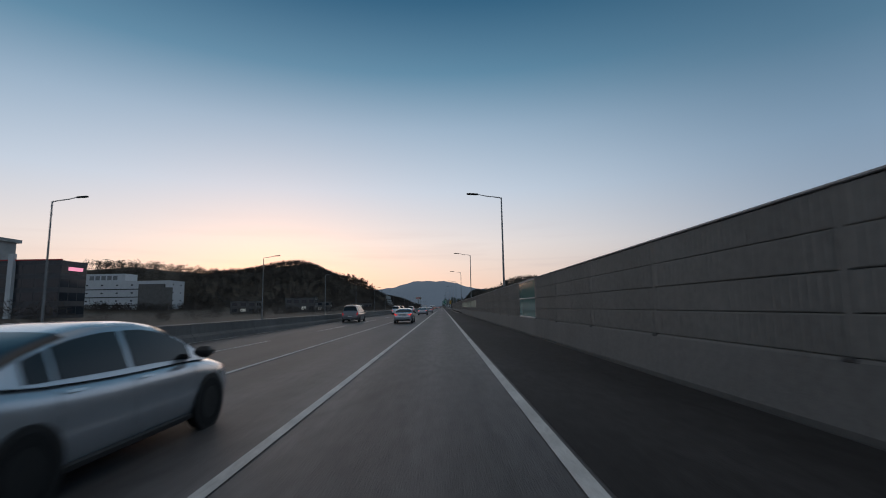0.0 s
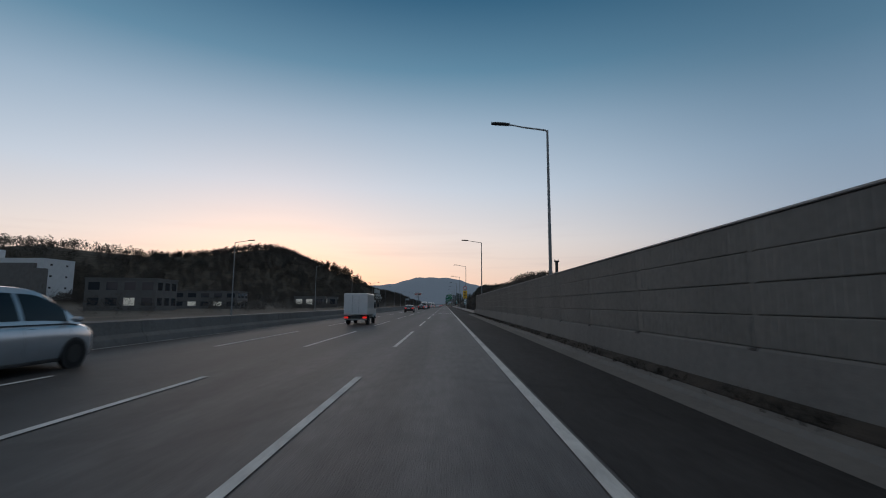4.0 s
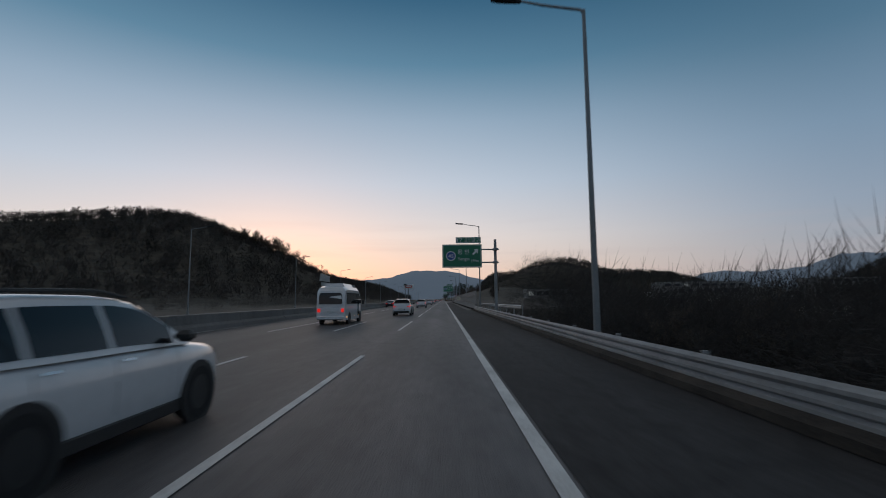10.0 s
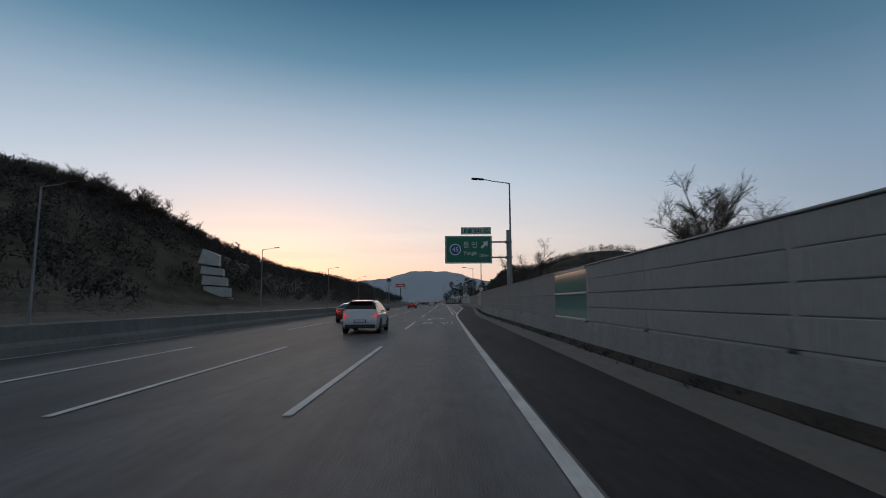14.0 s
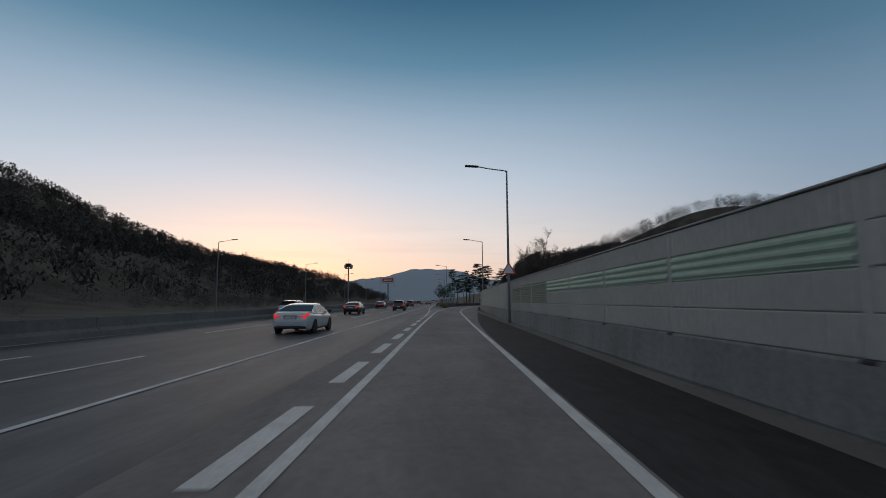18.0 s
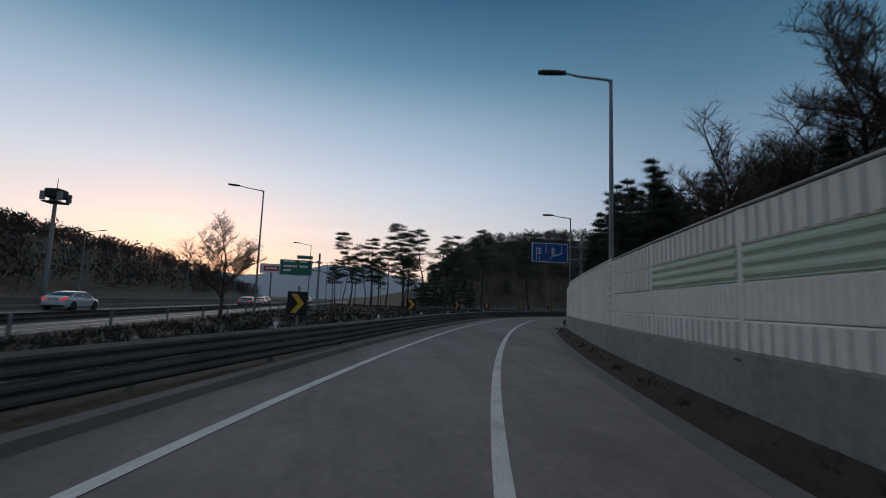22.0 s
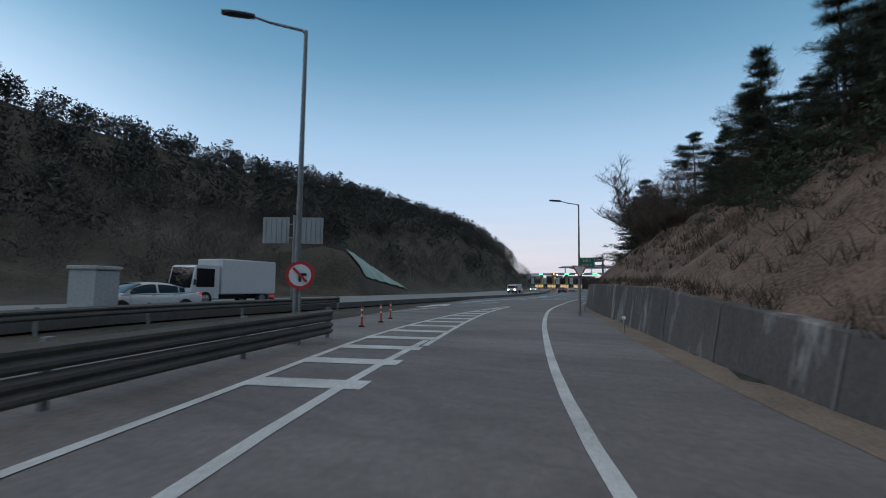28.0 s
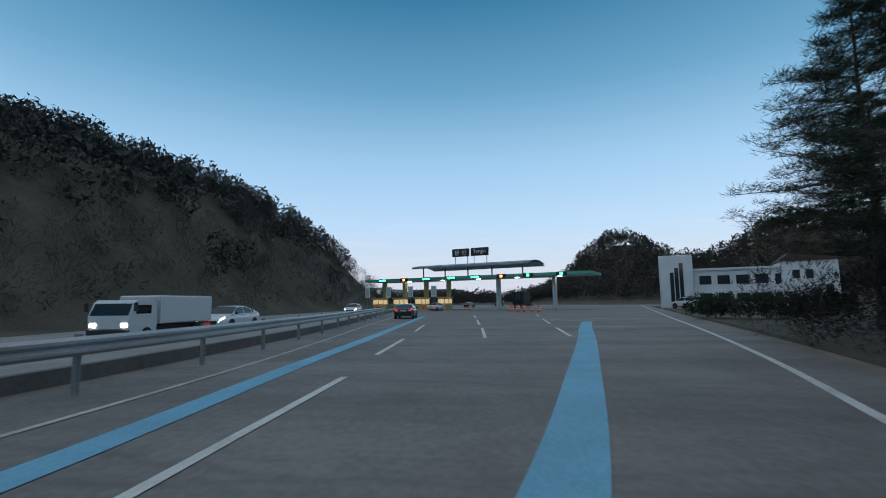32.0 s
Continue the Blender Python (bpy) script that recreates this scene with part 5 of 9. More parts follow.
exit_sign(pose(0.55, 424.6, 0), "150m")
exit_sign(pose(0.65, 571.3, 0), "150m")
s = thing("direction_sign", "green overhead direction sign on a grey cantilever pole", "road sign", pose(0.7, 866.5, 0, 0, 0, 0))
board(s, 0, 4.3, 4.6, 6.75, "sign_green", rim="sign_white")
board(s, 2.2, 4.3, 6.9, 7.4, "sign_green", "top_board", rim="sign_white")
b = Mesh()
for z, x0, x1 in ((6.4, 0.5, 2.0), (5.7, 0.5, 2.3), (6.4, 2.6, 3.6), (5.7, 2.6, 3.7), (5.15, 0.5, 1.5)):
    b.box(x0, x1, -0.03, -0.021, z, z + 0.3)
part("lettering", b, M["sign_white"], s)
cantilever(s, 5.2, 7.8, (5.4, 6.5), 0.4)

s = thing("gore_exit_sign", "low green exit sign on two posts at the nose", "road sign", pose(3.85, 791.6, 0, 0, 0, -2))
board(s, 0, 2.25, 2.36, 3.25, "sign_green", rim="sign_white")
board(s, 0.06, 0.5, 2.42, 3.19, "sign_black", "number_board", y=-0.03)
letters("17", 0.36, 0.45, s, 0.28, 2.8, -0.065)
letters("나가는곳", 1.0, 0.3, s, 1.15, 2.95)
letters("Exit", 0.45, 0.22, s, 0.95, 2.58)
sign_arrow(s, 1.9, 2.75, 0.45)
for x in (0.5, 1.75):
    b = Mesh()
    b.tube([(x, 0.08, 0), (x, 0.08, 3.2)], 0.05, 8)
    part("post", b, M["steel_dull"], s)

# blue toll-lane sign over the bend
s = thing("toll_lane_sign", "blue overhead lane sign with white lane diagram on cantilever pole", "road sign", pose(26.3, 838.3, 0, 0, 0, -4) @ pose(0, 0, -0.05))
board(s, 0, 3.3, 5.45, 7.2, "sign_blue", rim="sign_white")
b = Mesh()
for x0, z0, x1, z1, w in ((0.45, 5.6, 0.45, 6.75, 0.05), (1.3, 6.3, 1.3, 6.95, 0.05), (1.85, 6.05, 1.85, 6.85, 0.05), (2.7, 6.3, 2.7, 6.95, 0.05), (1.75, 5.7, 1.75, 6.05, 0.05), (0.72, 5.65, 0.72, 6.0, 0.06)):
    b.box(x0 - w / 2, x1 + w / 2, -0.032, -0.022, z0, z1)
for x in (0.72, 1.95):
    for k in range(3):
        b.box(x - 0.16, x + 0.16, -0.032, -0.022, 6.2 + 0.2 * k, 6.3 + 0.2 * k)
b.prism([(1.85, 5.98), (2.7, 6.22), (2.7, 6.3), (1.85, 6.06)], -0.032, -0.022)
part("lane_diagram", b, M["sign_white"], s)
letters("하이패스", 0.95, 0.2, s, 1.15, 5.52)
cantilever(s, 4.6, 7.9, (5.8, 6.9), 0.4)

s = thing("toll_gate_sign", "green toll gate distance sign on a grey cantilever pole", "road sign", pose(68.9, 885.4, 0, 0, 0, -62) @ pose(0, 0, -0.02))
board(s, 0, 1.95, 3.62, 5.05, "sign_green", rim="sign_white")
letters("요금내는 곳", 1.5, 0.32, s, 0.97, 4.7)
letters("Tollgate", 0.95, 0.24, s, 0.97, 4.29)
letters("200m", 0.65, 0.24, s, 0.97, 3.92)
cantilever(s, 2.9, 5.3, (4.0, 4.75), 0.3, 0.12)

s = thing("truck_lane_sign", "green overhead sign guiding goods vehicles on cantilever pole", "road sign", pose(177.2, 912.6, 0, 0, 0, -88))
board(s, 0, 2.2, 4.28, 5.9, "sign_green", rim="sign_white")
letters("화물차", 1.1, 0.42, s, 1.1, 5.42)
letters("우측으로", 1.5, 0.36, s, 1.1, 4.78)
cantilever(s, 3.3, 6.3, (4.75, 5.5), 0.4)


def post_sign(m, draw, pole_h, name, label, r=0.045):
    s_ = thing(name, label, "road sign", m)
    if pole_h:
        p = Mesh()
        p.tube([(0, 0.07, 0), (0, 0.07, pole_h)], r, 10)
        part("post", p, M["steel_dull"], s_)
    draw(s_)
    return s_


def round_sign(s_, z, r, body=None, y=-0.02):
    d = Mesh()
    d.disc((0, y, z), (0, 1, 0), r, 0.03, 28)
    part("rim", d, M["sign_red"], s_)
    d = Mesh()
    d.disc((0, y - 0.018, z), (0, 1, 0), r * 0.76, 0.01, 28)
    part("face", d, M["sign_white"], s_)
    if body:
        letters(body, r * 0.95, r * 0.62, s_, 0, z, y - 0.03, "sign_black")


def bar_plate(s_, x0, x1, z0, z1, mat, bars, bar_mat, y=-0.02):
    board(s_, x0, x1, z0, z1, mat, "plate", y=y)
    b_ = Mesh()
    for a in bars:
        b_.box(a[0], a[1], y - 0.03, y - 0.021, a[2], a[3])
    part("lettering", b_, M[bar_mat], s_)


def draw_yellow(s_):
    round_sign(s_, 5.45, 0.42)
    bar_plate(s_, -0.48, 0.48, 3.0, 4.85, "sign_yellow", [(-0.3, 0.3, 4.3 - 0.35 * k, 4.42 - 0.35 * k) for k in range(4)], "sign_black")
    hazard(s_, -0.3, 0.3, 1.6, 2.85)


def hazard(s_, x0, x1, z0, z1):
    board(s_, x0, x1, z0, z1, "sign_white", "marker_board", y=-0.02)
    b_ = Mesh()
    k = z0
    w = x1 - x0
    while k < z1 - 0.15:
        top = min(k + w * 0.55, z1)
        b_.prism([(x0, k), (x1, min(k + w * 0.5, z1)), (x1, min(k + w * 0.5 + 0.22, z1)), (x0, min(k + 0.22, z1))], -0.05, -0.041)
        k += 0.46
    part("striping", b_, material("teal_stripe", (0.03, 0.16, 0.16), 0.5), s_)


post_sign(pose(4.9, 259.75, 0), draw_yellow, 0, "lamp_post_signs", "round and yellow warning plates on the lamp post")
post_sign(pose(5.08, 349.05, 0), lambda s_: hazard(s_, -0.32, 0.32, 1.85, 3.25), 0, "marker_board", "teal and white striped marker board on the lamp post")
post_sign(pose(6.9, 612.5, 0), lambda s_: (round_sign(s_, 3.55, 0.42, "40"), bar_plate(s_, -0.4, 0.4, 2.85, 3.05, "sign_white", [(-0.3, 0.3, 2.92, 2.98)], "sign_black")), 0, "speed_limit_sign", "round forty speed limit sign on the lamp post")
post_sign(pose(13.33, 781.15, 0), lambda s_: (round_sign(s_, 4.55, 0.44, "40"), bar_plate(s_, -0.4, 0.4, 3.72, 3.97, "sign_white", [(-0.3, 0.3, 3.81, 3.87)], "sign_black")), 0, "speed_limit_sign", "round forty speed limit sign on the lamp post")


def triangle(s_, z, r, up=1):
    for q, mt, dy in ((1.0, "sign_red", 0), (0.72, "sign_white", -0.012)):
        b_ = Mesh()
        b_.prism([(-r * q, z - up * r * 0.58 * q), (r * q, z - up * r * 0.58 * q), (0, z + up * r * 1.15 * q)], -0.03 + dy, -0.01 + dy)
        part("triangle", b_, M[mt], s_)


post_sign(pose(7.98, 706.15, 0), lambda s_: triangle(s_, 3.6, 0.5), 0, "warning_sign", "red-edged warning triangle on the lamp post")
post_sign(pose(132.35, 907.75, 0, 0, 0, -75), lambda s_: (triangle(s_, 2.5, 0.42, -1), bar_plate(s_, -0.2, 0.2, 2.66, 2.7, "sign_white", [(-0.16, 0.16, 2.67, 2.69)], "sign_red", y=-0.05)), 2.6, "yield_sign", "red-edged downward give-way triangle on a post", 0.07)


def no_right(s_):
    round_sign(s_, 3.0, 0.44)
    b_ = Mesh()
    b_.box(-0.04, 0.04, -0.06, -0.05, 2.8, 3.05).box(-0.04, 0.2, -0.06, -0.05, 2.98, 3.06)
    part("arrow", b_, M["sign_black"], s_)
    b_ = Mesh()
    b_.prism([(-0.24, 3.2), (-0.18, 3.25), (0.24, 2.82), (0.18, 2.77)], -0.07, -0.06)
    part("bar", b_, M["sign_red"], s_)


post_sign(pose(115.1, 912.75, -0.7, 0, 0, -62) @ Matrix.Diagonal((0.82, 0.82, 0.82, 1)), no_right, 3.4, "no_turn_sign", "round red-edged no-turn sign on a post")

# chevrons outside the bend
ch = thing("chevron_sign", "black chevron board with a yellow arrow on a short post", "road sign", pose(10.1, 813.9, 0, 0, 0, -18), "chevrons")
board(ch, -0.31, 0.31, 1.05, 1.75, "sign_black")
b = Mesh()
b.prism([(-0.2, 1.12), (-0.02, 1.12), (0.22, 1.4), (-0.02, 1.68), (-0.2, 1.68), (0.04, 1.4)], -0.03, -0.021)
part("chevron", b, M["sign_yellow"], ch)
b = Mesh()
b.tube([(0, 0.06, 0), (0, 0.06, 1.9)], 0.035, 8)
part("post", b, M["steel_dull"], ch)
for x, y, r in ((14.9, 827.7, -22), (20.4, 841.1, -27), (26.8, 854.7, -33), (35.0, 865.7, -40), (43.4, 875.4, -46)):
    copy_thing(ch, pose(x, y, 0, 0, 0, r))

# the backs of two signs on one mast
s = thing("twin_sign", "pair of signs seen from the back on one steel mast", "road sign", pose(133.1, 928.1, 0.05, 0, 0, -70) @ Matrix.Diagonal((0.7, 1, 1.1, 1)))
for x0, x1 in ((-3.3, -0.5), (0.45, 3.1)):
    b = Mesh()
    b.box(x0, x1, 0.0, 0.05, 4.0, 5.75, bevel=0.01)
    part("panel_back", b, M["sign_back"], s)
    b = Mesh()
    for x in np.linspace(x0 + 0.3, x1 - 0.3, 5):
        b.box(x, x + 0.06, -0.05, 0.0, 4.05, 5.7)
    part("rib", b, M["steel_dull"], s)
b = Mesh()
b.tube([(0, 0.15, 0), (0, 0.15, 5.9)], 0.16, 12)
part("mast", b, M["steel_dull"], s, smooth=True)
b = Mesh()
for z in (4.4, 5.3):
    b.tube([(-3.2, 0.12, z), (3.0, 0.12, z)], 0.05, 8)
part("crossbar", b, M["steel_dull"], s)

# lamp beside the twin sign, lamps of the slip road's second leg
for x, y, z, h_s, rot in ((115.4, 913.1, 0, 0.9, -60), (132.5, 907.8, 0, 0.66, -72)):
    copy_thing(lamp_b, pose(x, y, z, 0, 0, rot)).scale = (h_s, h_s, h_s)
# high mast with floodlights and camera cage
s = thing("camera_mast", "tall lattice mast with a dark equipment platform", "mast", pose(-40.7, 889, 0))
b = Mesh()
b.tube([(0, 0, 0), (0, 0, 17)], [0.45, 0.28], 8)
part("pole", b, M["pole_grey"], s)
b = Mesh()
b.box(-1.4, 1.4, -1.4, 1.4, 16.2, 16.4).box(-1.2, 1.2, -1.2, 1.2, 17.0, 18.6, bevel=0.2)
part("platform", b, M["dark_metal"], s)
for dx, dy in ((-1.3, -1.3), (1.3, -1.3), (1.3, 1.3), (-1.3, 1.3)):
    b = Mesh()
    b.box(dx - 0.35, dx + 0.35, dy - 0.2, dy + 0.2, 16.5, 18.0, bevel=0.05)
    part("floodlight", b, M["pole_grey"], s)
b = Mesh()
b.tube([(0, 0, 18.5), (0, 0, 20.5)], 0.05, 6)
part("antenna", b, M["dark_metal"], s)
# billboard far ahead
s = thing("billboard", "white and red billboard on a tall post far ahead", "billboard", pose(-59, 1186, 0, 0, 0, -8))
board(s, -9, 9, 20, 27.5, "sign_white")
bar_plate(s, -6, 6, 22, 25.8, "sign_red", [(-4.5, 4.5, 23.2, 24.6)], "sign_white", y=-0.1)
b = Mesh()
b.tube([(0, 0.5, 0), (0, 0.5, 21)], 0.7, 10)
part("post", b, M["pole_grey"], s)

# ---------------------------------------------------------------- trees
def tri_mesh(name, verts, mat):
    """A mesh of loose triangles from an array of corners."""
    d = bpy.data.meshes.new(name)
    n = len(verts)
    d.vertices.add(n)
    d.vertices.foreach_set("co", np.ascontiguousarray(verts, dtype=np.float32).ravel())
    d.loops.add(n)
    d.loops.foreach_set("vertex_index", np.arange(n, dtype=np.int32))
    d.polygons.add(n // 3)
    d.polygons.foreach_set("loop_start", np.arange(0, n, 3, dtype=np.int32))
    d.materials.append(mat)
    d.update(calc_edges=True)
    return d


def sprays(centres, radii, count, length, width, rng, flat=1.0, droop=0.0):
    """Thin leaf or needle triangles round centres."""
    n = len(centres)
    c = np.repeat(centres, count, 0)
    r = np.repeat(radii, count)[:, None]
    v = rng.normal(size=(n * count, 3))
    v /= np.linalg.norm(v, axis=1)[:, None]
    p = c + v * r * rng.uniform(0.25, 1.0, (n * count, 1)) * np.array([1, 1, flat])
    d = v * 0.8 + rng.normal(size=v.shape) * 0.5
    d[:, 2] += 0.25 - droop
    d /= np.linalg.norm(d, axis=1)[:, None]
    s = np.cross(d, rng.normal(size=v.shape))
    s /= np.linalg.norm(s, axis=1)[:, None]
    l_ = length * rng.uniform(0.6, 1.4, (n * count, 1))
    w_ = width * rng.uniform(0.6, 1.4, (n * count, 1))
    return np.stack([p - s * w_, p + s * w_, p + d * l_], 1).reshape(-1, 3)


def hairs(p, d, length, width):
    """Slender twigs as one thin triangle each, from arrays of roots and directions."""
    d = d / np.linalg.norm(d, axis=1)[:, None]
    s = np.cross(d, np.roll(d, 1, 1) + 0.31)
    s /= np.linalg.norm(s, axis=1)[:, None]
    return np.stack([p - s * width, p + s * width, p + d * length], 1).reshape(-1, 3)


def bare_tree(m, seed, height, spread=0.55, twigs=True, label="bare winter tree with fine grey-brown twigs"):
    """Forking trunk, three orders of limbs, and two orders of hair-thin twigs."""
    rnd, rng = random.Random(seed), np.random.default_rng(seed)
    t_ = thing("bare_tree", label, "tree", m, "bare trees")
    trunk, limbs = Mesh(), Mesh()
    tips = []

    def grow(p, d, length, r, level):
        steps = (5, 5, 4, 3)[level]
        pts, rad, q = [p], [r], p
        for k in range(steps):
            d = (d + Vector((rnd.gauss(0, 0.15), rnd.gauss(0, 0.15), rnd.gauss(0.05, 0.09)))).normalized()
            q = q + d * (length / steps)
            pts.append(q)
            rad.append(r * (1 - 0.55 * (k + 1) / steps))
        (trunk if level == 0 else limbs).tube(pts, rad, 7 if level == 0 else 4 if level < 3 else 3, cap=level == 0)
        if level == 3:
            for a, b in zip(pts, pts[1:]):
                tips.append((a, b, d, length))
            return
        for k in range((6, 6, 6)[level] + rnd.randint(0, 2)):
            f = rnd.uniform(0.3, 1.0)
            i = min(steps - 1, int(f * steps))
            a = pts[i].lerp(pts[i + 1], f * steps - i)
            ang = rnd.uniform(0, 6.283)
            side = Vector((math.cos(ang), math.sin(ang), 0))
            nd = (d * (1 - spread) + side * spread + Vector((0, 0, 0.12 + 0.1 * rnd.random()))).normalized()
            grow(a, nd, length * rnd.uniform(0.42, 0.72) * (1.15 - 0.4 * f), max(0.011, rad[i] * rnd.uniform(0.4, 0.62)), level + 1)
        if level < 2:
            grow(pts[-1], d, length * 0.6, rad[-1], level + 1)

    grow(Vector((0, 0, -0.3)), Vector((rnd.gauss(0, 0.06), rnd.gauss(0, 0.06), 1)), height * 0.46, height * 0.016, 0)
    part("trunk", trunk, M["bark"], t_, smooth=True)
    part("limb", limbs, M["bark"], t_)
    per = 5
    a, b = np.array([q[0] for q in tips]), np.array([q[1] for q in tips])
    d, l_ = np.array([q[2] for q in tips]), np.array([q[3] for q in tips])
    f = rng.uniform(0, 1, (len(a), per, 1))
    p1 = (a[:, None] * (1 - f) + b[:, None] * f).reshape(-1, 3)
    d1 = (d[:, None] * 0.75 + rng.normal(size=(len(a), per, 3)) * 0.5 + np.array([0, 0, 0.1])).reshape(-1, 3)
    d1 /= np.linalg.norm(d1, axis=1)[:, None]
    l1 = np.repeat(l_, per)[:, None] * rng.uniform(0.35, 0.85, (len(p1), 1))
    p2 = p1 + d1 * l1 * rng.uniform(0.25, 0.8, (len(p1), 1))
    d2 = d1 + rng.normal(size=(len(p2), 3)) * 0.55
    l2 = l1 * rng.uniform(0.3, 0.6, (len(p2), 1))
    o = new("crown", tri_mesh("crown", np.concatenate([hairs(p1, d1, l1, 0.008), hairs(p2, d2, l2, 0.006)]), M["twig"]))
    o.parent = t_
    return t_


def pine_tree(m, seed, height, crown_from=0.35, width=0.28, dense=1.0, mat="pine", label="dark green pine with drooping needle clumps", flat_top=False, taper=1.0, fine=1.0, needle=0.0085):
    """A slightly crooked trunk, limbs with side branchlets, and a tuft of needles at every branchlet's end."""
    rnd, rng = random.Random(seed), np.random.default_rng(seed)
    t_ = thing("pine_tree", label, "tree", m, "pines")
    trunk, limbs = Mesh(), Mesh()
    bend = 0.11 if flat_top else 0.04
    pts, q, d = [], Vector((0, 0, -0.3)), Vector((rnd.gauss(0, bend), rnd.gauss(0, bend), 1)).normalized()
    n = 12
    for k in range(n + 1):
        pts.append(q)
        d = (d * 0.8 + Vector((rnd.gauss(0, bend), rnd.gauss(0, bend), 0.22))).normalized()
        q = q + d * height / n
    rad = [height * 0.0125 * (1 - 0.8 * k / n) for k in range(n + 1)]
    trunk.tube(pts, rad, 8)
    cs, rs, fl = [], [], []
    levels = int((9 if flat_top else 15) * dense)
    for k in range(levels):
        g = (k + rnd.random() * 0.7) / levels
        f = min(0.995, crown_from + (1 - crown_from) * g)
        i = min(n - 1, int(f * n))
        a = pts[i].lerp(pts[i + 1], f * n - i)
        if flat_top:
            reach = height * width * (0.5 + 0.6 * math.sin(math.pi * min(1, 0.15 + 0.8 * g))) * rnd.uniform(0.55, 1.2)
        else:
            reach = height * width * (1.12 - g ** taper) * rnd.uniform(0.7, 1.2)
        for j in range(rnd.randint(3, 5) if flat_top else rnd.randint(4, 6)):
            ang = rnd.uniform(0, 6.283)
            dirn = Vector((math.cos(ang), math.sin(ang), rnd.uniform(0.0, 0.35) if flat_top else rnd.uniform(-0.2, 0.25)))
            side = Vector((-dirn.y, dirn.x, 0))
            far = reach * rnd.uniform(0.55, 1.0)
            e = a + dirn * far
            mid = a.lerp(e, 0.5) + Vector((0, 0, far * (0.1 if flat_top else -0.03)))
            limbs.tube([a, mid, e], [max(0.02, rad[i] * 0.4), max(0.015, rad[i] * 0.25), 0.012], 4, cap=False)
            for u in (0.35, 0.5, 0.62, 0.74, 0.86, 1.0) if far > 1.0 else (0.5, 0.75, 1.0):
                if flat_top and u < 0.45:
                    continue
                base = a.lerp(mid, u * 2) if u < 0.5 else mid.lerp(e, u * 2 - 1)
                for w in (-1, 1) if u < 1 else (0,):
                    tip = base + (side * w * rnd.uniform(0.5, 1.1) + dirn * 0.35) * far * 0.24 * (1.25 - 0.6 * u) + Vector((0, 0, rnd.uniform(-0.02, 0.08) * far))
                    limbs.tube([base, tip], [0.014, 0.007], 3, cap=False)
                    cs.append(tip)
                    rs.append(height * (0.04 if flat_top else 0.03) * rnd.uniform(0.7, 1.25) + 0.08)
    count = max(12, int((36 if flat_top else 27) * fine))
    cs, rs = np.array(cs), np.array(rs)
    v = rng.normal(size=(len(cs) * count, 3))
    v[:, 2] = np.abs(v[:, 2]) * 0.9 - 0.25
    v /= np.linalg.norm(v, axis=1)[:, None]
    r = np.repeat(rs, count)[:, None]
    p = np.repeat(cs, count, 0) + v * r * rng.uniform(0.0, 0.75, (len(v), 1)) * np.array([1.15, 1.15, 0.55])
    tuft = hairs(p, v + rng.normal(size=v.shape) * 0.35, r * rng.uniform(0.38, 0.75, (len(v), 1)), needle * (height / 10) ** 0.7)
    part("trunk", trunk, M["bark"], t_, smooth=True)
    tagged(part("limb", limbs, M["bark"], t_), "", "", "", "stuff")
    o = new("crown", tri_mesh("crown", tuft, M[mat]))
    o.parent = t_
    return t_


def ground_z(x, y):
    return float(relief(np.array([x]), np.array([y]))[0])


R_ = random.Random(5)
bares = [bare_tree(pose(11, 335.9, -4.8), 3, 12.5), bare_tree(pose(20, 352, ground_z(20, 352)), 8, 8.0, 0.6), bare_tree(pose(15, 376, ground_z(15, 376)), 21, 8.5, 0.5),
         bare_tree(pose(23, 410, ground_z(23, 410)), 33, 9.0, 0.62)]


def plant(kinds, x, y, scale, lift=0.0, z=None):
    k = R_.choice(kinds)
    s = scale * R_.uniform(0.85, 1.15)
    o = copy_thing(k, pose(x, y, (ground_z(x, y) if z is None else z) + lift, 0, 0, R_.uniform(0, 360)))
    o.scale = (s, s, s)
    return o


for k in range(16):
    plant(bares[1:], R_.uniform(11, 30), 345 + 6.4 * k + R_.uniform(-2, 2), R_.uniform(0.6, 0.8))
for x, y, s in ((10.6, 469, 0.7), (9.4, 545.5, 0.84), (9.8, 549, 0.9), (10.2, 553, 0.74), (9.8, 559, 0.6), (10.4, 604, 0.8)):
    plant(bares[1:], x, y, s, z=0)
for k in range(7):
    y = 742 + 5.5 * k + R_.uniform(-2, 2)
    i = nearest(5.5, y) if y < 760 else min(range(len(EDGE)), key=lambda j: abs(EDGE[j].y - y))
    p = off(i, R_.uniform(7.5, 13))
    plant(bares[1:], p.x, p.y, R_.uniform(0.42, 0.55))
for k in range(26):
    i = min(range(len(EDGE)), key=lambda j: abs(EDGE[j].y - (797 + 1.6 * k)))
    p = off(i, R_.uniform(9, 19))
    plant(bares, p.x, p.y, R_.uniform(0.72, 0.95) * (0.75 if k < 8 else 1))
for x, y, s in ((74, 880, 0.85), (79, 882, 0.9), (84, 884, 0.8), (90, 886, 0.85), (96, 890, 0.8), (66, 873, 0.9), (70, 876, 1.0), (73, 872, 1.1), (78, 877, 1.05), (85, 879, 1.0), (120, 899, 0.6), (126, 901, 0.55), (130, 899, 0.6), (157, 902.5, 1.2), (150, 901.5, 1.25), (163, 899, 1.1), (152.5, 902.6, 1.15), (160, 901.2, 1.2), (134, 900, 0.7), (141, 902, 0.95), (145.5, 903, 1.0)):
    plant(bares, x, y, s)
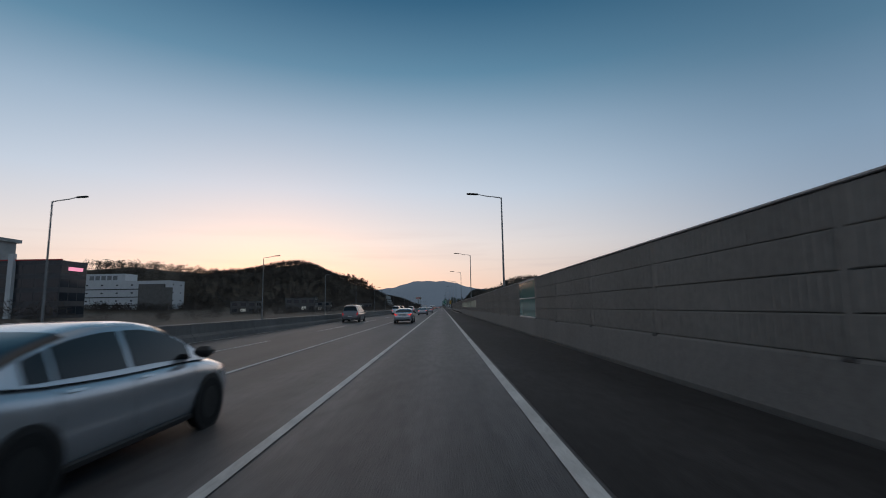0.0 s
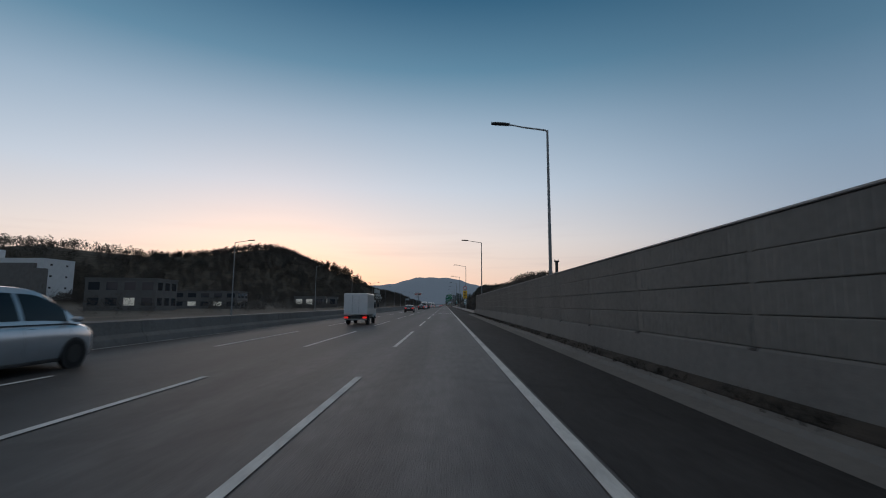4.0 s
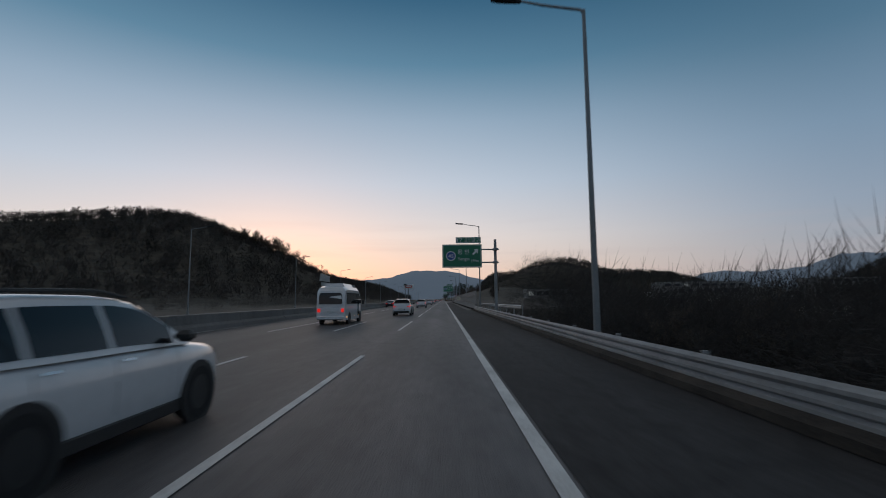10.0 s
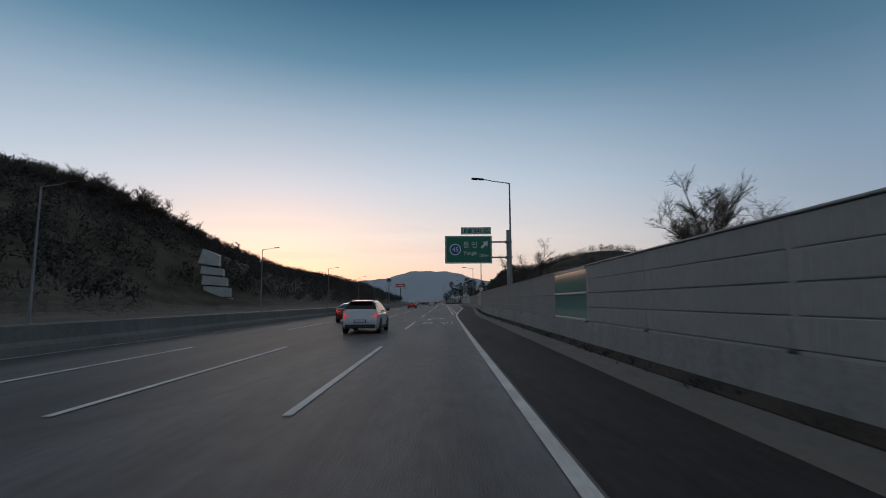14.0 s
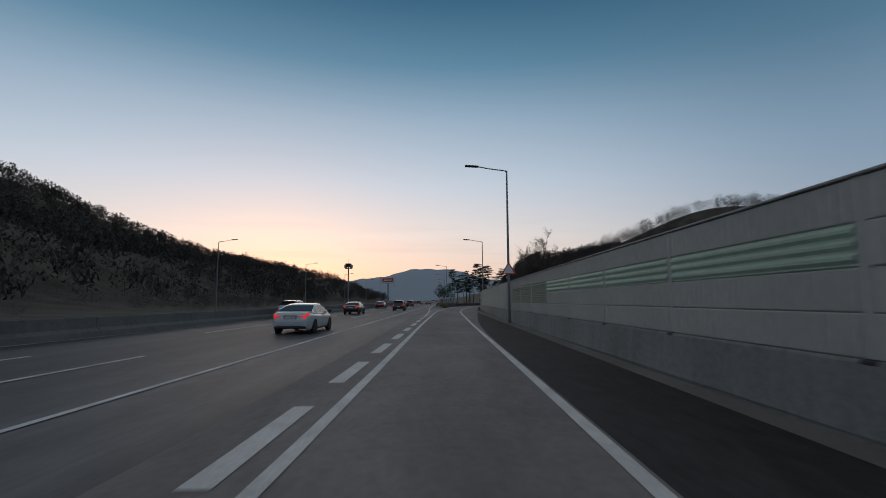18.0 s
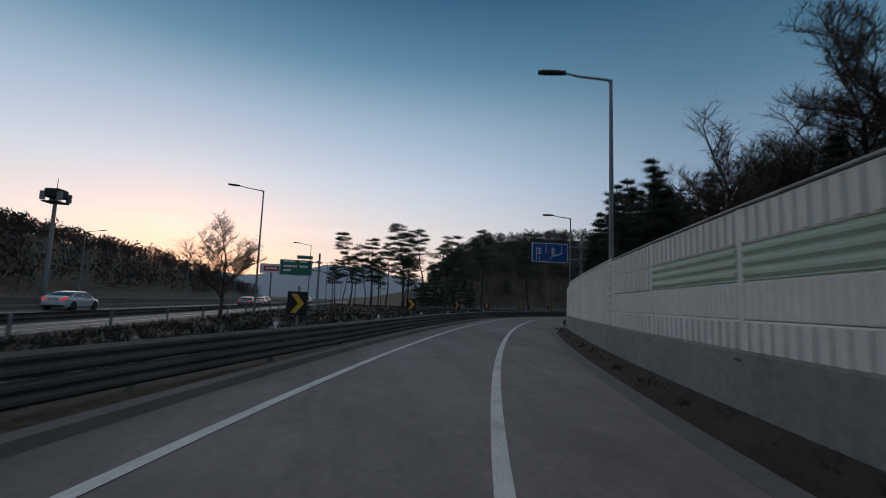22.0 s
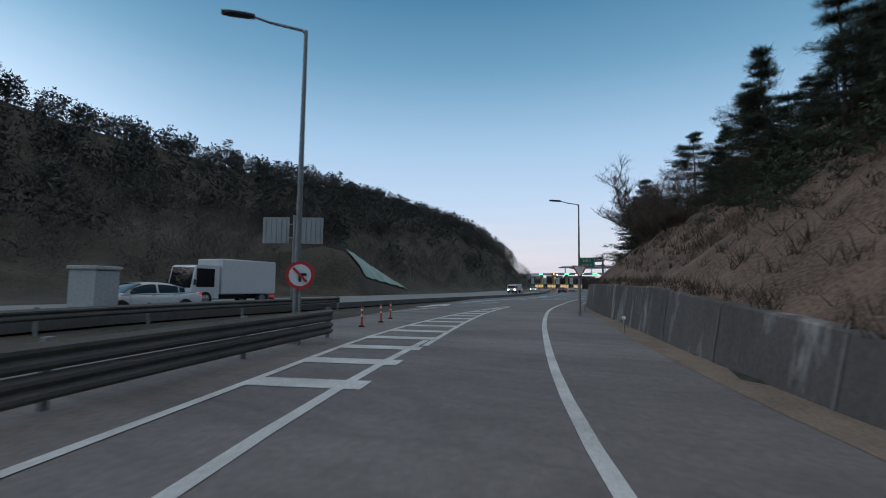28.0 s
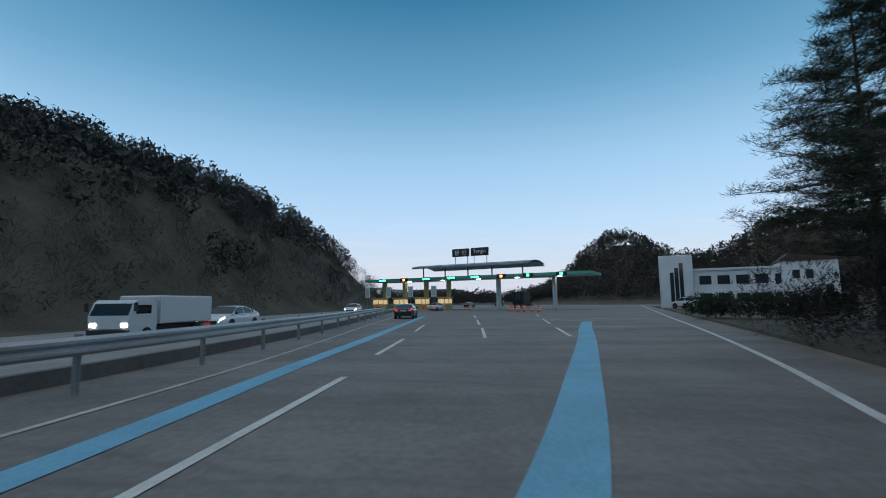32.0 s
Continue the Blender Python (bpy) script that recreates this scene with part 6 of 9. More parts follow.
for x, y, s in ((12.5, 716, 0.8), (13.2, 719.5, 0.82), (13.5, 724, 0.76), (14.2, 730, 0.7), (13, 735, 0.66), (14.2, 740, 0.66), (12.6, 721, 0.8)):
    plant(bares[1:], x, y, s)
for k, (x, y, z, s) in enumerate(((15.9, 350.5, -5.0, 1.25), (9.5, 586, 0, 1.0), (9.8, 591, 0, 0.72), (10.6, 598, 0, 0.74), (9.6, 582.6, 0, 0.8))):
    copy_thing(bares[k % 4], pose(x, y, z, 0, 0, 77 * k)).scale = (s, s, s)
for q, d, s in ((63, 6.2, 0.85), (67, 5.6, 0.9), (71, 5.4, 0.85), (76, 5.6, 0.8), (82, 6.0, 0.8)):
    p = off(min(range(len(EDGE)), key=lambda j: abs(EDGE[j].x - q)), d)
    plant(bares, p.x, p.y, s, z=0.8)
for x, y, s in ((33.2, 835.8, 0.9), (35.6, 838.4, 0.95), (38.4, 841.2, 0.95), (36.8, 834.6, 0.85), (40.2, 838.6, 0.95)):
    plant(bares, x, y, s)
# a row of bare trees along the crest
for k in range(21):
    f = k / 20
    plant(bares[1:], -104 - 44 * f + R_.uniform(-1.5, 1.5), 731 - 27 * f + R_.uniform(-3, 3), R_.uniform(1.5, 1.9) * (0.8 + 0.4 * math.sin(3.1 * f)))

pines = [pine_tree(pose(29.5, 826, ground_z(29.5, 826)), 4, 10, 0.12, 0.30, 1.1, "pine_dark", fine=1.7, needle=0.01), pine_tree(pose(33, 834, ground_z(33, 834)), 9, 11, 0.1, 0.27, 1.1, "pine_dark", fine=1.7, needle=0.01),
         pine_tree(pose(171.5, 900.5, 0.8), 14, 12, 0.27, 0.30, 1.2, "pine_dark", taper=1.9, fine=1.6, needle=0.0095), pine_tree(pose(177, 903.6, 0.4), 15, 11.5, 0.29, 0.31, 1.2, "pine_dark", taper=1.9, fine=1.6, needle=0.0095)]
talls = [pine_tree(pose(64.5, 868.5, ground_z(64.5, 868.5) - 0.4), 51, 15, 0.27, 0.27, 1.2, "pine_dark", fine=1.7), pine_tree(pose(58.5, 863.5, ground_z(58.5, 863.5) - 0.4), 52, 16, 0.25, 0.25, 1.2, "pine_dark", fine=1.7)]
RED = "tall red pine with a flat cloud-like crown"
reds = [pine_tree(pose(49.5, 902.5, 0), 41, 18.3, 0.5, 0.2, 1.2, "pine", RED, True, fine=1.5), pine_tree(pose(39, 904.5, 0), 42, 18.6, 0.5, 0.2, 1.2, "pine", RED, True, fine=1.5),
        pine_tree(pose(25.8, 911, 0), 43, 19.1, 0.48, 0.21, 1.2, "pine", RED, True, fine=1.5), pine_tree(pose(31, 907, 0), 44, 17.5, 0.45, 0.22, 1.2, "pine", RED, True, fine=1.5)]
for k, (q, d, s) in enumerate(((30, 7.2, 1.0), (34, 6.6, 1.05), (38, 7.0, 1.25), (42.5, 6.8, 1.5), (46, 7.4, 1.45), (50, 7.0, 1.4), (54, 11.5, 1.3), (58, 13, 1.4), (44, 11, 1.6), (37, 11, 1.6), (46.5, 6.6, 1.6), (49, 6.4, 1.5), (43.5, 7.0, 1.7))):
    p = off(min(range(len(EDGE)), key=lambda j: abs(EDGE[j].x - q)), d)
    plant(talls if q > 43 else pines[:2], p.x, p.y, s * (0.72 if q > 43 else 0.9), -0.3)
for x, y, s in ((66, 870.6, 1.3), (72, 871.2, 1.3), (67.5, 872.0, 1.35)):
    plant(pines[:2], x, y, s, -0.3)
for x, y, s in ((65.2, 875.4, 1.1), (67.8, 876.4, 1.1), (61.8, 869.6, 1.0), (62.6, 867.4, 1.05), (64.6, 870.2, 1.0)):
    plant(talls, x, y, s, -0.3)
for x, y, s in ((14, 913, 0.95), (18, 918, 1.0), (21, 910, 0.95), (30.5, 917, 0.95), (35, 915, 0.7), (23.5, 921, 1.0), (9, 911, 0.9), (28, 904, 0.6)):
    plant(reds, x, y, s)
for k in range(12):
    plant(reds, 5 + 1.9 * k + R_.uniform(-1.5, 1.5), 908 + R_.uniform(-4, 26), R_.uniform(0.5, 0.72))
for k in range(12):
    plant(pines[:2], 30 + 1.5 * k + R_.uniform(-1.5, 1.5), 942 + R_.uniform(0, 34), R_.uniform(0.7, 1.0), -0.3)
copy_thing(bares[1], pose(2.6, 833.5, 0, 0, 0, 40)).scale = (1.15, 1.15, 1.15)
for k in range(26):
    i = nearest(27, 838) + round(k * 0.85) - 6
    p = off(i, 5.9 + R_.uniform(0, 1.2) + 3.0 * (k % 3))
    plant(pines[:2], p.x, p.y, R_.uniform(0.85, 1.1) * (0.72 if k < 14 else 0.78 if k % 3 == 0 else 1.15), -0.4)
for k in range(14):
    i = min(range(len(EDGE)), key=lambda j: abs(EDGE[j].y - (800 + 2.6 * k)))
    p = off(i, R_.uniform(9, 17))
    plant(pines[:2], p.x, p.y, R_.uniform(0.5, 0.65), -0.5)
for x, y, s in ((176, 903.5, 1.3), (172, 901.5, 1.15), (180, 901, 1.4), (184.5, 903.4, 1.35), (188, 900, 1.4), (191, 902.2, 1.15), (199, 899.8, 1.2), (189.6, 903.0, 1.1), (200.5, 897, 1.05), (195, 893, 1.1), (209, 889, 1.1),
                (182.2, 904.6, 1.3), (192.5, 900.2, 1.25), (183.5, 897.5, 1.35), (195.5, 896.2, 1.25), (207, 896.2, 1.25), (204.6, 898.2, 1.3)):
    plant(pines[2:], x, y, s * 0.93, z=0.25)
for k in range(30):
    x = 97 + 2.1 * k + R_.uniform(-0.8, 0.8)
    i = nearest(x, float(np.interp(x, [97, 110, 130, 165], [900, 905, 909, 911])))
    p = off(i, R_.uniform(9.5, 15.5))
    plant(pines, p.x, p.y, R_.uniform(0.6, 0.85), -0.2)


for k in range(30):
    x = 99 + 1.05 * k + R_.uniform(-0.6, 0.6)
    i = nearest(x, float(np.interp(x, [97, 110, 130], [900, 905, 909])))
    p = off(i, (9.0, 12.5, 16.0)[k % 3] + R_.uniform(-1.0, 1.0))
    plant(pines[:2], p.x, p.y, R_.uniform(0.62, 0.82) * (1.3 if k % 3 == 2 else 1), -0.4)


def shrub(m, seed, height, wide, label="dark evergreen shrub with a ragged crown behind the barrier"):
    """Several stems and a crown of leaf tufts."""
    rnd, rng = random.Random(seed), np.random.default_rng(seed)
    t_ = thing("shrub", label, "shrub", m, "shrubs")
    stems, tips = Mesh(), []
    for k in range(9):
        ang, lean = rnd.uniform(0, 6.283), rnd.uniform(0.1, 1.0)
        e = Vector((math.cos(ang) * wide * lean, math.sin(ang) * wide * lean, height * rnd.uniform(0.62, 0.97) * (1.05 - 0.25 * lean)))
        mid = e * 0.5 + Vector((rnd.gauss(0, 0.1), rnd.gauss(0, 0.1), height * 0.08))
        stems.tube([(0, 0, -0.1), mid, e], [0.05, 0.035, 0.01], 5, cap=False)
        for j in range(9):
            tips.append(mid.lerp(e, rnd.uniform(0.0, 1.05)) + Vector((rnd.gauss(0, 0.3), rnd.gauss(0, 0.3), rnd.gauss(0, 0.25))) * wide * 0.8)
    part("stem", stems, M["bark"], t_)
    c = np.repeat(np.array(tips), 60, 0)
    d = rng.normal(size=c.shape)
    d /= np.linalg.norm(d, axis=1)[:, None]
    v = hairs(c + d * rng.uniform(0, 0.28, (len(c), 1)), d + np.array([0, 0, 0.3]), rng.uniform(0.08, 0.2, (len(c), 1)), 0.022)
    o = new("crown", tri_mesh("crown", v, M["pine_dark"]))
    o.parent = t_
    return t_


shrub_0 = shrub(pose(8.6, 121, 0), 61, 5.1, 1.15)
for x, y, s, r in ((8.5, 126, 0.93, 70), (8.6, 135, 0.9, 160), (9.2, 142, 0.82, 250), (9.0, 113.5, 0.9, 300)):
    copy_thing(shrub_0, pose(x, y, 0, 0, 0, r)).scale = (s, s, s)
for x, y, s in ((32.4, 837.6, 1.0), (34.4, 836.4, 1.1), (35.4, 833.6, 1.1), (37.6, 837.0, 1.1)):
    plant(pines[:2], x, y, s, -0.3)
# tall pines on the ridge's crest
for x in (60, 84, 92, 118, 150, 170, 205, 240):
    plant(reds, x, 1004 + R_.uniform(-12, 10), 0.4)


# ---------------------------------------------------------------- woods on the hills
def woods(name, xr, yr, n, height, mat, seed, label, keep=lambda x, y, z: z > 1.2, tall=1.0, tris=34, leaf=1.0, thin=0.0, long=0.2):
    rng = np.random.default_rng(seed)
    x, y = rng.uniform(*xr, n), rng.uniform(*yr, n)
    z = relief(x, y)
    k = keep(x, y, z) & ~((x > -86) & (x < -33) & (y > 640) & (y < 698) & (z < 5))
    x, y, z = x[k], y[k], z[k]
    h = height * rng.uniform(0.65, 1.35, len(x))
    m_ = len(x)
    u = rng.normal(size=(m_, tris, 3))
    u /= np.linalg.norm(u, axis=2)[..., None]
    u *= rng.uniform(0.35, 1.0, (m_, tris, 1)) ** 0.6
    wid = (h * 0.36)[:, None]
    c = np.stack([x[:, None] + u[..., 0] * wid, y[:, None] + u[..., 1] * wid, z[:, None] + h[:, None] * (0.55 + 0.47 * u[..., 2])], -1)
    if thin:
        d = u + rng.normal(size=c.shape) * 0.45 + np.array([0, 0, 0.45])
        v = hairs(c.reshape(-1, 3), d.reshape(-1, 3), np.repeat(h * long, tris)[:, None] * rng.uniform(0.5, 1.3, (m_ * tris, 1)), thin)
        return tagged(new(name, tri_mesh(name, v, mat)), label, "trees", "", "stuff")
    a, b = rng.normal(size=c.shape), rng.normal(size=c.shape)
    a[..., 2] *= tall
    s = (h * 0.085 * leaf)[:, None, None]
    v = np.stack([c + a * s, c + b * s, c - (a + b) * s * 0.7], 2).reshape(-1, 3)
    o = new(name, tri_mesh(name, v, mat))
    return tagged(o, label, "trees", "", "stuff")


mix = lambda lo: (lambda x, y, z: (z > lo))
woods("hillside_bare_woods", (-330, -40), (380, 1120), 6200, 5.8, M["wood_brown"], 1, "bare brown winter woods on the hillside", tall=1.7, tris=66, leaf=0.46)
woods("hillside_pine_woods", (-330, -40), (380, 1120), 4200, 6.5, M["wood_far"], 2, "dark pine woods on the hillside", tris=64, leaf=0.48, keep=lambda x, y, z: (z > 3) & (np.sin(x * 0.04) + np.sin(y * 0.03) + z / 30 > 0.4))
woods("far_hillside_woods", (-700, -330), (60, 1100), 5000, 9.0, M["wood_far"], 3, "dark woods on the far hillside", keep=mix(6), tris=40, leaf=0.6)
woods("ridge_pine_woods", (16, 372), (946, 1120), 6400, 5.0, M["pine_ridge"], 4, "dark pine woods on the ridge", tris=120, leaf=0.44, keep=lambda x, y, z: (z > 5) & ((z > 13) | (np.sin(x * 0.13) * np.sin(y * 0.2) > 0.15)))
woods("ridge_bare_woods", (16, 372), (944, 1060), 3000, 4.6, M["wood_ridge"], 5, "bare brown woods low on the ridge", keep=lambda x, y, z: (z > 0.6) & (z < 17), tris=100, thin=0.032, long=0.2)
woods("ridge_scrub", (16, 372), (944, 1040), 5200, 2.2, M["wood_ridge"], 19, "low bare scrub on the ridge's lower slope", keep=lambda x, y, z: (z > 0.5) & (z < 16) & (np.sin(x * 0.09) + np.sin(z * 1.3 + x * 0.02) > -1.0), tris=56, leaf=0.42)
woods("bank_woods", (20, 180), (690, 905), 3000, 4.0, M["wood_far"], 6, "dark scrub and pines on the bank", tris=180, leaf=0.22,
      keep=lambda x, y, z: (z > 2.5) & (right_of_edge(x, y) > 13) & (y > 768))
woods("bank_scrub", (8, 40), (335, 452), 1500, 2.6, M["scrub_dark"], 7, "tangled bare scrub below the embankment", keep=lambda x, y, z: x > 9.5 + 2 * np.sin(y), tris=90, thin=0.016)
woods("embankment_thicket", (13, 46), (352, 462), 1000, 6.6, M["scrub_dark"], 18, "dense dark thicket of bare trees below the embankment", keep=lambda x, y, z: (x > 14 + 2 * np.sin(y * 0.3)) & (x - 13 < (y - 345) * 0.8), tris=170, thin=0.022)
woods("plain_scrub", (14, 120), (215, 345), 500, 1.6, M["scrub_dark"], 8, "low bare scrub on waste ground", keep=lambda x, y, z: np.sin(x * 0.2) * np.sin(y * 0.15) > 0.1, tris=70, thin=0.016)
woods("distant_right_hill_woods", (180, 520), (1250, 1800), 2500, 10, M["wood_far"], 9, "dark woods on a distant hill", keep=mix(8), tris=16)
woods("left_verge_scrub", (-60, -34), (-20, 900), 1800, 2.4, M["wood_brown"], 10, "low bare scrub beside the motorway", keep=lambda x, y, z: np.sin(y * 0.05) + np.sin(x) > -0.3, tris=80, thin=0.03)
woods("cut_slope_scrub", (50, 168), (868, 912), 2200, 0.7, M["wood_brown"], 11, "dry tufts on the soil slope", keep=lambda x, y, z: (right_of_edge(x, y) > 6) & (right_of_edge(x, y) < 15), tall=1.8)
woods("town_hill_woods", (310, 590), (715, 905), 5200, 7.0, M["wood_far"], 12, "dark pines on the hill beyond the toll office", keep=mix(1.5), tris=50, leaf=0.55)
woods("plaza_far_woods", (440, 540), (880, 1010), 700, 7.0, M["wood_far"], 14, "dark trees beyond the toll gate", keep=lambda x, y, z: z > -9, tris=50, leaf=0.55)
woods("lowland_scrub", (8, 60), (228, 345), 1600, 2.2, M["scrub_dark"], 13, "dark bare scrub below the embankment", keep=lambda x, y, z: (x > 8.5) & ((x < 14 + 3 * np.sin(y * 0.1)) | (np.sin(x * 0.12) * np.sin(y * 0.08) > 0.25)), tris=100, thin=0.016)

woods("cut_top_woods", (92, 172), (860, 908), 1000, 4.2, M["pine"], 15, "dark pines and scrub above the soil slope", keep=lambda x, y, z: (right_of_edge(x, y) > 10.5) & (right_of_edge(x, y) < 26) & ((x > 134) | (x < 98)), tris=260, thin=0.018, long=0.07)
woods("cut_pine_thicket", (98, 136), (862, 908), 760, 3.6, M["pine"], 17, "dense young pines climbing the steep bank", keep=lambda x, y, z: (right_of_edge(x, y) > 7.2) & (right_of_edge(x, y) < 24), tris=460, leaf=0.13)

woods("lawn_shrubs", (187, 203), (897, 904), 70, 2.6, M["wood_far"], 16, "dark shrubs between the pine trunks", keep=lambda x, y, z: z > -9, tris=260, thin=0.02, long=0.09)


def tufts(name, places, height, count, mat, seed, label, width=0.012):
    """Fine blades round places, as one mass."""
    rng = np.random.default_rng(seed)
    c = np.repeat(places, count, 0)
    n = len(c)
    c = c + rng.normal(size=c.shape) * np.array([0.12, 0.12, 0.0])
    lean = rng.normal(size=c.shape) * np.array([0.5, 0.5, 0.0]) + np.array([0, 0, 1.0])
    h = height * rng.uniform(0.4, 1.3, (n, 1))
    side = np.stack([rng.normal(size=n), rng.normal(size=n), np.zeros(n)], 1)
    side /= np.linalg.norm(side, axis=1)[:, None]
    v = np.stack([c - side * width, c + side * width, c + lean * h], 1).reshape(-1, 3)
    return tagged(new(name, tri_mesh(name, v, mat)), label, "weeds", "", "stuff")


M["weeds"] = material("dark_weeds", (0.022, 0.02, 0.016), 0.95, vary=0.5, scale=2, island=0.4)
M["dry_grass"] = material("dry_grass", (0.085, 0.066, 0.045), 0.95, vary=0.4, scale=2, island=0.5)
rngw = np.random.default_rng(91)
pl = []
for i in range(len(EDGE)):
    y = EDGE[i].y
    if 112.5 <= y <= 831 and not 228 < y < 442:
        for k in range(7):
            p = off(i, rngw.uniform(3.02, 3.3)) + Vector((0, rngw.uniform(-1, 1)))
            pl.append((p.x, p.y, 0.13))
tufts("kerb_weeds", np.array(pl), 0.16, 9, M["weeds"], 92, "dark weeds and litter along the barrier's foot", 0.02)
pl = []
for i in ids_wall:
    w, h = wall_line(i)
    for k in range(14):
        p = off(i, w + rngw.uniform(0.2, 1.3)) + Vector((rngw.uniform(-1, 1), 0))
        pl.append((p.x, p.y, h - 0.05 + rngw.uniform(0, 0.25)))
tufts("wall_top_weeds", np.array(pl), 0.34, 12, M["dry_grass"], 93, "dry grass hanging over the retaining wall", 0.012)
pl = []
for k in range(2600):
    i = rngw.integers(nearest(54, 876), nearest(164, 911))
    d = rngw.uniform(4.5, 13)
    p = off(int(i), d)
    x_ = p.x
    w, h = wall_line(int(i)) if EDGE[int(i)].x > 96 else (3.3, 0.42)
    s_ = min(1.0, max(0.0, (EDGE[int(i)].x - 47) / 18)) * min(1.0, max(0.12, (170 - EDGE[int(i)].x) / 15))
    pl.append((p.x, p.y, h + (d - w - 0.35) * (float(np.interp(EDGE[int(i)].x, [60, 90, 112, 130], [0.52, 0.64, 0.82, 0.74])) * s_ + 0.06) - 0.1))
tufts("slope_grass", np.array(pl), 0.4, 10, M["dry_grass"], 94, "sparse dry grass on the soil slope", 0.014)
# rough grass and weeds on the verge inside the loop
pl = []
for k in range(5200):
    y = rngw.uniform(800, 960)
    e_ = min(max(y, 800), 905)
    lim = float(np.interp(y, [800, 815, 830, 845, 860, 875, 890, 960], [5.5, 10, 15.3, 21.5, 29, 39, 58, 58]))
    x = rngw.uniform(2.2, max(3, lim))
    pl.append((x, y, 0.03))
tufts("verge_weeds", np.array(pl), 0.3, 9, M["weeds"], 95, "rough dark weeds and dry grass on the verge", 0.02)

# ---------------------------------------------------------------- vehicles
M["car_glass"] = glass("tinted_car_glass", (0.012, 0.014, 0.017), 0.04)
M["trim_black"] = material("black_plastic_trim", (0.02, 0.02, 0.021), 0.6, vary=0.2)
M["rim"] = material("alloy_rim", (0.35, 0.35, 0.36), 0.35, 0.8, vary=0.15)
M["tail_on"] = material("lit_tail_lamp", (0.5, 0.02, 0.015), 0.3, emit=(1.0, 0.022, 0.014), power=0.6)
# tail lamps not switched on, given a weak red glow all the same
M["tail_faint"] = material("faint_red_lamp_glass", (0.30, 0.015, 0.012), 0.25, emit=(1.0, 0.03, 0.02), power=0.2)
M["head_on"] = material("lit_head_lamp", (0.9, 0.88, 0.8), 0.2, emit=(1.0, 0.92, 0.75), power=7.0)
M["head_off"] = material("head_lamp_glass", (0.5, 0.5, 0.5), 0.15, vary=0.1)
M["plate"] = material("pale_plate", (0.55, 0.56, 0.55), 0.5, vary=0.1)
M["chrome"] = material("chrome_strip", (0.6, 0.6, 0.6), 0.2, 1.0, vary=0.05)
PAINT = {"white": car_paint("white_car_paint", (0.62, 0.62, 0.63), 0.0), "silver": car_paint("silver_car_paint", (0.52, 0.55, 0.59), 0.6, 0.22), "black": car_paint("black_car_paint", (0.012, 0.012, 0.014), 0.1),
         "grey": car_paint("grey_car_paint", (0.13, 0.135, 0.145), 0.5), "red": car_paint("red_car_paint", (0.28, 0.015, 0.012), 0.2), "blue": car_paint("blue_car_paint", (0.03, 0.07, 0.18), 0.3)}


def lerp(a, b, t):
    return tuple(p + (q - p) * t for p, q in zip(a, b))


def wheel(parent, x, y, r, w, side):
    t_ = Mesh()
    rings = [(-w / 2, r * 0.62), (-w / 2, r * 0.93), (-w * 0.36, r), (w * 0.36, r), (w / 2, r * 0.93), (w / 2, r * 0.62)]
    n, vs, fs = 22, [], []
    for dx, rr in rings:
        vs += [(dx, rr * math.cos(2 * math.pi * k / n), rr * math.sin(2 * math.pi * k / n)) for k in range(n)]
    for i in range(len(rings) - 1):
        fs += [(i * n + k, i * n + (k + 1) % n, (i + 1) * n + (k + 1) % n, (i + 1) * n + k) for k in range(n)]
    t_.add(vs, fs)
    o = part("wheel", t_, M["black_rubber"], parent, smooth=True)
    o.location = (x, y, r)
    h = Mesh()
    h.disc((side * w * 0.28, 0, 0), (1, 0, 0), r * 0.63, 0.03, 22)
    for k in range(5):
        a = 2 * math.pi * k / 5
        h.box(-0.012 + side * w * 0.36, 0.012 + side * w * 0.36, -0.035, 0.035, 0.02, r * 0.6, m=pose(0, 0, 0, math.degrees(a), 0, 0))
    part("rim", h, M["rim"], o)


def smooth_curve(pts):
    """A smooth line through (share, value) pairs that never overshoots them."""
    xs, zs = np.array([p[0] for p in pts], float), np.array([p[1] for p in pts], float)
    d = np.diff(zs) / np.diff(xs)
    m_ = np.zeros(len(xs))
    m_[0], m_[-1] = d[0], d[-1]
    for i in range(1, len(xs) - 1):
        m_[i] = 0.0 if d[i - 1] * d[i] <= 0 else 2 * d[i - 1] * d[i] / (d[i - 1] + d[i])

    def at(x):
        x = min(max(x, xs[0]), xs[-1])
        i = min(int(np.searchsorted(xs, x, "right")) - 1, len(xs) - 2)
        h = xs[i + 1] - xs[i]
        t = (x - xs[i]) / h
        return float((2 * t ** 3 - 3 * t ** 2 + 1) * zs[i] + (t ** 3 - 2 * t ** 2 + t) * h * m_[i] + (-2 * t ** 3 + 3 * t ** 2) * zs[i + 1] + (t ** 3 - t ** 2) * h * m_[i + 1])
    return at


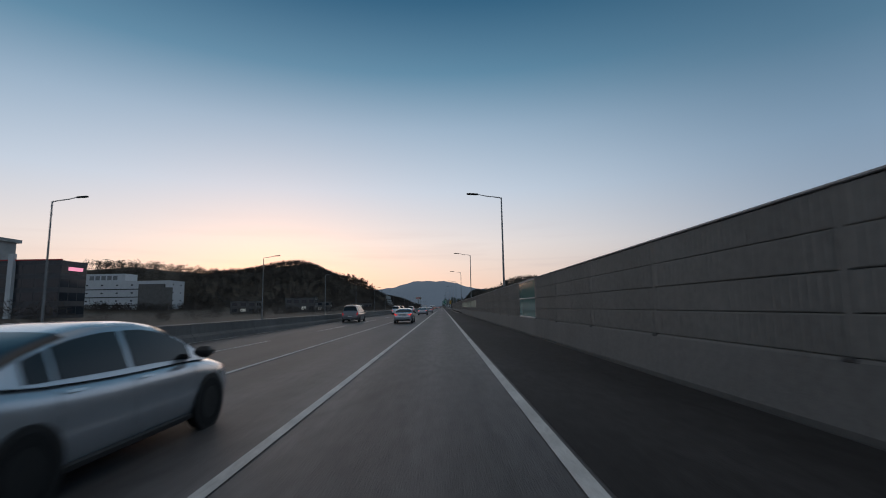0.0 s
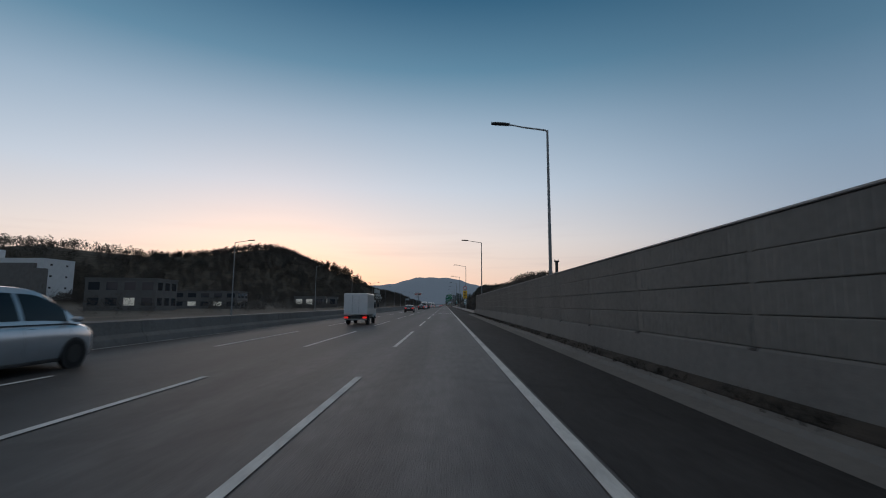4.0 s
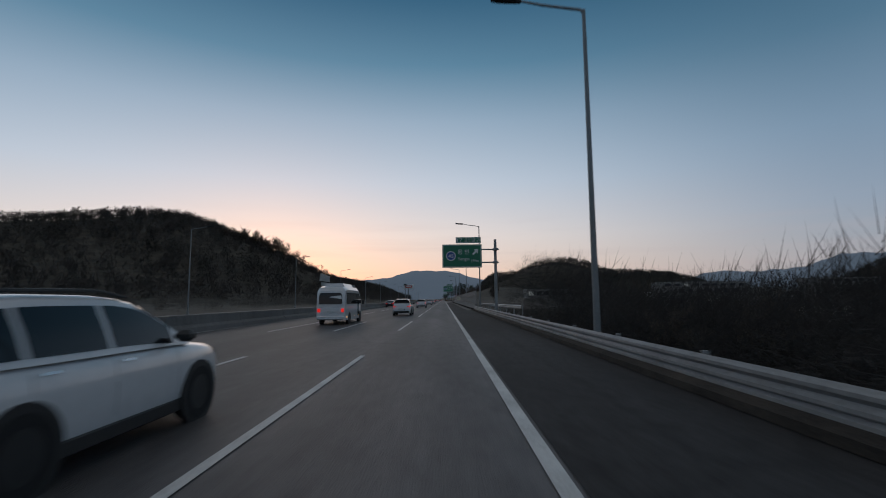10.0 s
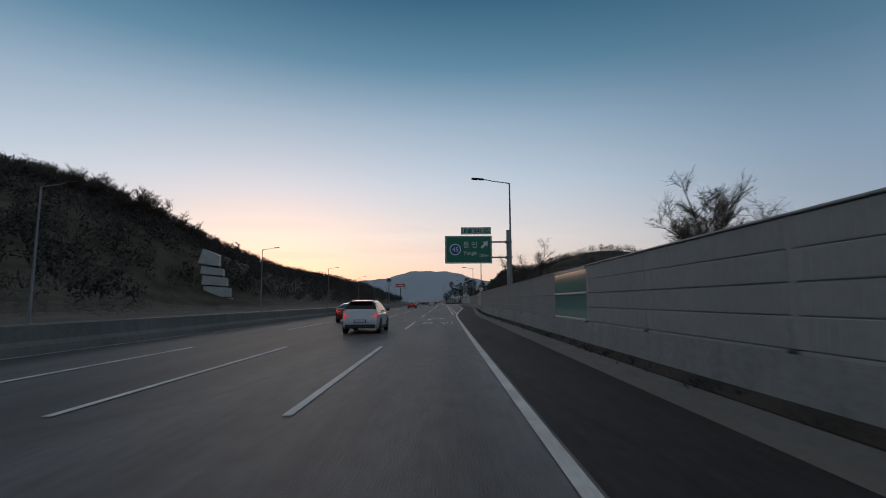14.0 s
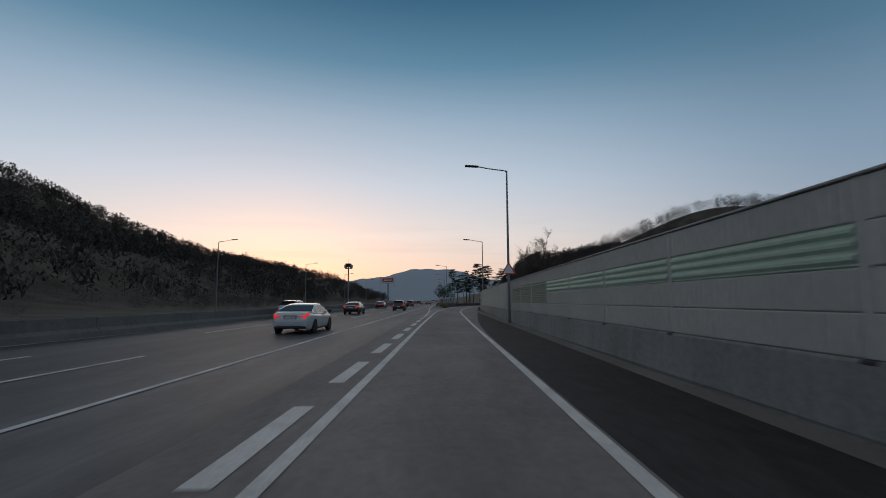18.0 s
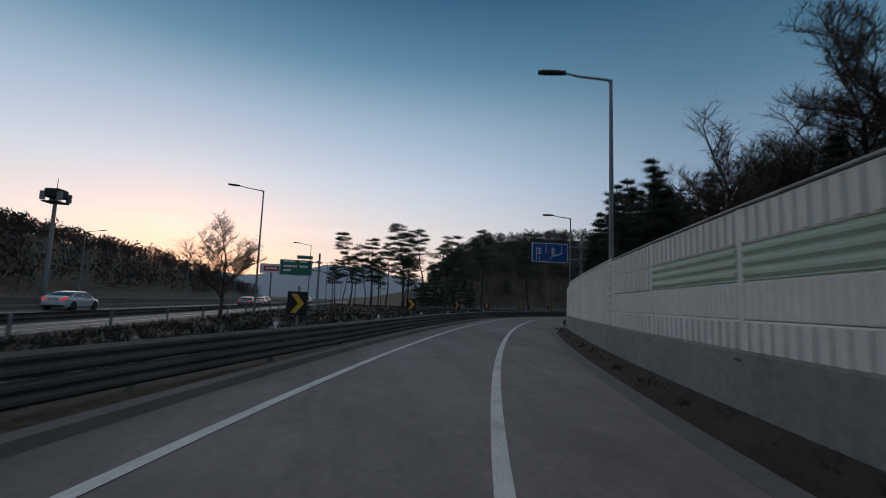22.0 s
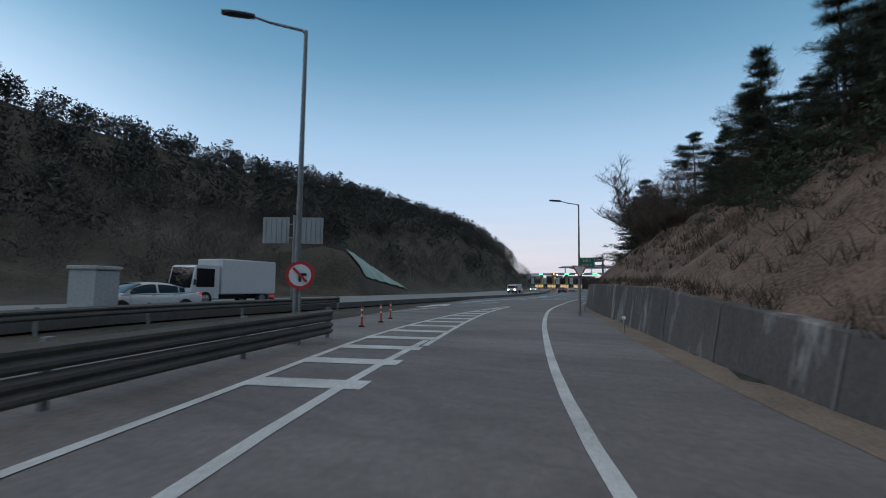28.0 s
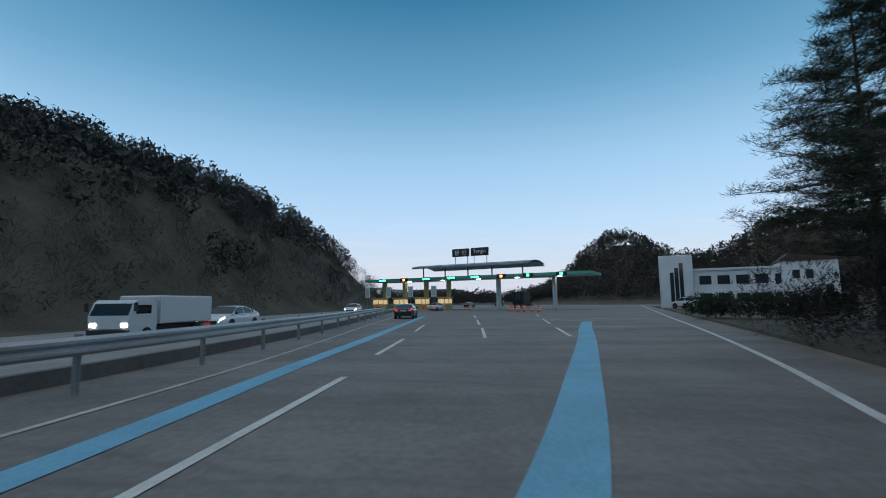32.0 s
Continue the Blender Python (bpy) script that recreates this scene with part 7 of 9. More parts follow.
# half section of the body from sill to centre line, and of the glasshouse from belt to centre line: (share of width, share of height)
BODY_SECTION = ((0.84, 0.0), (0.93, 0.05), (0.975, 0.2), (1.0, 0.47), (0.992, 0.68), (0.965, 0.83), (0.935, 0.91), (0.85, 0.975), (0.5, 1.0), (0.0, 1.008))
ROOF_SECTION = (0.0, 0.45, 0.86, 0.955, 0.992, 1.0)
SHAPES = {
    "sedan": dict(size=(4.85, 1.86), wheel=0.335, axles=(0.205, 0.795),
                  deck=((0, 0.74), (0.012, 0.97), (0.03, 1.035), (0.12, 1.05), (0.24, 1.0), (0.45, 0.965), (0.72, 0.96), (0.80, 0.925), (0.90, 0.84), (0.965, 0.73), (0.99, 0.6), (1, 0.48)),
                  plan=((0, 0.72), (0.014, 0.86), (0.05, 0.945), (0.14, 0.985), (0.3, 1), (0.7, 1), (0.86, 0.975), (0.94, 0.9), (0.98, 0.78), (1, 0.6)),
                  roof=((0.085, 1.03), (0.15, 1.13), (0.24, 1.295), (0.33, 1.405), (0.43, 1.462), (0.52, 1.468), (0.60, 1.415), (0.67, 1.275), (0.735, 1.10), (0.79, 0.94)),
                  side=((0.205, 0.262), (0.272, 0.462), (0.478, 0.705)), rear=(0.115, 0.315), front=(0.605, 0.772), tail=(0.004, 0.05, 4.7, 6.4), lamp_in=0.5, plate=0.8),
    "suv": dict(size=(4.42, 1.84), wheel=0.36, axles=(0.19, 0.80),
                deck=((0, 0.72), (0.01, 1.0), (0.03, 1.09), (0.3, 1.075), (0.7, 1.055), (0.78, 1.035), (0.90, 0.975), (0.965, 0.87), (0.99, 0.72), (1, 0.55)),
                plan=((0, 0.83), (0.014, 0.93), (0.06, 0.975), (0.2, 1), (0.75, 1), (0.88, 0.97), (0.95, 0.9), (0.985, 0.8), (1, 0.66)),
                roof=((0.004, 1.07), (0.025, 1.22), (0.055, 1.42), (0.09, 1.56), (0.14, 1.615), (0.3, 1.65), (0.46, 1.645), (0.56, 1.585), (0.65, 1.38), (0.755, 1.04)),
                side=((0.115, 0.2), (0.215, 0.425), (0.442, 0.675)), rear=(0.022, 0.082), front=(0.57, 0.735), tail=(0.004, 0.075, 5.0, 6.6), lamp_in=0.58, plate=0.62),
    "mpv": dict(size=(5.1, 1.96), wheel=0.35, axles=(0.17, 0.815),
                deck=((0, 0.72), (0.008, 1.05), (0.03, 1.13), (0.4, 1.125), (0.75, 1.12), (0.86, 1.08), (0.93, 1.0), (0.975, 0.85), (0.995, 0.65), (1, 0.5)),
                plan=((0, 0.86), (0.012, 0.945), (0.05, 0.98), (0.2, 1), (0.8, 1), (0.91, 0.96), (0.965, 0.87), (1, 0.66)),
                roof=((0.002, 1.12), (0.012, 1.4), (0.03, 1.74), (0.06, 1.88), (0.14, 1.945), (0.4, 1.965), (0.6, 1.935), (0.68, 1.83), (0.76, 1.55), (0.86, 1.08)),
                side=((0.08, 0.285), (0.305, 0.525), (0.545, 0.775)), rear=(0.008, 0.034), front=(0.685, 0.845), tail=(0.002, 0.03, 5.2, 8.2), lamp_in=0.72, plate=0.66),
}


def car(shape, paint, m, label, tail="tail_faint", head="head_off", group="cars on the motorway"):
    """A car lofted along its length: body, glasshouse, and panes, lamps and seams that lie on those surfaces."""
    q = SHAPES[shape]
    (length, width), wr = q["size"], q["wheel"]
    cat = "van" if shape == "mpv" else "car"
    c = thing(cat, label, cat, m, group)
    ps, hw = PAINT[paint], width / 2
    deck, plan, roof = smooth_curve(q["deck"]), smooth_curve(q["plan"]), smooth_curve(q["roof"])
    sill = smooth_curve(((0, 0.40), (0.03, 0.27), (0.12, 0.2), (0.88, 0.2), (0.96, 0.22), (1, 0.3)))
    r0, r1 = q["roof"][0][0], q["roof"][-1][0]
    nb, nr = len(BODY_SECTION) - 1, len(ROOF_SECTION) - 1

    def on_body(f, v, s):
        i = min(int(v), nb - 1)
        t = v - i
        a, b = BODY_SECTION[i], BODY_SECTION[i + 1]
        w, h = a[0] + (b[0] - a[0]) * t, a[1] + (b[1] - a[1]) * t
        zb, zt = sill(f), deck(f)
        return Vector((s * hw * plan(f) * w, (f - 0.5) * length, zb + (zt - zb) * h))

    def on_roof(f, v, s):
        i = min(int(v), nr - 1)
        t = v - i
        zb = deck(f) - 0.035
        zt = max(roof(f), zb + 0.01)
        wb = hw * plan(f) * 0.935
        wt = wb - 0.40 * (zt - zb)
        ws = (wb, wb - (wb - wt) * 0.42, wt + 0.02, wt * 0.93, wt * 0.62, 0.0)
        h = ROOF_SECTION[i] + (ROOF_SECTION[i + 1] - ROOF_SECTION[i]) * t
        return Vector((s * (ws[i] + (ws[i + 1] - ws[i]) * t), (f - 0.5) * length, zb + (zt - zb) * h))

    def loft(fn, fs_, n):
        m_, vs = Mesh(), []
        for f in fs_:
            vs += [fn(f, j, -1) for j in range(n + 1)] + [fn(f, n - j, 1) for j in range(1, n + 1)]
        k = 2 * n + 1
        fc = [(i * k + j, (i + 1) * k + j, (i + 1) * k + j + 1, i * k + j + 1) for i in range(len(fs_) - 1) for j in range(k - 1)]
        last = (len(fs_) - 1) * k
        return m_.add(vs, fc + [tuple(range(k)), tuple(last + j for j in range(k))[::-1]])

    def patch(fn, f0, f1, nf, v0, v1, nv, s, push, across=False, slant=0.0):
        """A thin shell lying on a surface; across: v runs from side to side over the centre line."""
        grid = []
        for a in range(nf + 1):
            row = []
            for b in range(nv + 1):
                t = b / nv
                f = f0 + (f1 - f0) * a / nf + slant * (t - 0.5)
                row.append(fn(f, v1 - abs(2 * t - 1) * (v1 - v0), -1 if t < 0.5 else 1) if across else fn(f, v0 + (v1 - v0) * t, s))
            grid.append(row)
        core = Vector((0, sum(r[0].y for r in grid) / len(grid), 0.75))
        out = []
        for a in range(nf + 1):
            for b in range(nv + 1):
                u = grid[min(a + 1, nf)][b] - grid[max(a - 1, 0)][b]
                w = grid[a][min(b + 1, nv)] - grid[a][max(b - 1, 0)]
                n_ = u.cross(w)
                n_ = n_.normalized() if n_.length > 1e-9 else Vector((0, 0, 1))
                if n_.dot(grid[a][b] - core) < 0:
                    n_ = -n_
                out.append(grid[a][b] + n_ * push)
        k = nv + 1
        fc = [(a * k + b, (a + 1) * k + b, (a + 1) * k + b + 1, a * k + b + 1) for a in range(nf) for b in range(nv)]
        return Mesh().add(out, fc)

    stations = sorted({0, 0.004, 0.012, 0.022, 0.035, 0.05, 0.075, 0.1, 0.97, 0.98, 0.988, 0.994, 1.0, *[round(0.14 + 0.0315 * k, 4) for k in range(27)]})
    part("body", loft(on_body, stations, nb), ps, c, smooth=True)
    part("cabin", loft(on_roof, [r0 + (r1 - r0) * k / 34 for k in range(35)], nr), ps, c, smooth=True)
    part("rear_window", patch(on_roof, *q["rear"], 8, 1.5 if shape != "sedan" else 2.1, 5.0, 14, 1, 0.007, True), M["car_glass"], c, smooth=True)
    part("windscreen", patch(on_roof, *q["front"], 8, 2.0, 5.0, 14, 1, 0.007, True), M["car_glass"], c, smooth=True)
    for s in (-1, 1):
        for f0, f1 in q["side"]:
            part("side_window", patch(on_roof, f0, f1, 8, 0.22, 1.86, 5, s, 0.007), M["car_glass"], c, smooth=True)
        for f in (q["side"][1][0] - 0.004, q["side"][2][0] - 0.008, q["side"][2][1] + 0.012):
            part("door_seam", patch(on_body, f, f + 0.0018, 1, 0.9, 6.4, 8, s, 0.002), M["trim_black"], c)
        part("tail_light", patch(on_body, q["tail"][0], q["tail"][1], 6, q["tail"][2], q["tail"][3], 4, s, 0.012, slant=0.012), M[tail], c, smooth=True)
        z_l = sill(0.012) + (deck(0.012) - sill(0.012)) * 0.8
        if shape != "mpv":
            lens = Mesh()
            lens.box(min(s * hw * q["lamp_in"], s * hw * 0.80), max(s * hw * q["lamp_in"], s * hw * 0.80), -length / 2 + 0.0, -length / 2 + 0.12, z_l - 0.04, z_l + 0.045, bevel=0.03)
            part("tail_light", lens, M[tail], c)
        part("headlight", patch(on_body, 0.915, 0.984, 6, 5.4, 7.0, 4, s, 0.01, slant=-0.02), M[head], c, smooth=True)
        mirror = Mesh()
        ym = (q["front"][1] - 0.5) * length - 0.26
        zm = deck(q["front"][1]) + 0.02
        mirror.box(s * (hw + 0.08) - 0.10, s * (hw + 0.08) + 0.10, ym - 0.07, ym + 0.07, zm, zm + 0.14, bevel=0.05)
        part("wing_mirror", mirror, M["trim_black"] if shape != "mpv" else ps, c)
        for f in q["axles"]:
            arch, y = Mesh(), (f - 0.5) * length
            arch.disc((s * hw * 0.972, y, wr), (1, 0, 0), wr + (0.06 if shape == "suv" else 0.04), 0.07, 28)
            part("wheel_arch", arch, M["trim_black"], c)
            wheel(c, s * (hw - 0.09), y, wr, 0.21, s)
        skirt = Mesh()
        skirt.box(s * hw * 0.965 - 0.03, s * hw * 0.965 + 0.02, (q["axles"][0] - 0.5) * length + 0.42, (q["axles"][1] - 0.5) * length - 0.42, 0.2, 0.36 if shape == "suv" else 0.28, bevel=0.02)
        part("sill", skirt, M["trim_black"], c)
        for f in (q["side"][1][0] + 0.015, q["side"][2][0] + 0.015):
            part("door_handle", patch(on_body, f, f + 0.042, 3, 5.25, 5.6, 2, s, 0.022), M["chrome"], c, smooth=True)
    b = Mesh()
    b.box(-hw * 0.8, hw * 0.8, -length / 2 - 0.012, -length / 2 + 0.16, 0.27, 0.5 if shape == "suv" else 0.4, bevel=0.05)
    part("rear_valance", b, M["trim_black"], c)
    b = Mesh()
    b.box(-hw * 0.58, hw * 0.58, length / 2 - 0.13, length / 2 + 0.012, 0.34, 0.62, bevel=0.04)
    part("grille", b, M["trim_black"], c)
    zp = q["plate"]
    b = Mesh()
    b.box(-0.30, 0.30, -length / 2 - 0.006, -length / 2 + 0.05, zp - 0.09, zp + 0.09, bevel=0.02)
    part("plate_recess", b, M["trim_black"], c)
    b = Mesh()
    b.box(-0.26, 0.26, -length / 2 - 0.018, -length / 2 + 0.0, zp - 0.055, zp + 0.055)
    part("number_plate", b, M["plate"], c)
    if shape == "suv":
        zr = roof(0.35)
        for s in (-1, 1):
            rr = Mesh()
            rr.tube([(s * 0.56, -1.55, zr - 0.06), (s * 0.57, -1.35, zr + 0.02), (s * 0.57, -0.2, zr + 0.035), (s * 0.56, 0.25, zr - 0.03)], 0.02, 6)
            part("roof_rail", rr, M["trim_black"], c)
        sp = Mesh()
        sp.box(-0.56, 0.56, -length / 2 + 0.13, -length / 2 + 0.5, roof(0.09) - 0.03, roof(0.09) + 0.025, bevel=0.02)
        part("spoiler", sp, M["trim_black"], c)
    return c


def box_truck(m, label, length, box_w, box_h, paint="white", box_mat="white", head="head_off", tail="tail_faint", group="trucks"):
    c = thing("box_truck", label, "truck", m, group)
    hw, yc = box_w / 2, length / 2
    cab_l = 1.5 if length < 6 else 1.9
    b = Mesh()
    b.box(-hw * 0.45, hw * 0.45, -yc, yc - 0.3, 0.45, 0.7, bevel=0.03)
    part("chassis", b, M["trim_black"], c)
    b = Mesh()
    b.box(-hw, hw, -yc, yc - cab_l - 0.12, 0.75, 0.75 + box_h, bevel=0.05)
    part("cargo_box", b, PAINT[box_mat] if box_mat in PAINT else M[box_mat], c)
    for s in (-1, 1):
        d = Mesh()
        d.box(min(s * 0.02, s * hw * 0.96), max(s * 0.02, s * hw * 0.96), -yc - 0.02, -yc + 0.01, 0.82, 0.68 + box_h, bevel=0.01)
        door = part("rear_door", d, PAINT[box_mat] if box_mat in PAINT else M[box_mat], c)
        d = Mesh()
        d.tube([(s * 0.25, -yc - 0.045, 0.9), (s * 0.25, -yc - 0.045, 0.6 + box_h)], 0.018, 6)
        part("lock_bar", d, M["steel"], door)
    ch = min(box_h + 0.55, 2.5 if length > 6 else 1.95)
    cw = hw * 0.93
    cab = Mesh()
    out = [(yc - cab_l, 0.5), (yc, 0.5), (yc + 0.02, 1.1), (yc - 0.22, ch - 0.1), (yc - 0.4, ch), (yc - cab_l, ch)]
    cab.add([(-cw, y, z) for y, z in out] + [(cw, y, z) for y, z in out], [tuple(range(6)), tuple(range(6, 12))[::-1]] + [(k, 6 + k, 6 + (k + 1) % 6, (k + 1) % 6) for k in range(6)])
    part("cab", cab, PAINT[paint], c)
    ws = Mesh()
    ws.add([(-cw * 0.93, yc + 0.022, 1.15), (cw * 0.93, yc + 0.022, 1.15), (cw * 0.9, yc - 0.2, ch - 0.14), (-cw * 0.9, yc - 0.2, ch - 0.14)], [(0, 1, 2, 3)])
    part("windscreen", ws, M["car_glass"], c)
    for s in (-1, 1):
        w_ = Mesh()
        w_.box(s * cw - 0.008, s * cw + 0.008, yc - cab_l + 0.35, yc - 0.3, 1.2, ch - 0.2)
        part("side_window", w_, M["car_glass"], c)
        hl = Mesh()
        hl.box(s * cw * 0.75 - 0.13, s * cw * 0.75 + 0.13, yc - 0.02, yc + 0.03, 0.68, 0.86, bevel=0.02)
        part("headlight", hl, M[head], c)
        tl = Mesh()
        tl.box(s * hw * 0.78 - 0.15, s * hw * 0.78 + 0.15, -yc - 0.04, -yc + 0.02, 0.5, 0.64, bevel=0.02)
        part("tail_light", tl, M[tail], c)
        mr = Mesh()
        mr.box(s * (cw + 0.17) - 0.07, s * (cw + 0.17) + 0.07, yc - 0.1, yc - 0.04, 1.3, 1.65, bevel=0.02)
        part("wing_mirror", mr, M["trim_black"], c)
        r = 0.33 if length < 6 else 0.46
        for y in (-yc + 1.1, yc - 0.95):
            wheel(c, s * (hw - 0.16), y, r, 0.24, s)
    b = Mesh()
    b.box(-hw * 0.95, hw * 0.95, -yc - 0.05, -yc + 0.05, 0.36, 0.48, bevel=0.02)
    part("rear_bumper", b, M["steel_dull"], c)
    b = Mesh()
    b.box(-cw, cw, yc - 0.1, yc + 0.06, 0.38, 0.62, bevel=0.04)
    part("front_bumper", b, M["trim_black"], c)
    return c


def minibus(m, label):
    c = thing("minibus", label, "minibus", m, "minibuses")
    L, hw, H = 7.0, 1.02, 2.72
    def rounded(w, z0, z1, r=0.3):
        return [(-w, z0), (-w * 1.0, z0 + (z1 - z0) * 0.45), (-w * 0.97, z1 - r), (-w * 0.8, z1 - 0.05), (0, z1), (w * 0.8, z1 - 0.05), (w * 0.97, z1 - r), (w, z0 + (z1 - z0) * 0.45), (w, z0)]
    b, vs, fs = Mesh(), [], []
    st = [(-3.5, 0.93, 0.45, 1.9), (-3.46, 0.97, 0.38, 2.35), (-3.25, 1.0, 0.33, 2.62), (-2.6, 1.02, 0.3, H), (1.6, 1.02, 0.3, H - 0.02), (2.35, 1.01, 0.3, 2.45), (2.75, 0.99, 0.3, 2.0), (3.0, 0.97, 0.32, 1.42), (3.4, 0.92, 0.36, 1.2), (3.5, 0.86, 0.42, 0.95)]
    for y, w, z0, z1 in st:
        vs += [(x, y, z) for x, z in rounded(w, z0, z1, min(0.3, (z1 - z0) * 0.3))]
    k = 9
    for i in range(len(st) - 1):
        fs += [(i * k + j, (i + 1) * k + j, (i + 1) * k + (j + 1) % k, i * k + (j + 1) % k) for j in range(k)]
    fs += [tuple(range(k)), tuple((len(st) - 1) * k + j for j in range(k))[::-1]]
    b.add(vs, fs)
    part("body", b, PAINT["white"], c)
    b = Mesh()
    b.prism([(-0.72, H - 0.06), (-0.6, H + 0.16), (0.6, H + 0.16), (0.72, H - 0.06)], -2.5, 0.6)
    part("roof_unit", b, PAINT["white"], c, "raised white air-conditioning housing")
    b = Mesh()
    b.add([(-0.8, -3.52, 1.42), (0.8, -3.52, 1.42), (0.8, -3.5, 2.0), (0.68, -3.475, 2.2), (-0.68, -3.475, 2.2), (-0.8, -3.5, 2.0)], [tuple(range(6))])
    part("rear_window", b, M["car_glass"], c)
    for s in (-1, 1):
        for y0, y1 in ((-2.95, -1.75), (-1.7, -0.5), (-0.45, 0.55), (0.62, 1.05)) if s > 0 else ((-2.95, -1.75), (-1.7, -0.5), (-0.45, 0.55), (0.6, 1.5)):
            w_ = Mesh()
            w_.box(s * 1.0 - 0.035, s * 1.0 + 0.022, y0, y1, 1.42, 2.2)
            part("side_window", w_, M["car_glass"], c)
        w_ = Mesh()
        w_.box(s * 0.985 - 0.03, s * 0.985 + 0.03, 1.75, 2.6, 1.42, 2.0)
        part("side_window", w_, M["car_glass"], c)
        t_ = Mesh()
        t_.box(s * 0.82 - 0.08, s * 0.82 + 0.11, -3.53, -3.35, 0.86, 1.12, bevel=0.03)
        part("tail_light", t_, M["tail_on"], c)
        mr = Mesh()
        mr.box(s * 1.2 - 0.08, s * 1.2 + 0.08, 2.5, 2.6, 1.35, 1.7, bevel=0.03)
        part("wing_mirror", mr, M["trim_black"], c)
        mk = Mesh()
        for y in (-3.0, -0.3, 1.6):
            mk.box(s * 1.02 - 0.01, s * 1.02 + 0.015, y, y + 0.08, 0.5, 0.55)
        part("marker_lamp", mk, material("amber_lamp", (0.5, 0.2, 0.02), 0.4, emit=(1.0, 0.5, 0.1), power=2.0), c)
        for y in (-2.05, 2.15):
            ar = Mesh()
            ar.disc((s * 0.985, y, 0.38), (1, 0, 0), 0.47, 0.09, 24)
            part("wheel_arch", ar, M["trim_black"], c)
            wheel(c, s * 0.93, y, 0.38, 0.22, s)
    d = Mesh()
    d.box(1.0, 1.03, 1.08, 1.72, 0.5, 2.2)
    part("folding_door", d, M["car_glass"], c)
    b = Mesh()
    b.add([(-0.9, 2.55, 2.2), (0.9, 2.55, 2.2), (0.9, 3.02, 1.45), (-0.9, 3.02, 1.45)], [(0, 3, 2, 1)])
    part("windscreen", b, M["car_glass"], c)
    b = Mesh()
    b.box(-0.93, 0.93, -3.58, -3.4, 0.36, 0.62, bevel=0.05)
    part("rear_bumper", b, PAINT["white"], c)
    b = Mesh()
    b.box(-0.26, 0.26, -3.54, -3.5, 0.85, 0.97)
    part("number_plate", b, M["plate"], c)
    return c


T, O = "tail_on", "tail_faint"
car("sedan", "silver", pose(-3.72, 5.2, 0), "silver saloon car with tinted windows on the motorway", O)
car("sedan", "silver", pose(-3.45, 48.6, 0), "silver saloon car with lit tail lamps", T)
box_truck(pose(-6.6, 187.0, 0), "small white box truck with lit tail lamps", 5.0, 1.8, 1.65, tail=T)
car("mpv", "grey", pose(-9.95, 55.8, 0), "dark grey people carrier on the motorway", O)
car("sedan", "silver", pose(-3.45, 93.7, 0), "silver saloon car with lit tail lamps", T)
car("mpv", "silver", pose(-10.0, 108.6, 0), "silver people carrier with lit tail lamps", T)
car("mpv", "black", pose(-9.95, 119.1, 0), "black people carrier with tinted windows", O)
car("sedan", "white", pose(-3.25, 134.6, 0), "white saloon car with lit tail lamps", T)
car("mpv", "silver", pose(-9.9, 158.6, 0), "silver people carrier with lit tail lamps", T)
car("sedan", "black", pose(-6.9, 243.7, 0), "black saloon car with lit tail lamps", T)
car("sedan", "black", pose(-6.8, 289.5, 0), "black saloon car with lit tail lamps", T)
minibus(pose(-6.9, 313.2, 0) @ Matrix.Scale(0.93, 4), "white minibus with dark windows and a raised roof unit")
car("sedan", "black", pose(-6.7, 336.6, 0), "black saloon car with lit tail lamps", T)
minibus(pose(-6.6, 361.2, 0) @ Matrix.Scale(0.93, 4), "white minibus with dark windows and a raised roof unit")
car("suv", "white", pose(-3.6, 383.1, 0), "white compact off-roader with lit tail lamps and dark roof spoiler", T)
minibus(pose(-6.6, 411.5, 0) @ Matrix.Scale(0.93, 4), "white minibus with dark windows and a raised roof unit")
car("suv", "white", pose(-3.5, 426.8, 0), "white compact off-roader with lit tail lamps and dark roof spoiler", T)
car("suv", "white", pose(-3.6, 469.9, 0), "white compact off-roader with lit tail lamps and dark roof spoiler", T)
car("sedan", "black", pose(-10.6, 479.2, 0), "black saloon car with lit tail lamps", T)
car("suv", "white", pose(-3.55, 513.2, 0), "white compact off-roader with lit tail lamps and dark roof spoiler", T)
car("suv", "white", pose(-3.55, 557.5, 0), "white compact off-roader with lit tail lamps and dark roof spoiler", T)
car("sedan", "red", pose(-6.7, 570, 0), "red saloon car with lit tail lamps", T)
car("sedan", "grey", pose(-10.2, 587.6, 0), "grey saloon car with lit tail lamps", T)
car("sedan", "red", pose(-6.6, 640, 0), "red saloon car with lit tail lamps", T)
car("sedan", "white", pose(-3.6, 699, 0), "white saloon car with lit tail lamps", T)
car("suv", "silver", pose(-10.2, 718, 0), "silver off-roader on the motorway", O)
car("sedan", "black", pose(-7.3, 731.5, 0), "black saloon car with a red light band", T)
car("suv", "black", pose(-3.75, 751.0, 0), "black off-roader with lit tail lamps", T)
car("sedan", "black", pose(-10.2, 776, 0), "black saloon car with lit tail lamps", T)
car("sedan", "red", pose(-7.2, 786, 0), "red saloon car with lit tail lamps", T)
car("suv", "black", pose(-6.0, 804, 0), "black off-roader with lit tail lamps", T)
car("sedan", "white", pose(-10.4, 841, 0), "white saloon car with lit tail lamps", T)
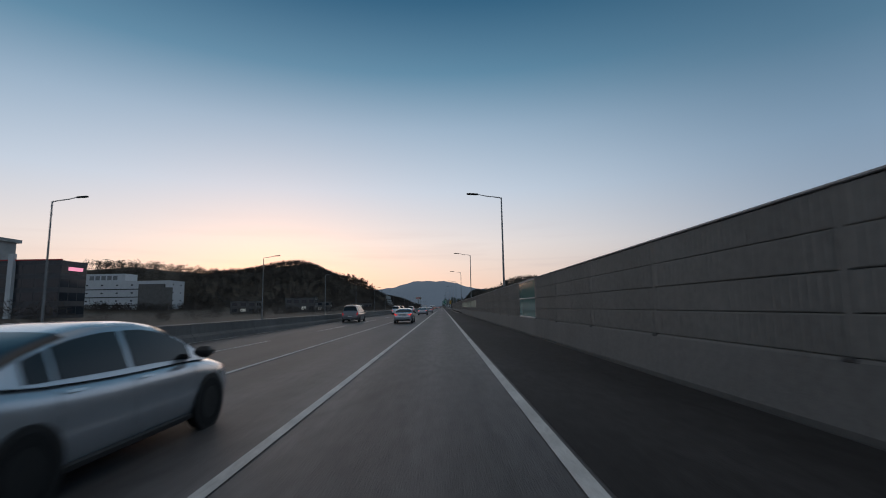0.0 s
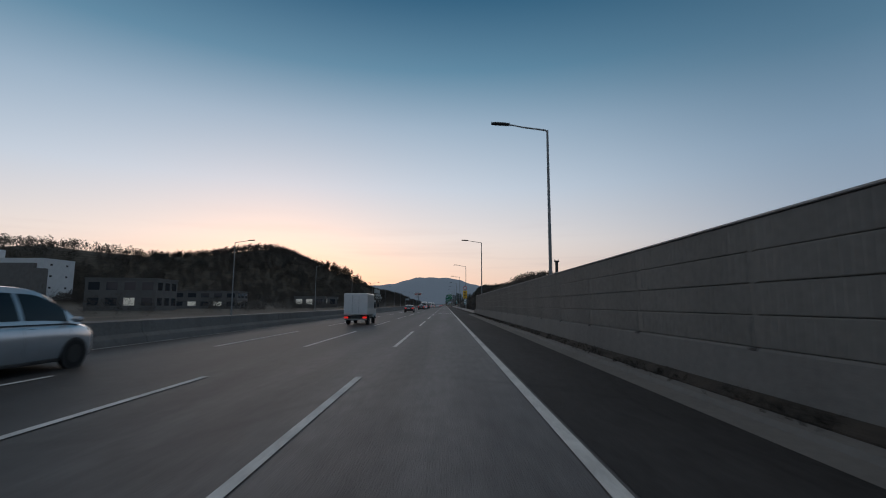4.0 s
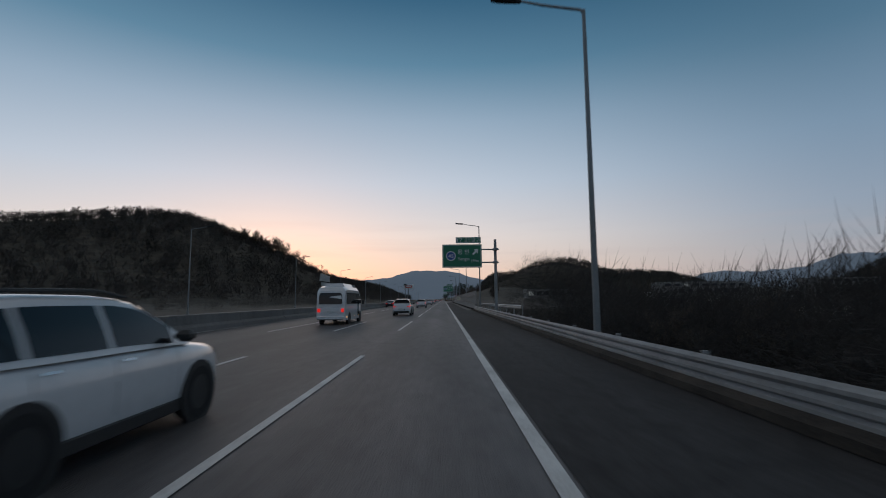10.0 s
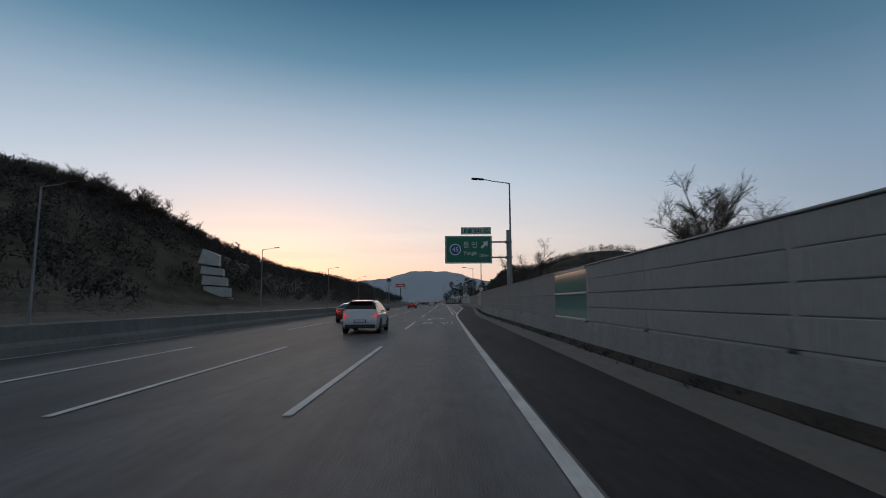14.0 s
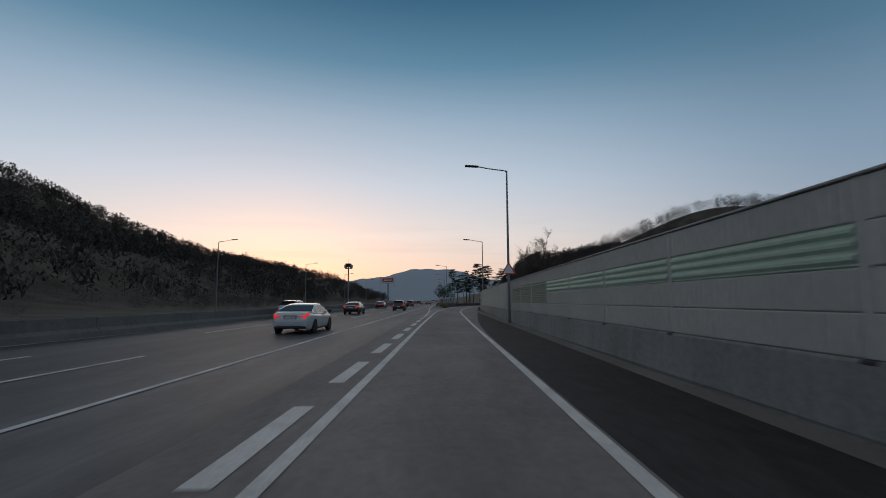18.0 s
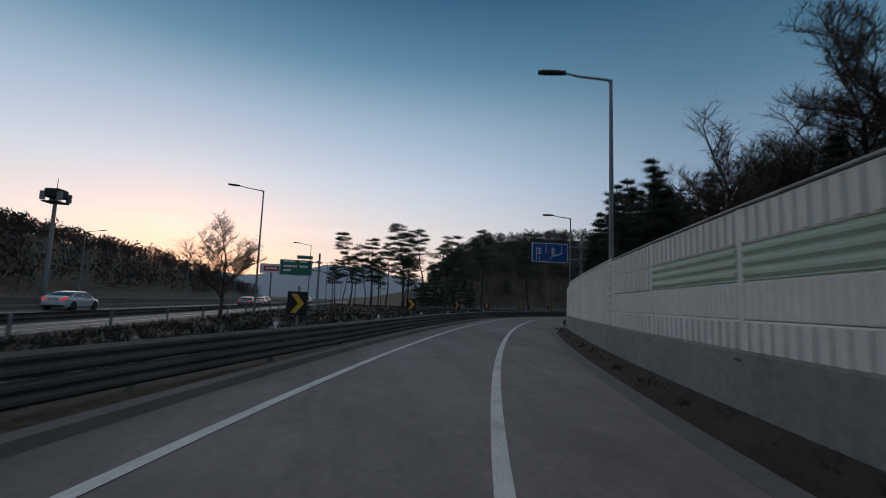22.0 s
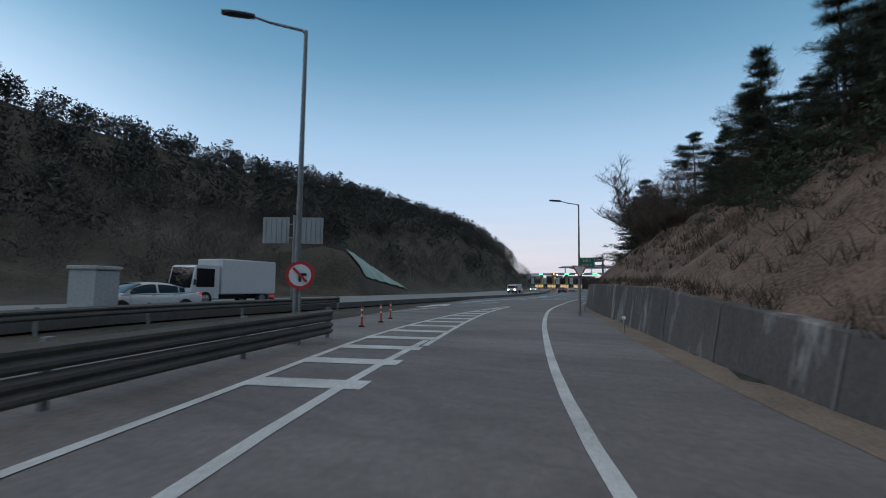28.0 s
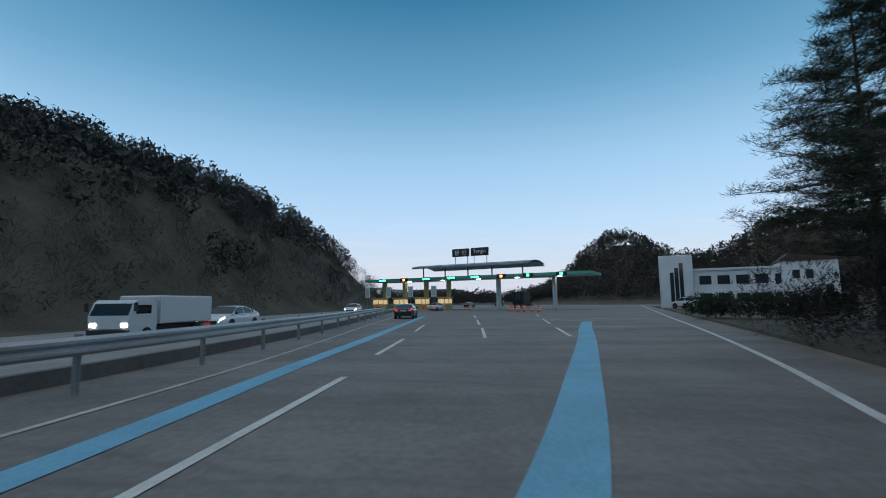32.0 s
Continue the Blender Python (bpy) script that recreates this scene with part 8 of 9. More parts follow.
for k, (x, y, q, p_) in enumerate(((-3.3, 868, "sedan", "grey"), (-6.6, 893, "sedan", "white"), (-10, 915, "suv", "black"), (-3.3, 941, "mpv", "silver"), (-6.6, 972, "sedan", "black"), (-10, 1003, "sedan", "white"), (-3.3, 1046, "sedan", "black"))):
    car(q, p_, pose(x, y, 0), f"{p_} {'off-roader' if q == 'suv' else 'people carrier' if q == 'mpv' else 'saloon car'} with lit tail lamps far ahead", T)
# before the toll gate
PL = -108
car("sedan", "black", pose(230.6, 922.6, 0, 0, 0, -86), "black saloon car with lit red tail lamps", T, group="cars at the toll gate")
car("sedan", "white", pose(272.5, 925.0, 0, 0, 0, PL), "white saloon car braking at the toll booths", T, group="cars at the toll gate")
car("sedan", "black", pose(318, 921.5, 0, 0, 0, PL), "black saloon car braking at the toll gate", T, group="cars at the toll gate")
car("suv", "red", pose(343, 913, 0, 0, 0, PL), "red off-roader leaving the toll gate", T, group="cars at the toll gate")
box_truck(pose(297.0, 907.6, 0, 0, 0, PL), "dark tipper truck with lit tail lamps at the toll gate", 8.0, 2.6, 3.0, "grey", "trim_black", tail=T)
car("suv", "white", pose(256.0, 886.2, 0.25, 0, 0, -60), "white off-roader parked beside the toll office", O, group="cars at the toll gate")
# the opposite carriageway beside the toll approach
box_truck(pose(203.3, 928.6, 0.05, 0, 0, 91), "white box truck with lit head lamps coming from the toll gate", 5.3, 1.9, 1.2, head="head_on")
car("sedan", "white", pose(211.3, 929.9, 0.05, 0, 0, 93), "white saloon car with lit head lamps", O, "head_on", group="cars at the toll gate")
car("sedan", "white", pose(248, 933.5, 0.05, 0, 0, 97), "white saloon car with lit head lamps", O, "head_on", group="cars at the toll gate")
car("sedan", "white", pose(120.0, 925.4, 0.05, 0, 0, 86), "white saloon car on the opposite carriageway", O, "head_on", group="cars at the toll gate")
box_truck(pose(128.5, 929.6, 0.05, 0, 0, 88), "white box truck on the opposite carriageway", 6.5, 2.2, 2.2, head="head_on")
box_truck(pose(78.5, 938.5, 0.0, 0, 0, 66), "white box truck on the opposite carriageway", 6.5, 2.2, 2.0)

# ---------------------------------------------------------------- toll gate
M["canopy_green"] = material("green_fascia", (0.10, 0.36, 0.26), 0.45, vary=0.12, streak=0.2)
M["canopy_under"] = material("lamp_tinted_soffit", (0.42, 0.60, 0.52), 0.6, vary=0.1)
# the green glow of the lane lamps is put into the soffit's colour
M["roof_grey"] = material("ribbed_metal_roof", (0.30, 0.32, 0.35), 0.45, 0.4, vary=0.12)
M["booth_yellow"] = material("booth_yellow", (0.50, 0.41, 0.19), 0.5, vary=0.12)
M["warm_light"] = material("lit_booth_window", (0.8, 0.7, 0.5), 0.4, emit=(1.0, 0.62, 0.28), power=0.28)
M["window_lit"] = material("lit_window", (0.8, 0.78, 0.7), 0.4, emit=(1.0, 0.93, 0.78), power=0.1)
M["lamp_green"] = material("lit_green_lane_lamp", (0.05, 0.6, 0.2), 0.4, emit=(0.08, 1.0, 0.35), power=4.0)
M["lamp_red"] = material("lit_red_lane_lamp", (0.6, 0.05, 0.02), 0.4, emit=(1.0, 0.22, 0.05), power=3.5)
M["lamp_white"] = material("lit_white_lamp", (0.9, 0.9, 0.85), 0.4, emit=(1.0, 0.96, 0.85), power=4.0)
M["stucco"] = material("white_stucco", (0.60, 0.61, 0.62), 0.8, vary=0.12, bump=0.2, streak=0.3)
M["dark_glass"] = glass("dark_window_glass", (0.03, 0.036, 0.045), 0.06)
M["orange"] = material("orange_barrel_plastic", (0.60, 0.14, 0.03), 0.5, vary=0.15)

gate_at = pose(276.0, 918.0, 0, 0, 0, -113)
gate = thing("toll_gate", "toll gate with a green-edged canopy over lit booths", "toll gate", gate_at)
b = Mesh()
b.box(-23.5, 23.2, -4.0, 4.0, 6.0, 6.25)
part("soffit", b, M["canopy_under"], gate)
b = Mesh()
for y0, y1 in ((-4.25, -4.0), (4.0, 4.25)):
    b.prism([(-23.6, 5.95), (23.3, 5.95), (23.3, 6.42), (-23.6, 6.42)], y0, y1)
b.box(-23.6, -23.4, -4.0, 4.0, 5.95, 6.42).box(23.1, 23.3, -4.0, 4.0, 5.95, 6.42)
part("fascia", b, M["canopy_green"], gate)
b = Mesh()
n = 10
arc = [(-4.4 + 8.8 * k / n, 8.5 + 0.55 * math.sin(math.pi * k / n)) for k in range(n + 1)]
b.add([(-11.5, y, z) for y, z in arc] + [(13.0, y, z) for y, z in arc] + [(-11.5, y, z - 0.35) for y, z in arc] + [(13.0, y, z - 0.35) for y, z in arc],
      [(k, k + 1, n + 2 + k, n + 1 + k) for k in range(n)] + [(2 * n + 2 + k, 3 * n + 3 + k, 3 * n + 4 + k, 2 * n + 3 + k) for k in range(n)] + [(k, 2 * n + 2 + k, 2 * n + 3 + k, k + 1) for k in range(n)] + [(0, n + 1, 3 * n + 3, 2 * n + 2)])
part("upper_roof", b, M["roof_grey"], gate)
for x in (-10, -5, 0, 5, 11):
    b = Mesh()
    b.tube([(x, -2.5, 6.2), (x, -2.5, 8.7)], 0.14, 8)
    part("strut", b, M["steel_dull"], gate)
for x in (-21.5, -16.2, -10.9, -5.6, 5.2, 16.0):
    b = Mesh()
    b.box(x - 0.28, x + 0.28, -0.5, 0.5, 0.2, 6.0, bevel=0.06)
    part("column", b, M["stucco"] if x > 0 else M["booth_yellow"], gate)
for k, x0 in enumerate((-1.4, 2.55)):
    b = Mesh()
    b.box(x0 - 1.3 + 0.2, x0 + 2.65 - 0.2, -4.1, -3.8, 10.1, 11.6, bevel=0.03)
    o = part("name_board", b, M["sign_black"], gate, "dark name board with white letters")
    letters("용 인" if k == 0 else "Yongin", 2.5, 0.95, o, x0 + 0.67, 10.85, -4.13)
    for x in (x0 - 0.6, x0 + 2.0):
        b = Mesh()
        b.tube([(x, -3.7, 8.3), (x, -3.7, 10.2)], 0.06, 6)
        part("board_post", b, M["steel_dull"], gate)
for x, mat in ((-18.8, "lamp_green"), (-13.5, "lamp_red"), (-8.2, "lamp_green"), (-2.6, "lamp_green"), (2.4, "lamp_green"), (7.6, "lamp_red"), (12.6, "lamp_green"), (18.5, "lamp_green")):
    b = Mesh()
    b.box(x - 0.9, x + 0.9, -4.45, -4.27, 5.75, 6.45, bevel=0.03)
    o = part("lane_signal", b, M["sign_black"], gate)
    b = Mesh()
    b.box(x - 0.25, x + 0.25, -4.5, -4.455, 5.88, 6.3) if mat == "lamp_red" or x > 10 else b.box(x - 0.8, x + 0.8, -4.5, -4.455, 5.95, 6.28)
    part("signal_lamp", b, M[mat], o, "glowing lane signal")
for x in (-15, -7, 1, 9, 17):
    b = Mesh()
    b.box(x - 0.35, x + 0.35, -0.2, 0.2, 5.88, 6.0)
    part("canopy_lamp", b, M["lamp_white"], gate, "lit white lamp below the canopy")


def booth(x):
    t_ = thing("toll_booth", "yellow toll booth with warmly lit windows on a concrete island", "toll booth", gate_at @ pose(x, 0, 0), "toll booths")
    b_ = Mesh()
    b_.box(-0.9, 0.9, -10, 8, 0, 0.22, bevel=0.08)
    part("island", b_, M["concrete_pale"], t_)
    b_ = Mesh()
    b_.box(-0.75, 0.75, -3.2, 0.0, 0.22, 1.2, bevel=0.04)
    part("base", b_, M["booth_yellow"], t_)
    b_ = Mesh()
    b_.box(-0.7, 0.7, -3.15, -0.05, 1.3, 2.2)
    part("window", b_, M["warm_light"], t_, "warmly lit window band")
    for px_, py_ in ((-0.73, -3.18), (0.73, -3.18), (-0.73, -0.02), (0.73, -0.02), (-0.73, -1.6), (0.73, -1.6)):
        b_ = Mesh()
        b_.box(px_ - 0.05, px_ + 0.05, py_ - 0.05, py_ + 0.05, 1.2, 2.35)
        part("post", b_, M["booth_yellow"], t_)
    b_ = Mesh()
    b_.box(-0.95, 0.95, -3.5, 0.2, 2.35, 2.6, bevel=0.06)
    part("roof", b_, M["booth_yellow"], t_)
    b_ = Mesh()
    b_.tube([(0, -9.4, 0.2), (0, -9.4, 0.9), (0, -9.4, 1.1)], [0.42, 0.42, 0.2], 14)
    part("bumper_post", b_, M["orange"], t_)
    b_ = Mesh()
    b_.box(-0.55, 0.55, -6.0, -5.85, 2.6, 4.7, bevel=0.03)
    o = part("info_board", b_, M["sign_white"], t_, "white information board")
    b_ = Mesh()
    for z in (4.35, 4.0, 3.65, 3.3, 2.95):
        b_.box(-0.4, 0.4, -6.02, -6.003, z, z + 0.12)
    part("lettering", b_, M["sign_back"], o)
    b_ = Mesh()
    b_.tube([(0, -5.9, 0.2), (0, -5.9, 4.5)], 0.06, 8)
    part("post", b_, M["steel_dull"], t_)
    return t_


b0 = booth(-21.5)
for x in (-16.2, -10.9, -5.6):
    copy_thing(b0, gate_at @ pose(x, 0, 0))


# orange barrels and barriers beyond the lanes
def barrel(m):
    t_ = thing("barrel", "orange traffic barrel with white bands", "traffic barrel", m, "barrels")
    b_ = Mesh()
    b_.tube([(0, 0, 0), (0, 0, 0.06), (0, 0, 0.07), (0, 0, 0.95), (0, 0, 1.0)], [0.36, 0.36, 0.29, 0.25, 0.12], 14)
    part("body", b_, M["orange"], t_, smooth=True)
    for z in (0.35, 0.65):
        b_ = Mesh()
        b_.tube([(0, 0, z), (0, 0, z + 0.12)], 0.285, 14)
        part("band", b_, M["sign_white"], t_)
    return t_


br = barrel(gate_at @ pose(13.2, -14, 0))
for x, y in ((14.6, -15), (16.1, -16.5), (17.7, -17.5), (19.2, -19), (-1.6, -9), (3.6, -9), (11.8, -11)):
    copy_thing(br, gate_at @ pose(x, y, 0))


# ---------------------------------------------------------------- buildings
def building(name, m, w, d, h, storeys, bays, wall, glass_mat, label, roof_h=0.5, lit=(), win=(0.62, 0.5), sides=("front", "right")):
    """A block with a parapet and rows of recessed windows; the front faces -y."""
    t_ = thing(name, label, "building", m)
    b_ = Mesh()
    b_.box(-w / 2, w / 2, 0, d, -8, h)
    part("wall", b_, wall, t_)
    b_ = Mesh()
    b_.box(-w / 2 - 0.15, w / 2 + 0.15, -0.15, d + 0.15, h, h + roof_h)
    part("parapet", b_, wall, t_)
    sh, k = h / storeys, 0
    for face in sides:
        run_ = w if face == "front" else d
        n_ = bays if face == "front" else max(1, round(bays * d / w))
        cell = run_ / n_
        for s_ in range(storeys):
            for q in range(n_):
                u0 = q * cell + cell * (1 - win[0]) / 2
                z0 = s_ * sh + sh * (1 - win[1]) * 0.6
                b_ = Mesh()
                if face == "front":
                    b_.box(-w / 2 + u0, -w / 2 + u0 + cell * win[0], -0.05, 0.04, z0, z0 + sh * win[1])
                else:
                    b_.box(w / 2 - 0.04, w / 2 + 0.05, u0, u0 + cell * win[0], z0, z0 + sh * win[1])
                part("window", b_, M["window_lit"] if k in lit else glass_mat, t_)
                k += 1
    return t_


# toll office: tall slab with dark window strips and a lower wing
of = thing("toll_office", "white rendered toll office with dark vertical window strips", "building", pose(270.0, 882.5, 0, 0, 0, -112))
b = Mesh()
b.box(-2.6, 2.6, 0, 9, 0, 9.2, bevel=0.05)
part("tower", b, M["stucco"], of)
for k, h in enumerate((6.2, 7.0, 7.8)):
    b = Mesh()
    b.box(-0.9 + 0.75 * k, -0.3 + 0.75 * k, -0.05, 0.05, 0.6, h)
    part("window", b, M["dark_glass"], of)
b = Mesh()
b.box(2.6, 20, 1.0, 10, 0, 6.4, bevel=0.05)
part("wing", b, M["stucco"], of)
for k in range(6):
    for z in (1.0, 4.0):
        b = Mesh()
        b.box(3.6 + 2.7 * k, 5.4 + 2.7 * k, 0.94, 1.04, z, z + 1.5)
        part("window", b, M["dark_glass"], of)
b = Mesh()
b.box(2.6, 20.3, 0.6, 10.3, 6.4, 6.75)
part("parapet", b, M["stucco"], of)
b = Mesh()
b.box(15.2, 22.4, 0.2, 10, 0, 7.4, bevel=0.05)
part("end_block", b, M["stucco"], of)
for x, z in ((16.6, 4.6), (18.3, 4.6), (20.6, 2.2)):
    b = Mesh()
    b.box(x, x + 0.95, 0.14, 0.24, z, z + 1.35)
    part("window", b, M["dark_glass"], of)
b = Mesh()
b.prism([(14.9, 7.4), (22.7, 7.4), (21.2, 8.9), (16.6, 8.9)], -0.1, 10.3)
part("roof", b, M["rust_dark"], of, "dark brown sloping roof")
building("plaza_house", pose(214.0, 876.0, 0, 0, 0, -100), 16, 9, 7.0, 2, 5, M["stucco"], M["dark_glass"], "white two-storey house behind the pines")

# flag mast and hedge by the office
fm = thing("flagpole", "thin grey flagpole beside the toll office", "flagpole", pose(262.5, 887.5, 0))
b = Mesh()
b.tube([(0, 0, 0), (0, 0, 6.5)], [0.07, 0.035], 8)
part("pole", b, M["steel"], fm)
b = Mesh()
b.tube([(0, 0, 6.5), (0, 0, 6.6)], [0.06, 0.02], 8)
part("finial", b, M["steel"], fm)

# ---- left of the motorway
dark_wall = material("dark_curtain_wall", (0.05, 0.055, 0.062), 0.35, 0.2, vary=0.15)
o = building("office_building", pose(-139, 150, 0), 36, 11, 17.5, 4, 9, dark_wall, M["dark_glass"], "dark glass office block with pale columns", 0.8, win=(0.9, 0.62))
for x in (-16.5, 2.0):
    b = Mesh()
    b.box(x, x + 1.6, -1.2, 0, -1, 20.5, bevel=0.05)
    part("column", b, M["stucco"], o)
b = Mesh()
b.box(-18, -6, 1, 10, 18.3, 25.5).box(-19, -5, 0, 11, 25.5, 26.6)
part("tower", b, M["concrete_pale"], o)
b = Mesh()
for z in (20, 21.2, 22.4, 23.6):
    b.box(-18.1, -5.9, 0.9, 1.1, z, z + 0.5)
part("louvre", b, dark_wall, o)
b = Mesh()
b.box(-4, 18.3, -0.4, 0.2, 18.3, 18.7)
part("roof_edge", b, M["sign_red"], o, "dark red roof edge")
b = Mesh()
b.box(18.0, 18.25, 3, 9, 15.2, 16.4)
so = part("sign_panel", b, material("lit_pink_sign", (0.5, 0.1, 0.2), 0.5, emit=(1.0, 0.35, 0.5), power=0.9), o, "lit pink sign panel")
o = building("white_building", pose(-309, 450, 0), 100, 26, 30, 4, 7, M["stucco"], M["dark_glass"], "large white factory building with few windows", 0.8, win=(0.14, 0.16))
b = Mesh()
b.box(-36, 6, 2, 20, 30, 38)
part("roof_house", b, M["stucco"], o)
b = Mesh()
for k in range(5):
    b.box(-28 + 5.6 * k, -24 + 5.6 * k, 1.7, 2.0, 32, 36)
part("roof_lettering", b, M["pole_grey"], o, "grey unreadable letters on the roof house")
b = Mesh()
b.box(22, 46, -2.5, 0, -8, 27.5).box(46, 52, -4, 2, -8, 24)
part("wing", b, M["concrete"], o, "grey rendered wing")
b = Mesh()
for z in (7.5, 15, 22.5):
    b.box(-50.1, 50.1, -0.35, -0.05, z, z + 0.8)
part("band", b, M["dark_metal"], o, "dark band between storeys")
low_wall = material("grey_render", (0.13, 0.125, 0.12), 0.9, vary=0.25, streak=0.4)
for x, y, w, d, h, st, by, lab, lit in ((-78, 262, 16, 12, 7.5, 2, 4, "grey two-storey workshop beside the motorway", (2,)), (-86, 318, 22, 14, 6.0, 2, 5, "long low grey workshop", (1, 3)), (-64, 372, 14, 10, 5.0, 1, 3, "small grey shed beside the motorway", (0, 1)),
                                    (-96, 230, 12, 10, 5.5, 2, 3, "grey block house among trees", (1,)), (-70, 415, 18, 10, 5.5, 1, 4, "low grey shed with lit windows", (1, 2))):
    building("workshop", pose(x, y, 0, 0, 0, 8), w, d, h, st, by, low_wall, M["dark_glass"], lab, 0.3, lit)

# a tower of pale leaning slabs at the foot of the wooded slope
st = thing("stacked_slabs", "tower of five pale stacked concrete slabs below the woods", "monument", pose(-75, 690, 0, 0, 0, 12))
for k, (x0, x1, z0, z1, tilt) in enumerate(((-3.6, 5.2, 0.0, 3.0, 0.1), (-4.3, 4.2, 3.3, 6.6, 0.35), (-4.7, 3.0, 7.0, 10.0, 0.5), (-5.2, 1.8, 10.4, 13.0, 0.6), (-6.2, 0.4, 13.6, 18.4, 0.9))):
    b = Mesh()
    b.add([(x0, -1.6, z0 + tilt), (x1, -1.6, z0), (x1, 1.6, z0), (x0, 1.6, z0 + tilt), (x0 + (1.6 if k == 4 else 0.3), -1.6, z1 + tilt), (x1 - 0.1, -1.6, z1 - tilt * (1.6 if k == 4 else 0.6)), (x1 - 0.1, 1.6, z1 - tilt), (x0 + 0.3, 1.6, z1 + tilt)],
          [(3, 2, 1, 0), (4, 5, 6, 7), (0, 1, 5, 4), (1, 2, 6, 5), (2, 3, 7, 6), (3, 0, 4, 7)])
    part("slab", b, M["concrete_pale"], st)
b = Mesh()
b.box(-3.0, 0.4, -1.0, 1.0, 0.2, 13.8)
part("core", b, M["dark_metal"], st)
# sign arm on the far verge
s = thing("side_gantry", "grey cantilever gantry with a sign seen from behind", "road sign", pose(-32.5, 536, 0))
cantilever(s, 0.0, 6.6, (5.6, 6.3), 3.2, 0.2)
b = Mesh()
b.box(1.0, 3.4, 0.0, 0.06, 5.0, 6.5, bevel=0.01)
part("panel_back", b, M["sign_back"], s)

# ---- low land beside the embankment
rig = thing("drilling_rig", "tall dark piling rig with a yellow machine body", "drilling rig", pose(48, 350, -4.2, 0, 0, 15))
b = Mesh()
b.box(-0.45, 0.45, -0.45, 0.45, 0.8, 24, bevel=0.05)
for z in np.arange(2, 24, 1.6):
    b.box(-0.52, 0.52, -0.52, 0.52, z, z + 0.12)
part("mast", b, M["dark_metal"], rig)
b = Mesh()
b.box(-0.9, 0.9, -0.7, 0.7, 24, 24.6, bevel=0.1).tube([(-0.8, 0, 24.6), (-0.8, 0, 25.1)], 0.2, 8).tube([(0.8, 0, 24.6), (0.8, 0, 25.1)], 0.2, 8)
part("crown_block", b, M["dark_metal"], rig)
for s in (-1, 1):
    b = Mesh()
    b.tube([(s * 0.5, 4.2, 2.2), (s * 0.25, 0.4, 15)], 0.14, 8)
    part("back_stay", b, M["dark_metal"], rig)
    b = Mesh()
    b.box(s * 1.9 - 0.4, s * 1.9 + 0.4, -0.6, 5.6, 0, 0.95, bevel=0.3)
    part("crawler_track", b, M["black_rubber"], rig)
b = Mesh()
b.box(-1.5, 1.5, 0.8, 5.4, 1.0, 2.9, bevel=0.15)
part("machine_body", b, M["sign_yellow"], rig)
b = Mesh()
b.box(0.6, 1.7, 0.2, 1.6, 1.2, 3.3, bevel=0.1)
part("operator_cab", b, M["dark_glass"], rig)
b = Mesh()
b.tube([(0, -0.75, 1.0), (0, -0.75, 20)], 0.22, 8)
part("auger", b, M["steel_dull"], rig)

for x, y, w, d, h, st, by, rz, lab, lit, mat in ((255, 560, 136, 24, 4.2, 1, 9, 0, "long white warehouse with shuttered bays", (), M["concrete_mid"]), (82, 470, 26, 12, 3.2, 1, 9, 0, "low building with a row of lit windows", tuple(range(9)), M["concrete"]),
                                         (26, 387, 2.8, 2.8, 2.2, 1, 1, 10, "small white site hut", (), M["concrete_mid"]), (150, 640, 40, 18, 9, 2, 8, 0, "pale two-storey factory in the valley", (3, 4), M["concrete_mid"]), (190, 720, 60, 20, 14, 3, 9, 0, "white three-storey factory in the valley", (20,), M["concrete_mid"]),
                                         (330, 760, 50, 24, 18, 4, 8, 0, "pale factory block in the valley", (), M["concrete_mid"]), (420, 700, 80, 24, 10, 2, 12, 0, "long grey factory in the valley", (5,), M["concrete"]), (60, 430, 14, 8, 3.0, 1, 4, 12, "low grey shed on waste ground", (1,), M["concrete"]),
                                         (110, 520, 30, 12, 4.0, 1, 8, -5, "low pale shed with a flat roof", (2, 6), M["concrete_mid"]), (300, 640, 60, 20, 12, 3, 10, 0, "grey block among other factories", (), M["concrete_mid"]), (60, 640, 26, 14, 8, 2, 6, 0, "white office with lit windows", (0, 1, 2, 6), M["concrete_mid"])):
    building("factory" if w > 20 else "shed", pose(x, y, -4.0 if y < 600 else -3.0, 0, 0, rz), w, d, h + 1.5, st, by, mat, M["dark_glass"], lab, 0.3, lit, (0.6, 0.42), ("front",))
# earth banks and sheeting on the building site
tarp = material("blue_grey_sheeting", (0.13, 0.15, 0.20), 0.5, vary=0.3, bump=0.8, bump_scale=3)
for x, y, w, d, mat, nm, lab in ((24, 300, 22, 44, tarp, "ground_sheet", "blue-grey sheeting spread on the building site"), (54, 330, 46, 30, M["concrete"], "site_floor", "grey concrete floor of the building site"), (80, 385, 60, 26, M["ground"], "earth_bank", "dark earth bank on the building site")):
    m_ = Mesh()
    nx, ny = 14, 14
    hgt = 1.6 if nm == "earth_bank" else 0.25
    vs = []
    for j in range(ny + 1):
        for i in range(nx + 1):
            px_, py_ = x - w / 2 + w * i / nx, y - d / 2 + d * j / ny
            edge = min(i, nx - i, j, ny - j)
            vs.append((px_, py_, ground_z(px_, py_) + (-0.3 if edge == 0 else hgt * (0.7 + 0.5 * noise.noise(Vector((px_ * 0.2, py_ * 0.2, 0)))))))
    m_.add(vs, [(j * (nx + 1) + i, j * (nx + 1) + i + 1, (j + 1) * (nx + 1) + i + 1, (j + 1) * (nx + 1) + i) for j in range(ny) for i in range(nx)])
    structure(nm, m_, mat, lab, "ground", smooth=True)

